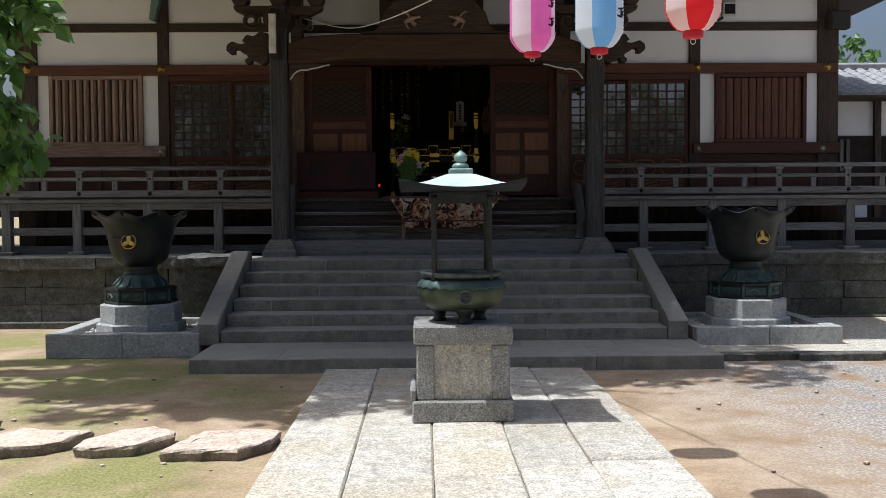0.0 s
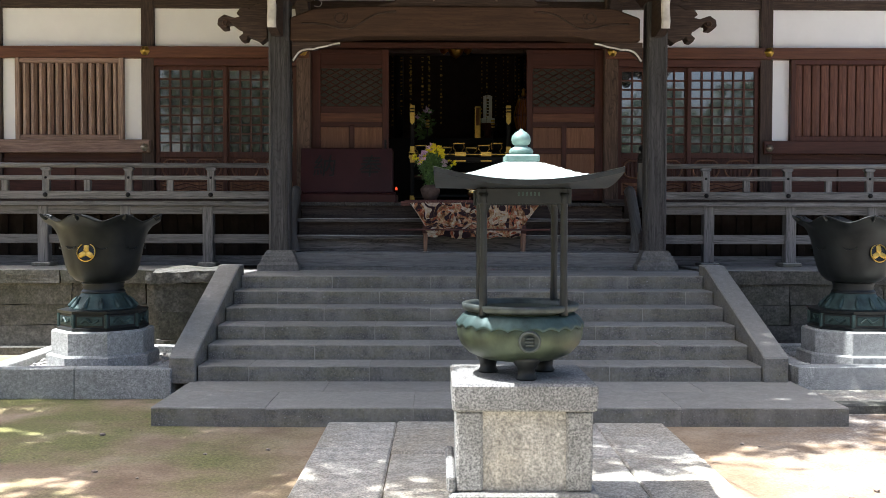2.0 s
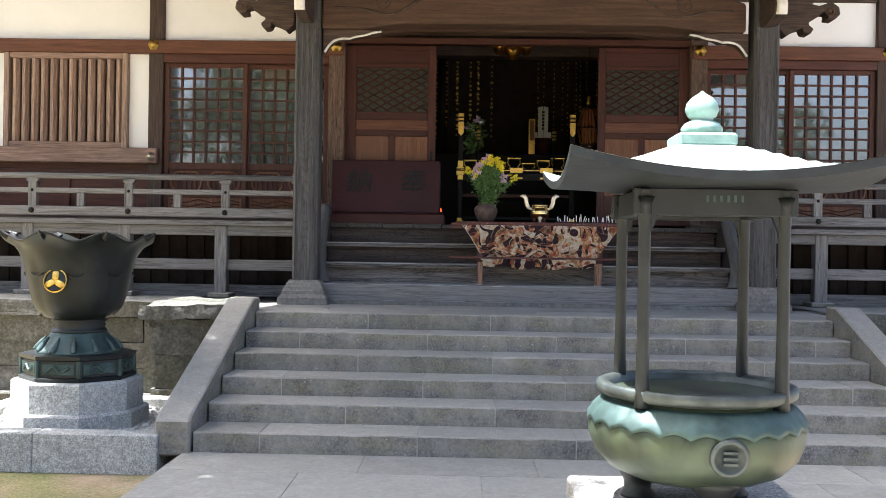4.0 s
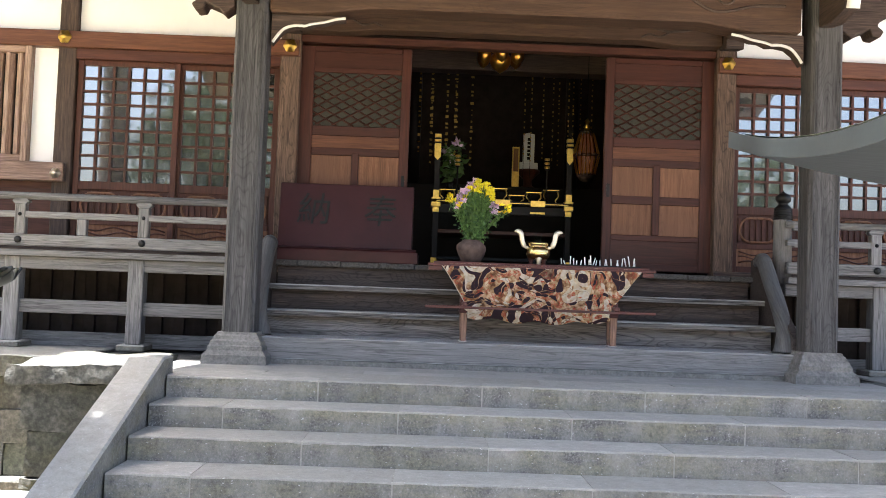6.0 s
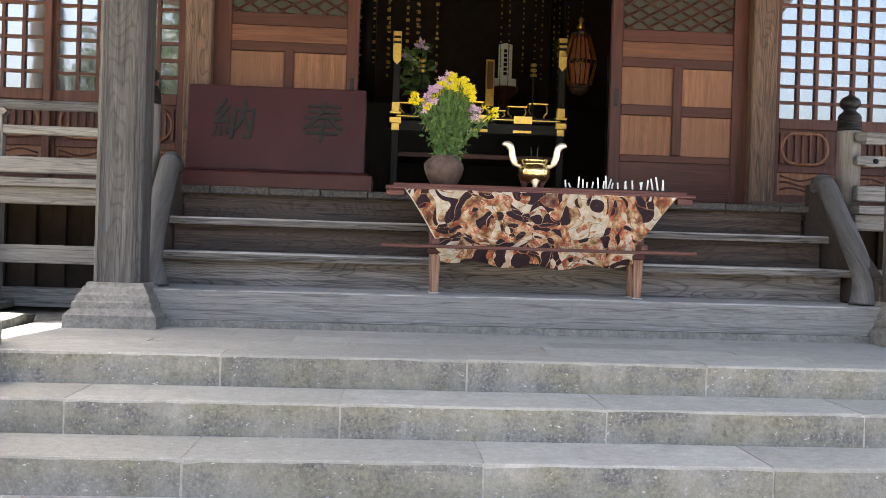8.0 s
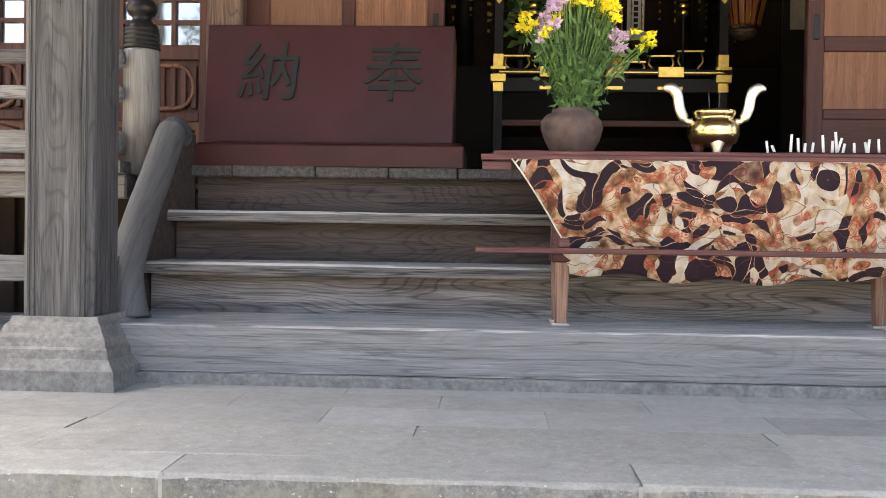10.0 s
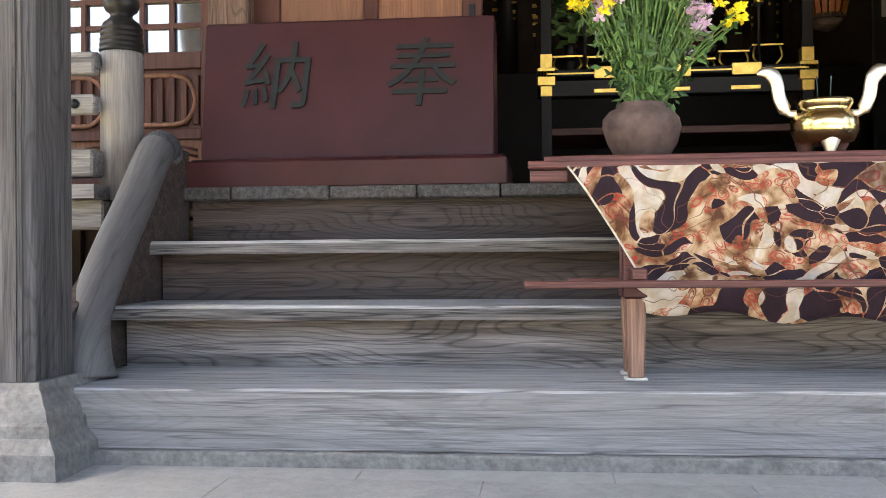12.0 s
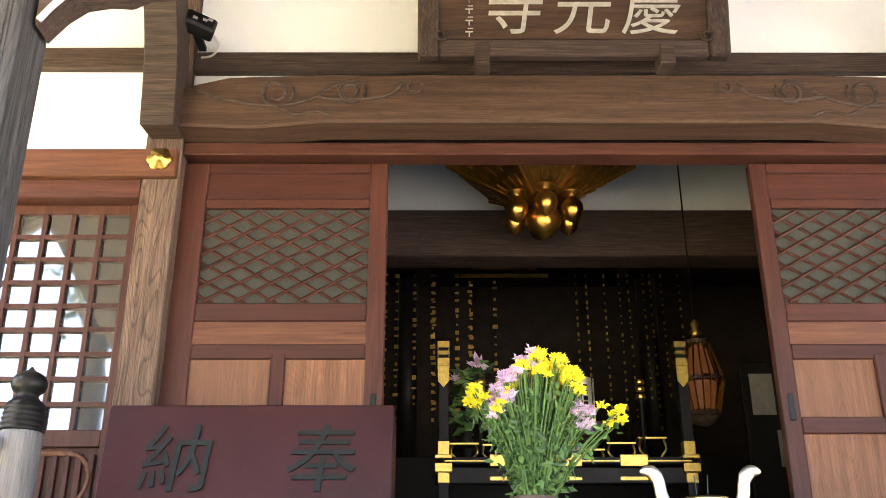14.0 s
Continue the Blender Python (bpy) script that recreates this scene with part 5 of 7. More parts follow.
# ---- great bronze water pots ----
def great_pot(cx, cy, x0, x1, y0, z0):
    kb = base("granite_kerb_box", (cx, cy, z0), "low cut-granite curb filled with pale gravel", "curb", "pot curbs")
    y1, t, zt = y0 + 1.65, 0.17, 0.305
    xm = (x0 + x1) / 2
    for a, c in ((x0, xm), (xm, x1)):
        part("curb_stone", rough_block(a + 0.002, c - 0.002, y0, y0 + t, z0, zt, 0.002, a, 0.008), GRANITE, kb)
        part("curb_stone", rough_block(a + 0.002, c - 0.002, y1 - t, y1, z0, zt, 0.002, a, 0.008), GRANITE, kb)
    part("curb_stone", rough_block(x0, x0 + t, y0 + t + 0.002, y1 - t - 0.002, z0, zt, 0.002, 1, 0.008), GRANITE, kb)
    part("curb_stone", rough_block(x1 - t, x1, y0 + t + 0.002, y1 - t - 0.002, z0, zt, 0.002, 2, 0.008), GRANITE, kb)
    part("gravel_fill", box(x0 + t, x1 - t, y0 + t, y1 - t, z0, 0.24), GRAVEL, kb, "pale gravel")
    for k in range(150):
        gx, gy = rng.uniform(x0 + t, x1 - t), rng.uniform(y0 + t, y1 - t)
        bb = bmesh.new()
        bmesh.ops.create_icosphere(bb, subdivisions=1, radius=rng.uniform(0.012, 0.026), matrix=Matrix.Translation((gx, gy, 0.245)))
        gravel_bits[0] = join(gravel_bits[0], bb)
    pot = base("bronze_water_pot", (cx, cy, 0.24), "large dark bronze lotus pot with gold crest on stone octagon", "pot", "bronze pots")
    oct_t = 0.5
    part("stone_tier", lathe([(0.50, 0.24), (0.50, 0.345), (0.485, 0.36)], (cx, cy, 0), 8, turn=oct_t), GRANITE, pot)
    part("stone_octagon", lathe([(0.455, 0.36), (0.455, 0.56), (0.44, 0.575)], (cx, cy, 0), 8, turn=oct_t), GRANITE, pot)
    part("bronze_plinth", lathe([(0.40, 0.572), (0.41, 0.60), (0.385, 0.61), (0.385, 0.72), (0.40, 0.73), (0.405, 0.755), (0.36, 0.76)], (cx, cy, 0), 8, turn=oct_t), BRONZE, pot)
    for k in range(8):
        a = 2 * math.pi * (k + oct_t + 0.5) / 8
        r = 0.385 * math.cos(math.pi / 8)
        bb = box(-0.115, 0.115, -0.006, 0.006, 0.625, 0.705, 0.004)
        bb = tube(smooth_curve([(-0.08, -0.008, 0.65), (-0.03, -0.01, 0.685), (0.02, -0.01, 0.65), (0.08, -0.008, 0.68)], 4), 0.012, 6, bb)
        bmesh.ops.transform(bb, matrix=Matrix.Translation((cx + r * math.cos(a), cy + r * math.sin(a), 0)) @ Matrix.Rotation(a + math.pi / 2, 4, "Z"), verts=bb.verts[:])
        part("relief_panel", bb, VERDI, pot, "green relief panel")
        a2 = 2 * math.pi * (k + oct_t) / 8
        part("corner_rib", lathe([(0.018, 0.605), (0.018, 0.725)], (cx + 0.385 * math.cos(a2), cy + 0.385 * math.sin(a2), 0), 8), VERDI, pot)
    part("lotus_foot", lathe([(0.278, 0.757), (0.286, 0.768), (0.266, 0.785), (0.24, 0.82), (0.212, 0.865), (0.192, 0.90), (0.185, 0.91)], (cx, cy, 0), 96, lambda a, i: (0.020 * abs(math.sin(6 * a)) * (1 - i / 6), -0.006 * abs(math.cos(6 * a)) if 0 < i < 3 else 0)), VERDI, pot, "green lotus-petal foot", smooth=True)
    for k in range(12):
        a = math.pi * (k + 0.5) / 6
        pts = [(cx + r * math.cos(a), cy + r * math.sin(a), z) for r, z in ((0.300, 0.772), (0.276, 0.80), (0.248, 0.84), (0.222, 0.872))]
        part("petal_rib", tube(smooth_curve(pts, 3), [0.020, 0.022, 0.024, 0.024, 0.022, 0.02, 0.016, 0.012, 0.009, 0.006], 7, flat=0.5), VERDI, pot, smooth=True)
    part("neck", lathe([(0.19, 0.90), (0.20, 0.912), (0.188, 0.925), (0.175, 0.94), (0.188, 0.955), (0.176, 0.97), (0.19, 0.985), (0.185, 1.005)], (cx, cy, 0), 40), BRONZE, pot, smooth=True)
    lob = lambda a: abs(math.cos(4 * a + 0.4))
    wave = lambda a, i: ((0.012 * (lob(a) - 0.6) * min(1, i / 3), 0.0) if i < 7 else (0.018 * math.cos(8 * a + 0.8), 0.030 * math.cos(8 * a + 0.8))) if i < 12 else (0, 0)
    body = [(0.17, 0.995), (0.24, 1.02), (0.297, 1.075), (0.327, 1.15), (0.346, 1.23), (0.364, 1.32), (0.386, 1.41), (0.418, 1.49), (0.46, 1.548), (0.515, 1.58), (0.530, 1.592), (0.520, 1.598), (0.44, 1.55), (0.36, 1.43), (0.29, 1.15), (0.1, 1.08)]
    part("bowl", lathe(body, (cx, cy, 0), 96, wave), BRONZE, pot, "lotus-shaped bowl with wavy rim", smooth=True)
    for k in range(8):
        a = 2 * math.pi * (k - 0.127) / 8
        pts = [(cx + r * math.cos(a), cy + r * math.sin(a), z) for r, z in ((0.50, 1.592), (0.53, 1.606), (0.553, 1.617), (0.566, 1.632))]
        part("rim_tip", tube(smooth_curve(pts, 3), [0.030, 0.028, 0.026, 0.024, 0.021, 0.018, 0.015, 0.012, 0.008, 0.004], 8, flat=0.5), BRONZE, pot, smooth=True)
        a += math.pi / 8
        pts = [(cx + r * math.cos(a + d), cy + r * math.sin(a + d), z) for r, d, z in ((0.374, -0.16, 1.335), (0.374, -0.08, 1.318), (0.374, 0.0, 1.312), (0.374, 0.08, 1.318), (0.374, 0.16, 1.335))]
        part("petal_line", tube(smooth_curve(pts, 3), 0.006, 5), BRONZE, pot, smooth=True)
    # round gold crest on the side that faces the path
    a = math.radians(-93 if cx < 0 else -80)
    ex, ey = cx + 0.374 * math.cos(a), cy + 0.374 * math.sin(a)
    turn = Matrix.Translation((ex, ey, 1.285)) @ Matrix.Rotation(a + math.pi / 2, 4, "Z") @ Matrix.Rotation(radians(80), 4, "X")
    bb = lathe([(0.078, -0.01), (0.082, 0.006), (0.07, 0.012), (0.066, 0.006), (0.004, 0.006)], segs=32)
    bmesh.ops.transform(bb, matrix=turn, verts=bb.verts[:])
    cr = part("crest_disc", bb, BRONZE, pot, "round crest")
    for k in range(3):
        q = math.radians(90 + 120 * k)
        bb = lathe([(0.033, 0.004), (0.032, 0.011), (0.02, 0.015), (0.002, 0.016)], (0.037 * math.cos(q), 0.037 * math.sin(q), 0), 18, lambda w, i: (0.009 * math.cos(2 * (w - q)) if i < 2 else 0, 0))
        bmesh.ops.transform(bb, matrix=turn, verts=bb.verts[:])
        part("crest_leaf", bb, GOLD, cr, "gold crest leaf", smooth=True)
    bb = lathe([(0.074, 0.004), (0.078, 0.014), (0.084, 0.012), (0.084, 0.0)], segs=32)
    bmesh.ops.transform(bb, matrix=turn, verts=bb.verts[:])
    part("crest_ring", bb, GOLD, cr, "gold ring")
    return pot


gravel_bits = [None]
great_pot(-3.385, 9.95, -4.20, -2.55, 9.18, GZ)
great_pot(3.655, 10.02, 2.87, 4.50, 9.30, 0.10)
thing("gravel", gravel_bits[0], GRAVEL, "loose pale gravel round the pots", "gravel", kind="stuff")

# ---- stepping stones ----
def stepping_stone(cx, cy, rx, ry, seed):
    """A broken flat slab: a many-cornered outline, sheer rough sides and a nearly level top."""
    q = random.Random(seed)
    n = 8
    ol = []
    for k in range(n):
        a = 2 * math.pi * (k + q.uniform(-0.28, 0.28)) / n
        r = q.uniform(0.88, 1.1) * (1.1 if k in (1, 3, 5, 7) else 0.96)
        dy = ry * r * math.sin(a)
        ol.append(Vector((cx + rx * r * math.cos(a) + 0.45 * dy, cy + dy)))
    fine = []
    for k in range(n):
        for w in (0, 0.33, 0.66):
            fine.append(ol[k].lerp(ol[(k + 1) % n], w) + Vector((q.gauss(0, 0.008), q.gauss(0, 0.008))))
    bb = bmesh.new()
    rings = []
    for sc, z in ((0.93, GZ - 0.05), (0.98, GZ + 0.03), (1.0, GZ + 0.055), (0.985, GZ + 0.072), (0.95, GZ + 0.080), (0.6, GZ + 0.084)):
        rings.append([bb.verts.new((cx + (p.x - cx) * sc * q.uniform(0.985, 1.015), cy + (p.y - cy) * sc * q.uniform(0.985, 1.015), z + q.gauss(0, 0.003))) for p in fine])
    for lo, hi in zip(rings, rings[1:]):
        for k in range(len(fine)):
            bb.faces.new((lo[k], lo[(k + 1) % len(fine)], hi[(k + 1) % len(fine)], hi[k]))
    bb.faces.new(rings[-1])
    return thing("stepping_stone", bb, REDSTONE, "flat reddish natural stepping stone set in mossy earth", "stepping stone", "stepping stones")


for x, y, rx, ry, sd in ((-1.44, 5.06, 0.34, 0.33, 1), (-2.09, 5.16, 0.25, 0.31, 2), (-2.78, 5.18, 0.36, 0.29, 3), (-3.5, 5.6, 0.32, 0.28, 4), (-4.25, 5.6, 0.35, 0.32, 8)):
    stepping_stone(x, y, rx, ry, sd)
peb = None
for k in range(60):
    bb = bmesh.new()
    px, py = rng.choice((rng.uniform(-4.5, -1.3), rng.uniform(1.6, 6.0))), rng.uniform(3.5, 8.0)
    bmesh.ops.create_icosphere(bb, subdivisions=1, radius=rng.uniform(0.008, 0.025), matrix=Matrix.Translation((px, py, GZ + 0.008)) @ Matrix.Diagonal((1, 0.8, 0.6, 1)))
    peb = join(peb, bb)
thing("pebbles", peb, REDSTONE, "scattered small pebbles on bare earth", "pebbles", kind="stuff")

# ---- offering table and what stands on it ----
tab = base("offering_table", (0.17, 12.62, 1.198), "long dark red trestle table draped with patterned cloth", "table")
part("front_bar", box(-0.71, 1.085, 12.50, 12.53, 1.788, 1.81, 0.004), TRESTLE, tab)
part("tabletop", box(-0.665, 1.04, 12.533, 13.2, 1.798, 1.826, 0.004), TRESTLE, tab)
part("end_tab", box(-0.705, -0.60, 12.515, 12.565, 1.752, 1.786, 0.003), TRESTLE, tab)
part("end_tab", box(0.98, 1.07, 12.515, 12.565, 1.752, 1.786, 0.003), TRESTLE, tab)
part("lower_bar", box(-0.722, 1.065, 12.40, 12.43, 1.459, 1.479, 0.003), TRESTLE, tab)
part("lower_bar", box(-0.60, 0.94, 12.715, 12.745, 1.459, 1.479, 0.003), TRESTLE, tab)
for x in (-0.415, 0.765):
    for y in (12.53, 12.66):
        part("leg", prism([(x - 0.022, 1.204), (x + 0.022, 1.204), (x + 0.03, 1.455), (x - 0.03, 1.455)], "y", y + 0.0, y + 0.045, 0.004), LEGW, tab)
        part("foot_pad", box(x - 0.032, x + 0.03, y - 0.004, y + 0.05, 1.198, 1.206, 0.002), GREYPL, tab, "folded paper under the foot")
        part("upper_leg", prism([(x - 0.032, 1.455), (x + 0.032, 1.455), (x + 0.02, 1.775), (x - 0.03, 1.775)], "y", y + 0.002, y + 0.04, 0.004), TRESTLE, tab)
        part("collar", box(x - 0.036, x + 0.036, y - 0.006, y + 0.05, 1.425, 1.459, 0.006), LACQUER, tab)
    part("leg_tie", box(x - 0.02, x + 0.02, 12.41, 12.73, 1.48, 1.512, 0.004), TRESTLE, tab)
    part("top_bearer", box(x - 0.02, x + 0.02, 12.53, 13.18, 1.763, 1.798, 0.004), TRESTLE, tab)


def drape():
    """Cloth hung over the front of the table, its lower half gathered behind the bar."""
    bb = bmesh.new()
    nx, nz = 90, 26
    g = {}
    for i in range(nx + 1):
        for j in range(nz + 1):
            u, v = i / nx, j / nz
            left = -0.612 + 0.20 * min(1, v * 1.35) ** 0.9
            right = 0.985 - 0.225 * min(1, v * 1.35) ** 0.9
            x = left + (right - left) * u
            sag = 0.03 * math.sin(math.pi * u) + 0.012 * math.sin(23 * u)
            z = 1.804 - v * (0.41 + sag)
            y = 12.493 + 0.012 * math.sin(40 * u + 3 * math.sin(5 * v)) * (0.15 + v) + 0.05 * v * v + 0.02 * math.sin(9 * u) * v
            if j == 0:
                y, z = 12.535, 1.813
            g[i, j] = bb.verts.new((x, y, z))
    for i in range(nx):
        for j in range(nz):
            bb.faces.new((g[i, j], g[i, j + 1], g[i + 1, j + 1], g[i + 1, j]))
    bmesh.ops.solidify(bb, geom=bb.faces[:], thickness=0.003)
    bmesh.ops.recalc_face_normals(bb, faces=bb.faces[:])
    return bb


tcl = thing("table_cloth", drape(), CLOTH, "patterned brown and dark purple brocade cloth hung on the table", "cloth", smooth=True)
HEM = plain("pale_selvedge", (0.36, 0.29, 0.19), (0.62, 0.56, 0.45), 0.85, 0, 40, 0.1)
hem = [(-0.608 + 0.20 * min(1, v * 1.35) ** 0.9, 12.485 + 0.05 * v * v, 1.80 - 0.41 * v) for v in (0.02, 0.15, 0.3, 0.45, 0.6, 0.72)]
part("selvedge", tube(smooth_curve(hem, 4), 0.0032, 6, flat=0.5), HEM, tcl, "pale woven edge of the cloth", smooth=True)
TT = 1.826
VX, VY = -0.36, 12.88
thing("flower_vase", lathe([(0.060, TT), (0.078, TT + 0.015), (0.108, TT + 0.07), (0.122, TT + 0.115), (0.118, TT + 0.145), (0.096, TT + 0.17), (0.074, TT + 0.182), (0.078, TT + 0.192), (0.07, TT + 0.192), (0.062, TT + 0.16), (0.05, TT + 0.1)], (VX, VY, 0), 36, lambda a, i: (0.003 * math.sin(3 * a + i) + 0.0015 * math.sin(7 * a), 0)), CLAY, "squat brown stoneware vase on the offering table", "vase", smooth=True)
bq = base("bouquet", (VX, VY, TT + 0.17), "bunch of yellow and lilac chrysanthemums in the vase", "flowers")
frng = random.Random(11)
heads, lv = [], []
for k in range(190):
    u, w0 = frng.uniform(-1, 1), frng.uniform(-1, 1)
    dx, dy = 0.155 * u + 0.012, 0.11 * w0
    hz = TT + 0.685 - 0.17 * max(0.0, -u) ** 1.5 - 0.05 * max(0.0, u) ** 2 - 0.05 * w0 * w0 + frng.uniform(-0.08, 0.012)
    if k < 7:
        dx, dy, hz = 0.28 + frng.uniform(-0.05, 0.05), frng.uniform(-0.04, 0.04), TT + 0.46 + frng.uniform(-0.035, 0.035)
    elif k < 20:
        dx, dy, hz = 0.17 + frng.uniform(-0.03, 0.03), frng.uniform(-0.08, 0.04), TT + 0.44 + frng.uniform(-0.09, 0.08)
    elif k < 30:
        dx, dy, hz = -0.19 + frng.uniform(-0.025, 0.03), frng.uniform(-0.06, 0.06), TT + 0.535 + frng.uniform(-0.045, 0.035)
    tip = (VX + dx, VY + dy, hz)
    st = (VX + dx * 0.15, VY + dy * 0.15, TT + 0.15)
    midp = (VX + dx * 0.5, VY + dy * 0.5, TT + 0.15 + 0.55 * (hz - TT - 0.15))
    part("stem", tube(smooth_curve([st, midp, tip], 4), 0.0026, 5), STEM, bq, smooth=True)
    heads.append((tip, dx, hz, k))
    for q in range(8):
        w = frng.uniform(0.10, 0.88)
        lv.append((st[0] + (tip[0] - st[0]) * w ** 1.15 + frng.gauss(0, 0.013), st[1] + (tip[1] - st[1]) * w ** 1.15 + frng.gauss(0, 0.013), st[2] + (tip[2] - st[2]) * w))
part("foliage", leaves(lv, 0.036, 0.35), FLEAF, bq, "serrated green leaves")


def blossom(at, r, q):
    """A pompom of petals."""
    cs = [(at[0] + q.gauss(0, r * 0.28), at[1] + q.gauss(0, r * 0.28), at[2] + q.gauss(0, r * 0.2)) for _ in range(34)]
    return leaves(cs, r * 1.15, -0.5)


for tip, dx, hz, k in heads:
    lil = 7 <= k < 20 or (k >= 30 and -0.14 < dx < 0.02 and frng.random() < 0.75)
    part("lilac_blossom" if lil else "yellow_blossom", blossom(tip, frng.uniform(0.013, 0.020), frng), LILAC if lil else YELLOW, bq)

IX, IY = 0.192, 12.88
ib = base("brass_censer", (IX, IY, TT), "polished brass tripod censer with two pale upswept ears", "censer")
part("bowl", lathe([(0.05, TT + 0.052), (0.085, TT + 0.062), (0.10, TT + 0.095), (0.098, TT + 0.13), (0.08, TT + 0.152), (0.074, TT + 0.158), (0.078, TT + 0.166), (0.084, TT + 0.178), (0.084, TT + 0.19), (0.072, TT + 0.19), (0.07, TT + 0.16), (0.03, TT + 0.12)], (IX, IY, 0), 40), BRASS, ib, smooth=True)
for s in (-1, 1):
    pts = smooth_curve([(IX + s * 0.082, IY, TT + 0.15), (IX + s * 0.11, IY, TT + 0.155), (IX + s * 0.133, IY, TT + 0.20), (IX + s * 0.142, IY, TT + 0.25), (IX + s * 0.165, IY, TT + 0.278), (IX + s * 0.20, IY, TT + 0.276)], 5)
    part("ear", tube(pts, [0.012] * 6 + [0.021] * 10 + [0.023] * 5 + [0.02, 0.018, 0.014, 0.009, 0.004], 10, flat=0.5), BRASSPALE, ib, "pale upswept ear", smooth=True)
for k in range(3):
    a = math.radians(-90 + 120 * k)
    part("foot", lathe([(0.012, TT), (0.02, TT + 0.012), (0.016, TT + 0.03), (0.03, TT + 0.06), (0.026, TT + 0.075)], (IX + 0.06 * math.cos(a), IY + 0.06 * math.sin(a), 0), 12), BRASSPALE if k == 0 else TRESTLE, ib, smooth=True)
for s in (-1, 1):
    thing("incense_stick", tube([(IX + s * 0.015, IY, TT + 0.15), (IX + s * 0.022, IY, TT + 0.265)], 0.0018, 5), VERDI, "thin green incense stick standing in the censer", "incense", "incense sticks")

stand = base("candle_rack", (0.67, 12.74, TT), "low dark rack of short white candles on the table", "candle rack")
part("tray", box(0.35, 1.0, 12.66, 12.82, TT, TT + 0.014, 0.003), IRON, stand)
crng = random.Random(5)
for k in range(22):
    x = 0.375 + 0.60 * k / 21 + crng.uniform(-0.008, 0.008)
    y = crng.choice((12.69, 12.74, 12.79))
    hgt = crng.uniform(0.035, 0.085)
    lx = crng.gauss(0, 0.008)
    thing("candle", tube([(x, y, TT + 0.014), (x + lx, y, TT + 0.014 + hgt)], [0.0055, 0.005], 7), WAX, "short white candle, partly burnt, on the rack", "candle", "rack candles", smooth=True)

# ---- dedication board ----
sb = base("offering_box", (-1.43, 13.6, FLOOR), "maroon lacquered offering box with leaning front panel", "offering box")
part("plinth", box(-2.035, -0.80, 13.40, 14.0, FLOOR, FLOOR + 0.105, 0.006), LACQUER, sb)
part("front_panel", prism([(13.66, FLOOR + 0.10), (13.74, 2.53), (13.80, 2.53), (14.0, 2.50), (14.0, FLOOR + 0.10)], "x", -2.075, -0.862, 0.006), LACQUER, sb)
part("plinth_top", prism([(13.42, FLOOR + 0.10), (13.44, FLOOR + 0.115), (13.655, FLOOR + 0.14), (13.655, FLOOR + 0.10)], "x", -2.03, -0.82, 0.003), LACQUER, sb)
tilt = math.degrees(math.atan2(2.53 - FLOOR - 0.10, 0.08))
for ch, x in (("奉", -1.165), ("納", -1.765)):
    lettering(ch, 0.31, pose(x, 13.698, 2.275, tilt), INK, sb, "dark green inlaid character", 0.004, 0.10)

# ---- name plaque ----
pq = base("name_plaque", (0.02, 13.9, 4.37), "brown timber name plaque with white brushed characters", "plaque")
lean = Matrix.Translation((0.02, 13.86, 4.38)) @ Matrix.Rotation(radians(12), 4, "X")


def leaned(bb):
    bmesh.ops.transform(bb, matrix=lean, verts=bb.verts[:])
    return bb


part("board", leaned(box(-0.70, 0.70, -0.02, 0.02, 0.06, 0.62, 0.004)), CARVEW, pq)
for u0, u1 in ((-0.80, -0.69), (0.69, 0.80)):
    part("frame_stile", leaned(box(u0, u1, -0.05, 0.04, -0.02, 0.70, 0.012)), BEAMW["z"], pq)
for z0, z1 in ((-0.02, 0.075), (0.61, 0.70)):
    part("frame_rail", leaned(box(-0.69, 0.69, -0.048, 0.038, z0, z1, 0.012)), BEAMW["x"], pq)
for s in (-1, 1):
    bb = scroll(s * 0.68, 0.09, 0.035, s, -0.055, 1.2, 0.008)
    part("corner_scroll", leaned(bb), BEAMW["x"], pq, smooth=True)
    part("support_peg", box(0.02 + s * 0.47 - 0.04, 0.02 + s * 0.47 + 0.04, 13.80, 13.93, 4.30, 4.43, 0.008), BEAMW["x"], pq)
for ch, x in (("慶", 0.395), ("元", 0.04), ("寺", -0.315)):
    lettering(ch, 0.31, lean @ pose(x, -0.024, 0.225, 90), CHALK, pq, "white brushed character", 0.004, 0.14)
for k in range(6):
    z = 0.12 + 0.062 * k
    for u, w, dz, hh in ((0.0, 0.040, 0.0, 0.007), (0.006, 0.030, 0.018, 0.006), (0.0, 0.007, -0.012, 0.030)):
        part("signature_mark", leaned(box(-0.535 + u - w / 2, -0.535 + u + w / 2, -0.026, -0.019, z + dz - hh / 2, z + dz + hh / 2, 0.002)), CHALK, pq, "small white signature stroke")

fl = base("floodlight", (-1.95, 13.98, 4.56), "small black floodlight fixed beside the plaque", "lamp")
bb = box(-0.085, 0.085, -0.05, 0.03, -0.055, 0.055, 0.01)
bmesh.ops.transform(bb, matrix=pose(-1.93, 13.88, 4.57, -20, 12, 25), verts=bb.verts[:])
part("housing", bb, IRON, fl)
bb = box(-0.07, 0.07, -0.056, -0.048, -0.042, 0.042, 0.003)
bmesh.ops.transform(bb, matrix=pose(-1.93, 13.88, 4.57, -20, 12, 25), verts=bb.verts[:])
part("lens", bb, BLACKL, fl)
# small pale plates stand for reflected glints on the lens
for u, w in ((-0.03, -0.015), (0.02, 0.0), (0.045, 0.02)):
    bb = box(u - 0.012, u + 0.012, -0.060, -0.055, w - 0.010, w + 0.010)
    bmesh.ops.transform(bb, matrix=pose(-1.93, 13.88, 4.57, -20, 12, 25), verts=bb.verts[:])
    part("lens_glint", bb, GREYPL, fl)
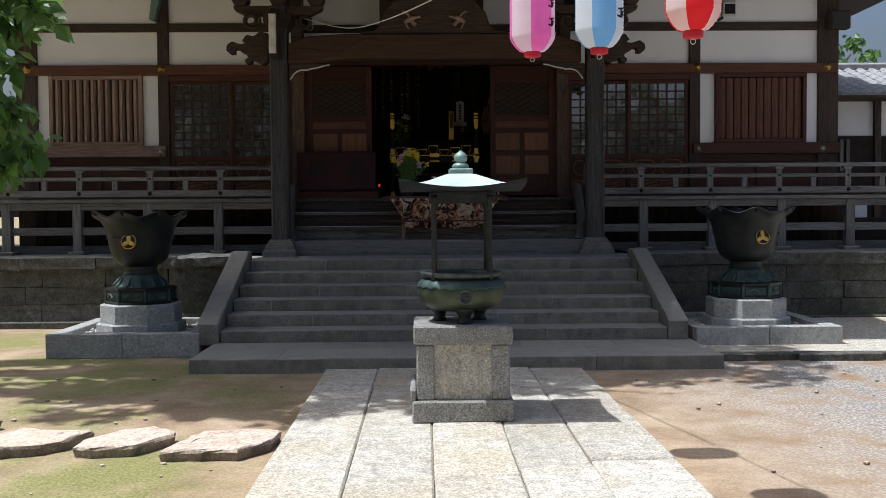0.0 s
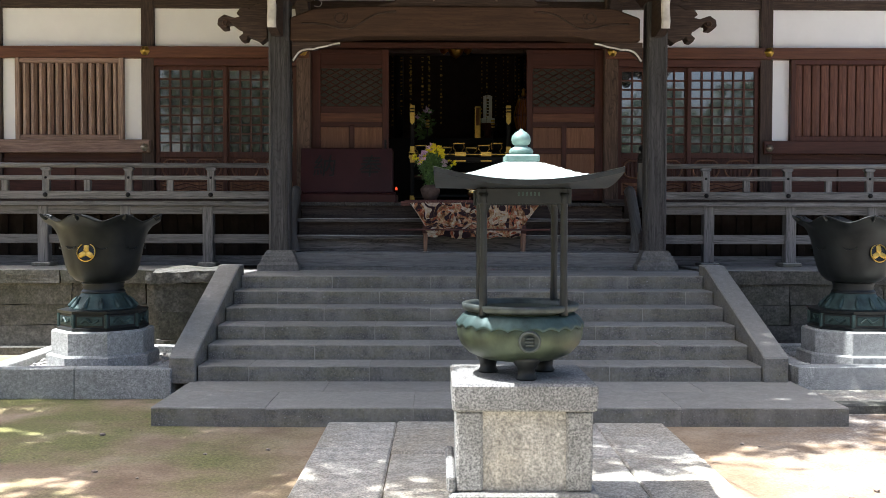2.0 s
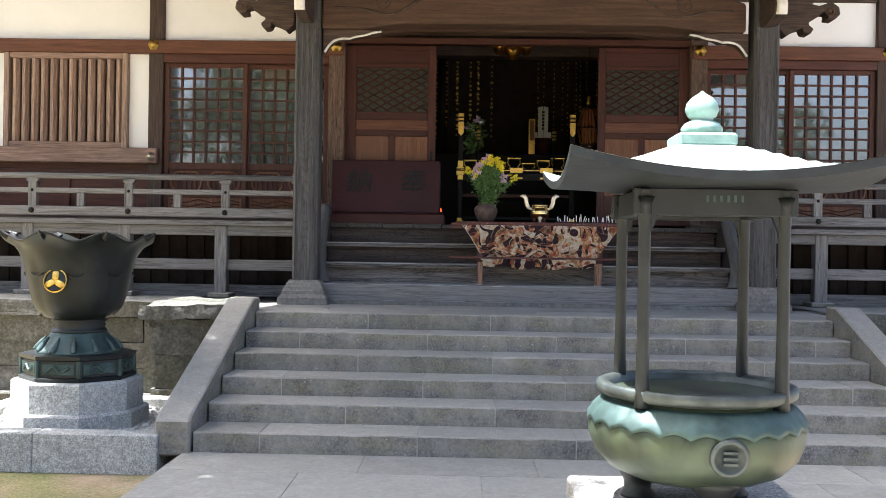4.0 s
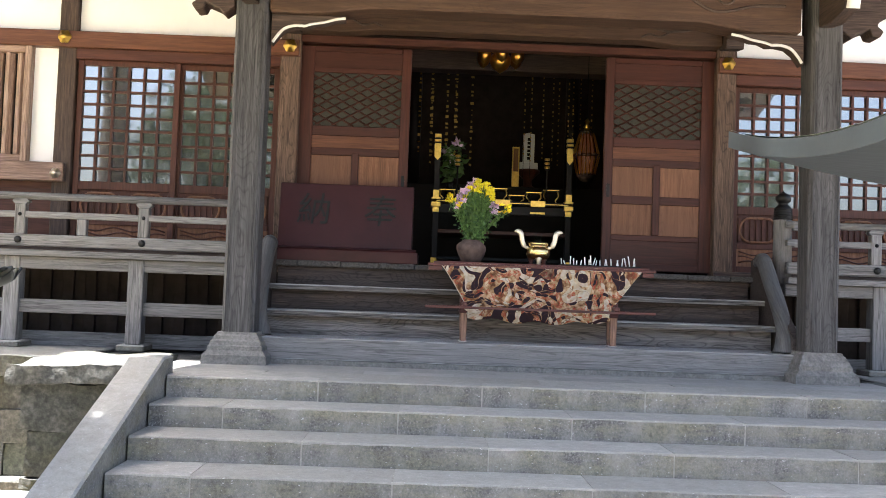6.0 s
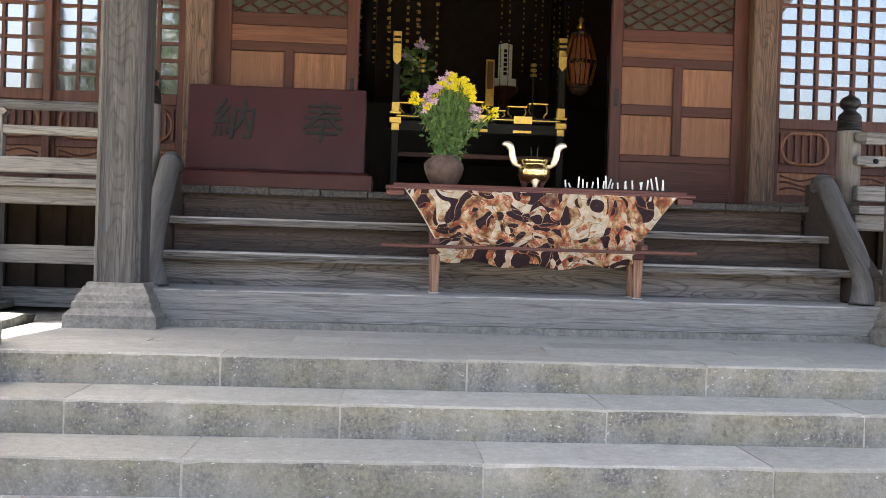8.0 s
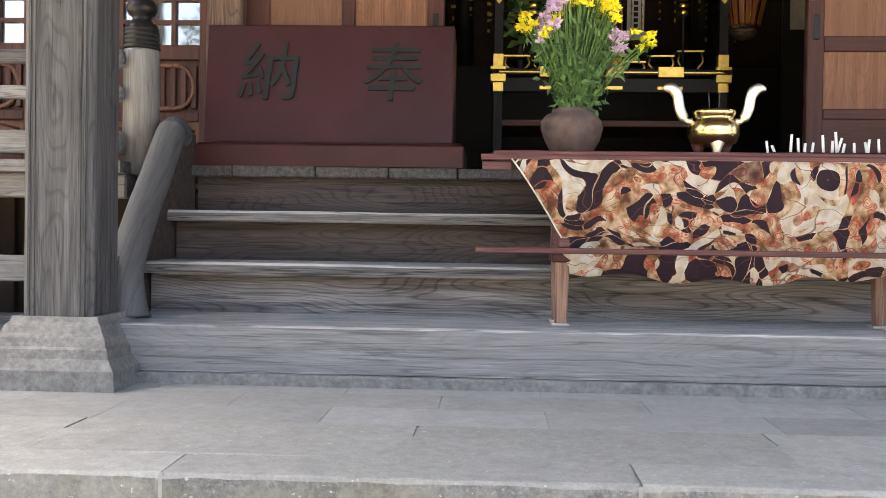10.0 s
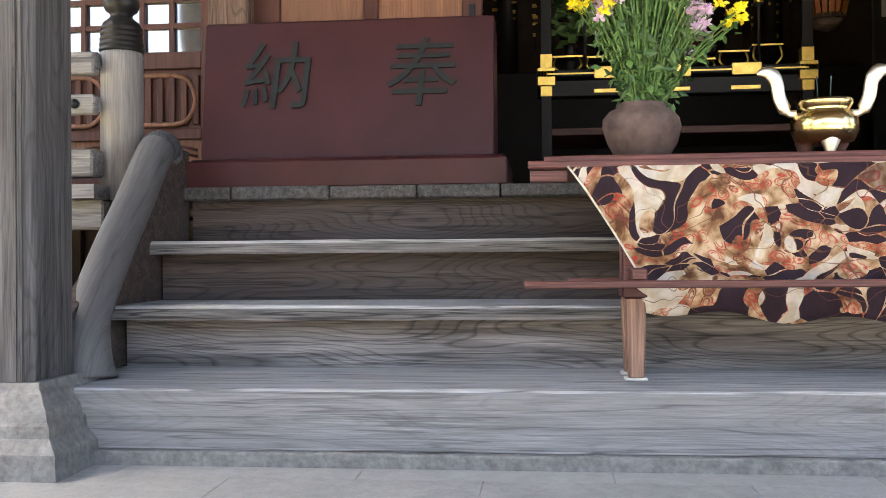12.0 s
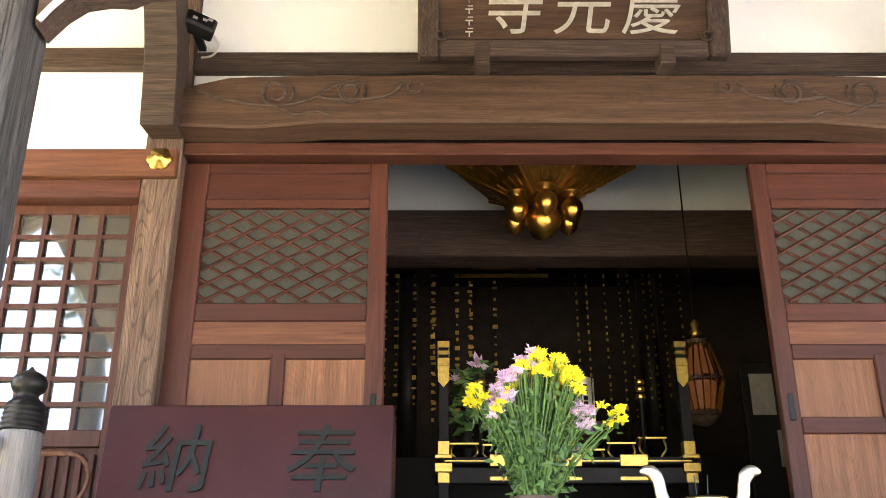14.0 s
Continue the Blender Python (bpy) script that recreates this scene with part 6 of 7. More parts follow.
part("cable", tube(smooth_curve([(-1.86, 13.9, 4.54), (-1.82, 13.92, 4.48), (-1.86, 13.95, 4.44), (-1.93, 14.0, 4.46)], 5), 0.006, 6), WHITE, fl, smooth=True)
part("bracket", box(-1.97, -1.93, 13.88, 14.08, 4.55, 4.58, 0.003), IRON, fl)

wl = base("wall_lamp", (4.65, 13.98, 4.6), "white box-shaped floodlight on a bracket", "lamp")
part("bracket", box(4.55, 4.58, 13.86, 14.08, 4.58, 4.62, 0.003), IRON, wl)
part("housing", prism([(13.74, 4.62), (13.72, 4.80), (13.80, 4.86), (13.88, 4.80), (13.88, 4.62)], "x", 4.54, 4.74, 0.01), WHITE, wl, "white housing")
part("lens", box(4.56, 4.72, 13.715, 13.735, 4.63, 4.78, 0.004), IRON, wl)
ls = base("loudspeaker", (6.42, 13.94, 4.5), "dim square loudspeaker hung under the eave", "loudspeaker")
part("cabinet", box(6.27, 6.57, 13.82, 13.99, 4.42, 4.70, 0.012), BEAMW["x"], ls)
part("grille", box(6.29, 6.55, 13.81, 13.822, 4.44, 4.68, 0.004), NET, ls)
part("bracket", box(6.40, 6.44, 13.99, 14.06, 4.50, 4.62, 0.003), IRON, ls)
# greenish tapered piece stands in for an unidentified hanging fixture
cb = base("green_fixture", (-4.27, 13.98, 4.6), "blue-green tapered fixture on the post", "fitting")
part("cap", prism([(-4.34, 4.60), (-4.26, 4.57), (-4.16, 4.95), (-4.30, 4.95)], "y", 13.86, 14.0, 0.006), KNOBGREEN, cb)

# ---- altar inside ----
al = base("altar_table", (0.07, 15.6, FLOOR), "black lacquered altar table with gilt corner fittings and posts", "altar")
AY = 15.3
for x in (-0.645, 0.782):
    part("post", box(x - 0.03, x + 0.03, AY - 0.03, AY + 0.03, FLOOR, 3.28, 0.003), BLACKL, al)
    for z0, z1, w in ((3.20, 3.225, 0.036), (3.245, 3.285, 0.036), (3.13, 3.18, 0.036), (2.44, 2.50, 0.034), (2.50, 2.60, 0.05), (2.60, 2.68, 0.034), (FLOOR, 1.95, 0.036)):
        part("gilt_band", box(x - w, x + w, AY - w, AY + w, z0, z1, 0.003), GOLD, al, "gilt fitting")
    part("gilt_drop", prism([(x - 0.034, 3.13), (x + 0.034, 3.13), (x + 0.034, 3.04), (x, 3.0), (x - 0.034, 3.04)], "y", AY - 0.036, AY - 0.03), GOLD, al, "gilt fitting")
part("top", box(-0.70, 0.84, AY - 0.05, AY + 0.75, 2.545, 2.585, 0.004), BLACKL, al)
part("apron", box(-0.64, 0.78, AY - 0.02, AY + 0.02, 2.44, 2.53, 0.004), BLACKL, al)
part("gilt_line", box(-0.64, 0.78, AY - 0.055, AY - 0.05, 2.558, 2.566), GOLD, al, "gilt line")
for x in (-0.30, 0.07, 0.45):
    part("gilt_plate", box(x - 0.08, x + 0.08, AY - 0.058, AY - 0.048, 2.53, 2.598, 0.003), GOLD, al, "gilt plate")
    part("gilt_plate", box(x - 0.08, x + 0.08, AY - 0.026, AY - 0.02, 2.455, 2.478, 0.002), GOLD, al, "gilt plate")
part("shelf", box(-0.62, 0.76, AY - 0.02, AY + 0.7, 2.22, 2.26, 0.004), REDW["x"], al)
part("lower_shelf", box(-0.62, 0.76, AY - 0.1, AY + 0.6, 1.93, 1.97, 0.004), BLACKL, al)
arng = random.Random(9)
for k in range(7):
    x = -0.52 + 0.19 * k
    ob = base("altar_stand", (x, AY + 0.3, 2.585), "small black and gilt altar stand", "stand", "altar stands")
    hh = arng.uniform(0.08, 0.16)
    part("top", box(x - 0.085, x + 0.085, AY + 0.2, AY + 0.4, 2.585 + hh, 2.60 + hh, 0.003), BLACKL, ob)
    part("gilt_trim", box(x - 0.087, x + 0.087, AY + 0.196, AY + 0.2, 2.588 + hh, 2.598 + hh), GOLD, ob, "gilt trim")
    for s in (-1, 1):
        part("leg", tube(smooth_curve([(x + s * 0.07, AY + 0.21, 2.585 + hh), (x + s * 0.08, AY + 0.2, 2.585 + hh * 0.6), (x + s * 0.05, AY + 0.21, 2.585 + hh * 0.3), (x + s * 0.075, AY + 0.2, 2.586)], 4), 0.007, 6), GOLD, ob, smooth=True)
TX, TY = 0.615, 18.0
tbw = base("memorial_tablet", (TX, TY, 3.0), "grey memorial tablet on a white base", "tablet")
part("tablet", prism([(TX - 0.078, 3.38), (TX + 0.078, 3.38), (TX + 0.078, 3.78), (TX, 3.80), (TX - 0.078, 3.78)], "y", TY, TY + 0.025, 0.003), PAPERW, tbw)
for k in range(6):
    part("inscription", box(TX - 0.019, TX + 0.019, TY - 0.004, TY, 3.43 + 0.052 * k, 3.467 + 0.052 * k), BLACKL, tbw)
part("base_block", box(TX - 0.125, TX + 0.125, TY - 0.06, TY + 0.09, 3.29, 3.385, 0.006), PAPERW, tbw, "white base")
part("stand", lathe([(0.15, 3.0), (0.125, 3.02), (0.062, 3.08), (0.062, 3.16), (0.16, 3.25), (0.16, 3.29)], (TX, TY + 0.015, 0), 16), REDW["x"], tbw, "red lacquered stand", smooth=True)
pt = base("gilt_framed_board", (0.44, 17.9, 3.0), "narrow orange board in a gilt frame", "tablet")
part("frame", box(0.385, 0.485, 17.9, 17.925, 3.0, 3.585, 0.006), GOLD, pt)
part("board", box(0.402, 0.468, 17.892, 17.9, 3.25, 3.56), TANW, pt)
af = base("altar_flowers", (-0.50, AY + 0.35, 2.585), "white lotus and green leaves in a dark altar vase", "flowers")
part("vase", lathe([(0.05, 2.585), (0.03, 2.62), (0.055, 2.70), (0.03, 2.78), (0.045, 2.80)], (-0.50, AY + 0.35, 0), 14), BLACKL, af, smooth=True)
lrng = random.Random(21)
part("foliage", leaves([(-0.50 + lrng.gauss(0.02, 0.06), AY + 0.35 + lrng.gauss(0, 0.05), lrng.uniform(2.85, 3.22)) for _ in range(90)], 0.12, -0.2), FLEAF, af)
for u, z in ((-0.05, 3.14), (0.07, 3.24), (0.02, 3.05)):
    part("lotus", leaves([(-0.50 + u + lrng.gauss(0, 0.012), AY + 0.33, z + lrng.gauss(0, 0.012)) for _ in range(22)], 0.07, -0.7), LILAC, af)
for x, z0, z1 in ((1.42, 2.95, 3.22), (1.56, 2.62, 2.85)):
    thing("paper_notice", box(x - 0.075, x + 0.075, 15.78, 15.785, z0, z1), NOTICE, "pale paper notice pinned to a dark board", "notice", "paper notices")
thing("notice_stand", box(1.3, 1.68, 15.785, 15.83, FLOOR, 3.30, 0.01), BLACKL, "dark upright board carrying paper notices inside the hall", "board")
for x in (-0.42, 0.56):
    cs = base("candle_stand", (x, AY + 0.15, 2.585), "slim black candle stand with gilt bands", "candle stand", "altar candle stands")
    part("stem", lathe([(0.04, 2.585), (0.03, 2.61), (0.009, 2.64), (0.009, 2.95), (0.03, 2.97)], (x, AY + 0.15, 0), 12), BLACKL, cs, smooth=True)
    for z in (2.975, 3.02, 3.065):
        part("gilt_band", lathe([(0.027, z), (0.03, z + 0.012), (0.027, z + 0.024)], (x, AY + 0.15, 0), 12), GOLD, cs)
# deeper altar in the dark: gilt cabinet and hanging ornaments
sh = base("altar_cabinet", (0.1, 17.6, FLOOR), "dark inner altar with gilt ornament strips", "altar")
part("body", box(-1.6, 1.8, 17.5, 18.6, FLOOR, 3.0, 0.01), BLACKL, sh)
part("gilt_crossbar", box(-0.5, 0.25, 17.28, 17.31, 4.47, 4.50, 0.004), GOLD, sh, "gilt crossbar")
part("gilt_crossbar", box(-0.4, 0.15, 17.28, 17.31, 4.54, 4.56, 0.004), GOLD, sh, "gilt crossbar")
for s in (-1, 1):
    part("column", lathe([(0.09, 3.0), (0.09, 4.6)], (0.1 + s * 1.05, 17.7, 0), 16), BLACKL, sh, smooth=True)
for k in range(25):
    x = -1.2 + 0.105 * k + arng.uniform(-0.06, 0.06)
    if abs(x - 0.1) > 0.3:
        ob = base("hanging_ornament", (x, 17.3, 4.6), "thin hanging gilt ornament of small beads", "ornament", "hanging ornaments")
        z = 4.5
        while z > 3.1 + 0.3 * abs(math.sin(k * 1.7)):
            wb = arng.uniform(0.008, 0.022) if x < 0 else 0.008
            part("bead", box(x - wb, x + wb, 17.295, 17.305, z - arng.uniform(0.012, 0.035), z, 0.002), DULLGILT, ob)
            z -= arng.uniform(0.05, 0.10)
        part("cord", tube([(x, 17.31, 5.2), (x, 17.31, 3.1)], 0.003, 4), BLACKL, ob)

# gilt canopy lamp
LX, LY = -0.0, 15.35
ch = base("hanging_canopy", (LX, LY, 5.2), "gilt hanging canopy with lotus bulbs and openwork panels", "canopy")
bulb = [(0.004, 3.985), (0.03, 4.0), (0.085, 4.04), (0.115, 4.10), (0.115, 4.15), (0.09, 4.19), (0.055, 4.215), (0.06, 4.24), (0.10, 4.26), (0.11, 4.28)]
part("centre_bulb", lathe(bulb, (LX, LY, 0), 28), CANOPYGILT, ch, smooth=True)
for k in range(6):
    a = 2 * math.pi * (k + 0.5) / 6
    part("side_bulb", lathe([(r * 0.62, 4.06 + (z - 3.985) * 0.72) for r, z in bulb], (LX + 0.205 * math.cos(a), LY + 0.205 * math.sin(a), 0), 18), CANOPYGILT, ch, smooth=True)
rim = lathe([(0.16, 4.26), (0.62, 4.52), (0.63, 4.60), (0.55, 4.62), (0.16, 4.34)], (LX, LY, 0), 6, turn=0.0)
part("hexagon_shade", rim, DULLGILT, ch, "dark openwork hexagonal shade")
for k in range(6):
    a = 2 * math.pi * k / 6
    part("rib", tube([(LX + 0.15 * math.cos(a), LY + 0.15 * math.sin(a), 4.255), (LX + 0.625 * math.cos(a), LY + 0.625 * math.sin(a), 4.515)], 0.013, 6), CANOPYGILT, ch, "gilt rib")
    for q in range(9):
        u = (q + 1) / 10
        a2 = 2 * math.pi * (k + u) / 6
        a3 = 2 * math.pi * (k + 1) / 6
        p = Vector((math.cos(a), math.sin(a), 0)).lerp(Vector((math.cos(a3), math.sin(a3), 0)), u)
        for r0, r1 in ((0.24, 0.33), (0.38, 0.46), (0.51, 0.58)):
            z0, z1 = 4.26 + (r0 - 0.16) / 0.46 * 0.26 - 0.008, 4.26 + (r1 - 0.16) / 0.46 * 0.26 - 0.008
            if q % 2:
                part("openwork", tube([(LX + p.x * r0, LY + p.y * r0, z0), (LX + p.x * r1, LY + p.y * r1, z1)], 0.007, 4), CANOPYGILT, ch)
part("chain", tube([(LX, LY, 4.6), (LX, LY, 5.2)], 0.012, 6), CANOPYGILT, ch)


# lit hanging lantern deep inside
def glow_material(name, col, power):
    m, t, b = material(name)
    b.inputs["Base Color"].default_value = (0.04 * col[0], 0.04 * col[1], 0.04 * col[2], 1)
    b.inputs["Emission Color"].default_value = (*col, 1)
    b.inputs["Emission Strength"].default_value = power
    return m


HL = base("hanging_lantern", (1.02, 15.9, 5.2), "openwork metal hanging lantern with a faint red glow", "lantern")
for r, z in ((0.105, 2.98), (0.155, 3.2), (0.085, 3.46)):
    part("ring", lathe([(r - 0.012, z - 0.012), (r + 0.006, z - 0.014), (r + 0.006, z + 0.014), (r - 0.012, z + 0.012)], (1.06, 15.9, 0), 12), BEAMW["x"], HL)
part("glow", lathe([(0.03, 2.96), (0.075, 3.0), (0.105, 3.2), (0.06, 3.42), (0.02, 3.46)], (1.06, 15.9, 0), 12), glow_material("lamp_glow_red", (1.0, 0.30, 0.09), 0.005), HL, "faint red light", smooth=True)
part("drip_pan", lathe([(0.02, 2.90), (0.07, 2.92), (0.10, 2.965)], (1.06, 15.9, 0), 12), BEAMW["x"], HL, smooth=True)
for k in range(18):
    a = 2 * math.pi * k / 18
    part("rib", tube([(1.06 + 0.105 * math.cos(a), 15.9 + 0.105 * math.sin(a), 2.98), (1.06 + 0.155 * math.cos(a), 15.9 + 0.155 * math.sin(a), 3.2), (1.06 + 0.085 * math.cos(a), 15.9 + 0.085 * math.sin(a), 3.46)], 0.006, 5), GOLD, HL)
part("finial", lathe([(0.03, 3.5), (0.045, 3.53), (0.02, 3.57), (0.03, 3.6), (0.008, 3.63)], (1.06, 15.9, 0), 12), GOLD, HL, smooth=True)
part("chain", tube([(1.06, 15.9, 3.6), (1.06, 15.9, 5.2)], 0.006, 5), BLACKL, HL)
thing("votive_light", lathe([(0.018, 2.06), (0.02, 2.08), (0.012, 2.11)], (-0.92, 16.2, 0), 10), glow_material("votive_red", (1.0, 0.10, 0.03), 0.35), "tiny red votive light in the dark hall", "lamp")
vs = base("votive_stand", (-0.92, 16.2, FLOOR), "dark slim stand carrying the votive light", "stand")
part("post", lathe([(0.05, FLOOR), (0.015, FLOOR + 0.03), (0.012, 2.03), (0.03, 2.06)], (-0.92, 16.2, 0), 10), BLACKL, vs)


# ---- paper lanterns on their line ----
def paper(name, a, c):
    m, t, b = material(name)
    r = ramp(t, tex(t, 8, 4), [(0.3, a), (0.7, c)])
    t.links.new(r, b.inputs["Base Color"])
    b.inputs["Roughness"].default_value = 0.7
    tr = t.nodes.new("ShaderNodeBsdfTranslucent")
    t.links.new(r, tr.inputs[0])
    mx = t.nodes.new("ShaderNodeMixShader")
    mx.inputs[0].default_value = 0.6
    t.links.new(b.outputs[0], mx.inputs[1])
    t.links.new(tr.outputs[0], mx.inputs[2])
    t.links.new(mx.outputs[0], t.nodes["Material Output"].inputs[0])
    return m


WPAPER = paper("white_lantern_paper", (0.88, 0.865, 0.85), (0.92, 0.91, 0.90))
REDCAP = plain("red_lantern_cap", (0.42, 0.015, 0.03), (0.55, 0.03, 0.05), 0.45, 0, 10, 0.05)


def paper_lantern(x, y, z, r, hgt, tint, word, turn):
    ob = base("paper_lantern", (x, y, z + hgt), "%s and white striped paper lantern hanging from a line" % word, "lantern", "paper lanterns")
    segs, rows = 48, 64
    gores = [bmesh.new() for _ in range(6)]
    ring = []
    for j in range(rows + 1):
        v = j / rows
        rr = r * (0.36 + 0.64 * min(1.0, math.sin(math.pi * min(max(v, 0.0), 1.0)) * 2.3) ** 0.5)
        rr += 0.0013 * (1 if j % 2 else -1)
        ring.append((rr, z + 0.03 + (hgt - 0.06) * v))
    for k in range(segs):
        tgt = gores[k * 6 // segs]
        a0, a1 = 2 * math.pi * k / segs + turn, 2 * math.pi * (k + 1) / segs + turn
        vs2 = [[tgt.verts.new((x + q * math.cos(a), y + q * math.sin(a), zz)) for a in (a0, a1)] for q, zz in ring]
        for lo, hi in zip(vs2, vs2[1:]):
            tgt.faces.new((lo[0], lo[1], hi[1], hi[0]))
    for g2 in gores:
        bmesh.ops.remove_doubles(g2, verts=g2.verts[:], dist=1e-5)
    for n, g2 in enumerate(gores):
        part("white_gore" if n % 2 else "coloured_gore", g2, WPAPER if n % 2 else tint, ob, "white paper" if n % 2 else word + " paper", smooth=True)
    part("bottom_cap", lathe([(r * 0.30, z), (r * 0.37, z + 0.005), (r * 0.38, z + 0.035), (r * 0.33, z + 0.04)], (x, y, 0), 24), REDCAP, ob, "red cap", smooth=True)
    part("top_cap", lathe([(r * 0.33, z + hgt - 0.04), (r * 0.38, z + hgt - 0.035), (r * 0.37, z + hgt - 0.005), (r * 0.30, z + hgt)], (x, y, 0), 24), REDCAP, ob, "red cap", smooth=True)
    rg = [(x + 0.012 * math.cos(q), y, z - 0.014 + 0.012 * math.sin(q)) for q in [2 * math.pi * n / 12 for n in range(13)]]
    part("pull_ring", tube(rg, 0.002, 5), WHITE, ob)
    part("hanger", tube([(x, y, z + hgt), (x, y, z + hgt + 0.12)], 0.003, 5), IRON, ob)
    # brushed marks on the white gore
    for n in range(3):
        zz = z + hgt * (0.30 + 0.17 * n)
        for q, (du, dz, w2, h2) in enumerate(((0.0, 0.02, 0.045, 0.009), (0.004, 0.0, 0.009, 0.05), (-0.012, -0.02, 0.032, 0.009), (0.016, -0.004, 0.008, 0.03))):
            a = math.radians(-90 + 48) + du / r
            bb = box(-w2 / 2, w2 / 2, -0.002, 0.002, -h2 / 2, h2 / 2)
            bmesh.ops.transform(bb, matrix=Matrix.Translation((x + (r + 0.004) * math.cos(a), y + (r + 0.004) * math.sin(a), zz + dz)) @ Matrix.Rotation(a + math.pi / 2, 4, "Z") @ Matrix.Rotation(radians(8 * (q - 1)), 4, "Y"), verts=bb.verts[:])
            part("brush_stroke", bb, BLACKL, ob, "black brushed stroke")
    return ob


paper_lantern(0.556, 4.75, 2.535, 0.138, 0.66, paper("pink_lantern_paper", (0.92, 0.20, 0.62), (0.95, 0.30, 0.70)), "pink", 0.35)
paper_lantern(0.802, 3.84, 2.405, 0.124, 0.66, paper("blue_lantern_paper", (0.24, 0.54, 0.88), (0.32, 0.62, 0.92)), "blue", 0.05)
paper_lantern(1.088, 3.11, 2.355, 0.121, 0.66, paper("red_lantern_paper", (0.82, 0.02, 0.03), (0.90, 0.04, 0.05)), "red", 0.0)
thing("lantern_line", tube(smooth_curve([(-1.75, 12.2, 4.27), (-0.9, 10.0, 3.72), (0.0, 7.0, 3.40), (0.556, 4.75, 3.315), (0.802, 3.84, 3.185), (1.088, 3.11, 3.135), (2.2, 0.8, 3.4), (3.5, -1.5, 4.0)], 8), 0.006, 6), WHITE, "pale rope carrying the paper lanterns", "rope", smooth=True)
lp = base("line_post", (3.5, -1.5, GZ), "plain timber post that carries the lantern rope", "post")
part("pole", lathe([(0.06, GZ - 0.2), (0.05, 4.1)], (3.5, -1.5, 0), 12), GREYW["z"], lp, smooth=True)

# ---- neighbouring outbuilding ----
ob = base("outbuilding", (11.5, 21, GZ), "white plastered outbuilding with grey tiled roof and timber base", "house")
part("wall", box(8.6, 15.0, 20.2, 25, 3.24, 4.0), PLASTER, ob)
part("timber_base", box(8.6, 15.0, 20.15, 25, GZ, 3.22), DARKW, ob)
part("corner_post", box(9.93, 10.07, 20.1, 20.25, GZ, 4.0), BEAMW["z"], ob)
for k in range(5):
    part("window_bar", box(8.72 + 0.14 * k, 8.80 + 0.14 * k, 20.08, 20.14, 2.45, 3.15, 0.004), GREYW["z"], ob)
part("eave_board", box(8.3, 15.3, 19.62, 20.3, 4.0, 4.08), BEAMW["x"], ob)
rt = None
for r in range(9):
    y, z = 19.6 + 0.30 * r, 4.10 + 0.105 * r
    for k in range(24):
        x = 8.35 + 0.29 * k + (0.0 if r % 2 else 0.0)
        ol = [(x, z), (x + 0.06, z + 0.045), (x + 0.13, z + 0.055), (x + 0.20, z + 0.02), (x + 0.285, z - 0.005), (x + 0.285, z - 0.03), (x, z - 0.03)]
        bb = prism(ol, "y", y, y + 0.34)
        for v in bb.verts:
            v.co.z += (v.co.y - y) * 0.32
        rt = join(rt, bb)
part("roof", rt, TILE, ob, "grey pantiles")
part("ridge", box(8.5, 15.2, 22.1, 22.5, 4.95, 5.16, 0.05), TILE, ob, "layered ridge tiles")
for k, (x, w) in enumerate(((6.85, 0.30), (7.4, 0.28))):
    thing("white_board", box(x, x + w, 15.6, 15.63, 1.45, 1.78, 0.004), PAPERW, "small white board leaning behind the veranda", "board", "white boards")
thing("board_shelf", box(6.6, 8.0, 15.5, 15.8, TOP - 0.02, 1.45, 0.01), DARKW, "dark timber shelf behind the veranda", "shelf")


# ---- trees ----
def tree(name, x, y, trunk_h, blobs, leaf, mat, count, label, seed, r0=0.2, category="tree", bark=None):
    """A tapered trunk with limbs to each clump and a crown of separate leaves."""
    q = np.random.RandomState(seed)
    ob = base(name, (x, y, GZ), label, category)
    part("trunk", tube(smooth_curve([(x, y, GZ - 0.1), (x + 0.05, y, trunk_h * 0.5), (x - 0.04, y + 0.05, trunk_h)], 6), [r0 * (1 - 0.045 * k) for k in range(13)], 10), bark or BARK, ob, smooth=True)
    pts = []
    for bx, by, bz, rx, ry, rz in blobs:
        part("limb", tube(smooth_curve([(x, y, trunk_h * 0.85), ((x + bx) / 2, (y + by) / 2, (trunk_h + bz) / 2), (bx, by, bz)], 5), [r0 * 0.5 * (1 - 0.08 * k) for k in range(11)], 7), BARK, ob, smooth=True)
        n = int(count * rx * ry * rz)
        # leaves gather in sprays
        sprays = q.normal(size=(max(6, n // 26), 3))
        sprays /= np.linalg.norm(sprays, axis=1, keepdims=True)
        sprays *= q.uniform(0.25, 1.0, (len(sprays), 1)) ** 0.5
        pick = sprays[q.randint(0, len(sprays), n)] + q.normal(size=(n, 3)) * 0.11
        pts.append(pick * (rx, ry, rz) + (bx, by, bz))
    part("crown", leaves(np.concatenate(pts), leaf), mat, ob, "uneven leafy crown")
    return ob


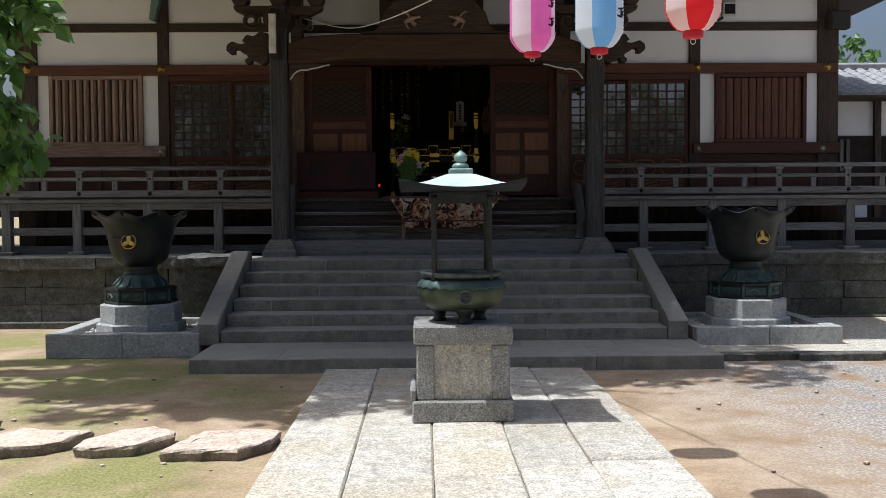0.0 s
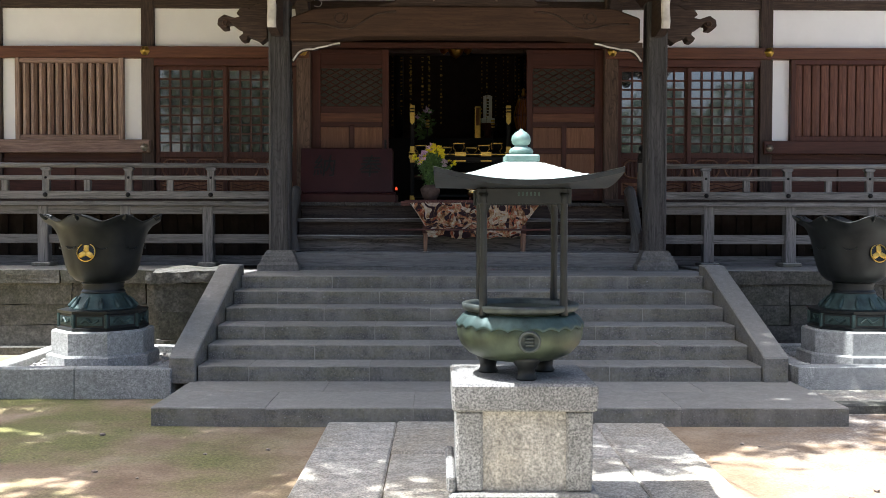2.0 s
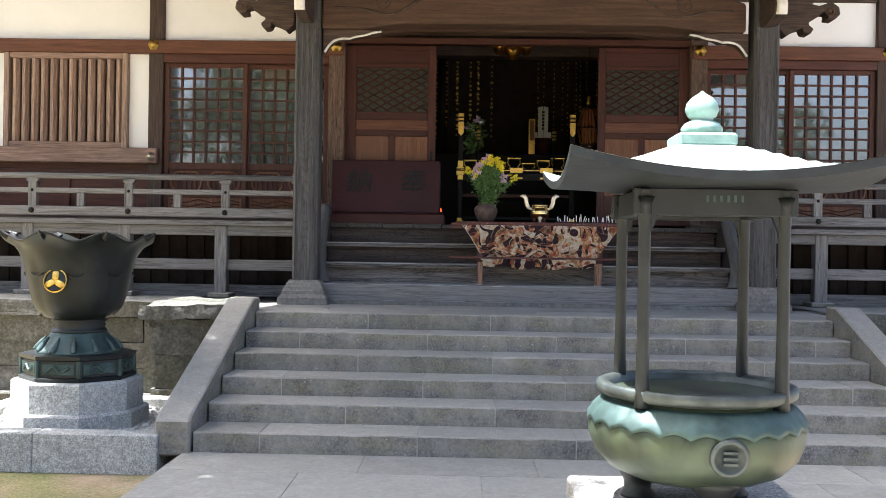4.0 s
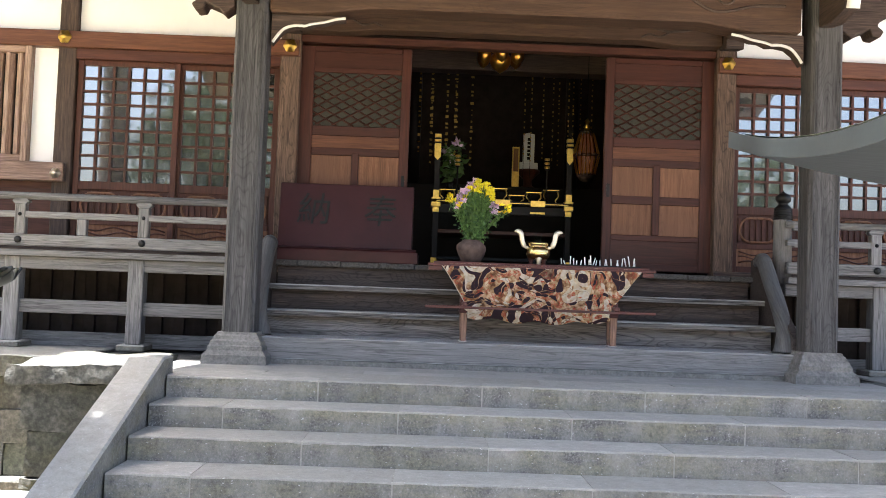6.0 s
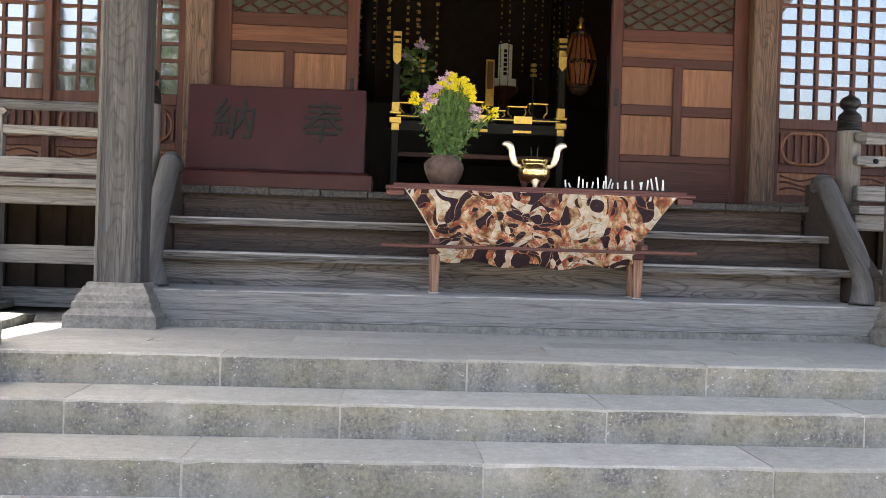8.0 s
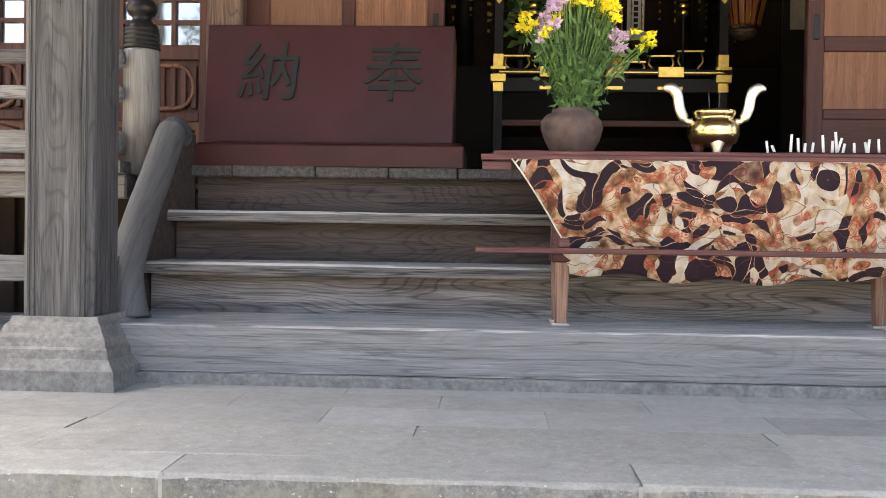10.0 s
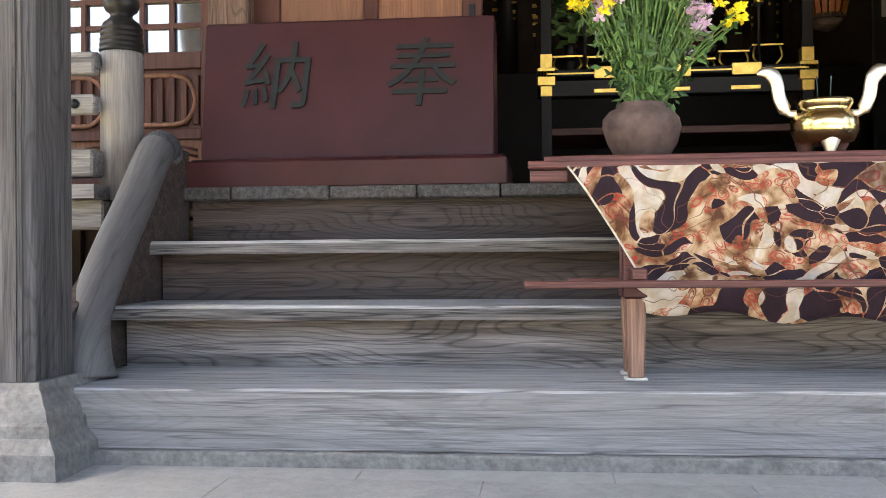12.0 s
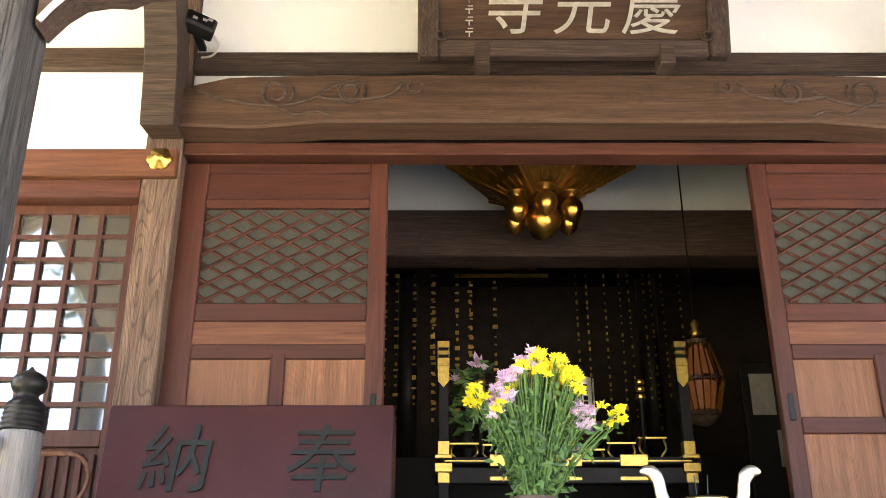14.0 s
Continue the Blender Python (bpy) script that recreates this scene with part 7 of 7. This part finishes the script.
tree("broadleaf_tree", -3.3, 2.0, 2.0, [(-1.64, 2.07, 2.28, 0.276, 0.204, 0.30), (-1.68, 2.07, 1.88, 0.276, 0.192, 0.204), (-2.63, 2.04, 2.25, 0.42, 0.24, 0.24)], 0.085, LEAF, 39000, "green broadleaf tree with drooping branches beside the path", 3, 0.13)
tree("shade_tree", -8.6, 8.0, 5.0, [(-7.2, 7.2, 7.4, 0.7, 0.5, 0.4), (-4.9, 7.95, 7.6, 1.9, 1.7, 0.9), (-2.9, 7.9, 8.2, 1.7, 1.6, 0.9), (-1.7, 8.4, 8.6, 1.3, 1.4, 0.7), (-4.0, 10.0, 8.0, 2.0, 1.15, 0.9), (-2.3, 10.0, 8.6, 1.7, 1.5, 0.8), (-0.5, 8.2, 8.9, 1.0, 1.2, 0.6), (-5.2, 6.3, 7.6, 1.0, 0.7, 0.5), (-4.3, 6.3, 8.0, 1.5, 0.7, 0.5), (-0.7, 10.2, 8.9, 1.0, 1.2, 0.6)], 0.24, LEAF, 2100, "tall spreading tree that shades the forecourt", 5, 0.35)
tree("conifer_tree", 10.6, 27.0, 3.5, [(10.9, 26, 5.6, 1.1, 0.8, 0.6), (12.0, 26, 6.0, 0.7, 0.8, 0.9), (10.2, 26, 5.5, 0.7, 0.7, 0.5)], 0.24, LEAF, 420, "dark evergreen tree behind the outbuilding", 6, 0.25)
for k, (x, y, s) in enumerate(((-9.6, -21, 1.75), (-3.6, -25, 1.3), (10.4, -24, 1.12), (14.2, -24, 1.2), (17.5, -16, 0.8), (-19, 2, 1.5), (6.0, -26, 0.9), (24, 4, 0.9))):
    tree("courtyard_tree", x, y, 3.0 * s, [(x, y, 5.0 * s, 2.3 * s, 2.3 * s, 1.7 * s), (x + 1.2 * s, y + 0.5, 6.6 * s, 1.6 * s, 1.6 * s, 1.4 * s), (x - 1.3 * s, y - 0.4, 4.2 * s, 1.7 * s, 1.7 * s, 1.2 * s), (x + 0.2 * s, y + 0.3, 2.0 * s, 2.1 * s, 2.0 * s, 1.6 * s)], 0.34, PINE, 130, "tall dark evergreen at the edge of the temple yard", 20 + k, 0.3)
# unseen tree with near-black trunk, added for a dark band in window reflections
tree("tall_tree", -15.0, -20.0, 15.0, [(-15.0, -20.0, 16.5, 2.2, 2.2, 1.8), (-16.6, -20.4, 14.6, 1.1, 1.2, 0.8)], 0.34, PINE, 130, "unseen bare-trunked tree added for the window's dark reflection", 41, 0.95, bark=DARKW)
tree("side_tree", -9.7, 18.0, 2.6, [(-9.4, 18.0, 3.3, 1.2, 1.0, 1.3), (-9.8, 18.0, 5.2, 1.3, 1.0, 1.2), (-9.5, 18.0, 1.6, 1.1, 1.0, 1.0)], 0.25, LEAF, 240, "leafy tree growing beside the temple hall", 52, 0.15)
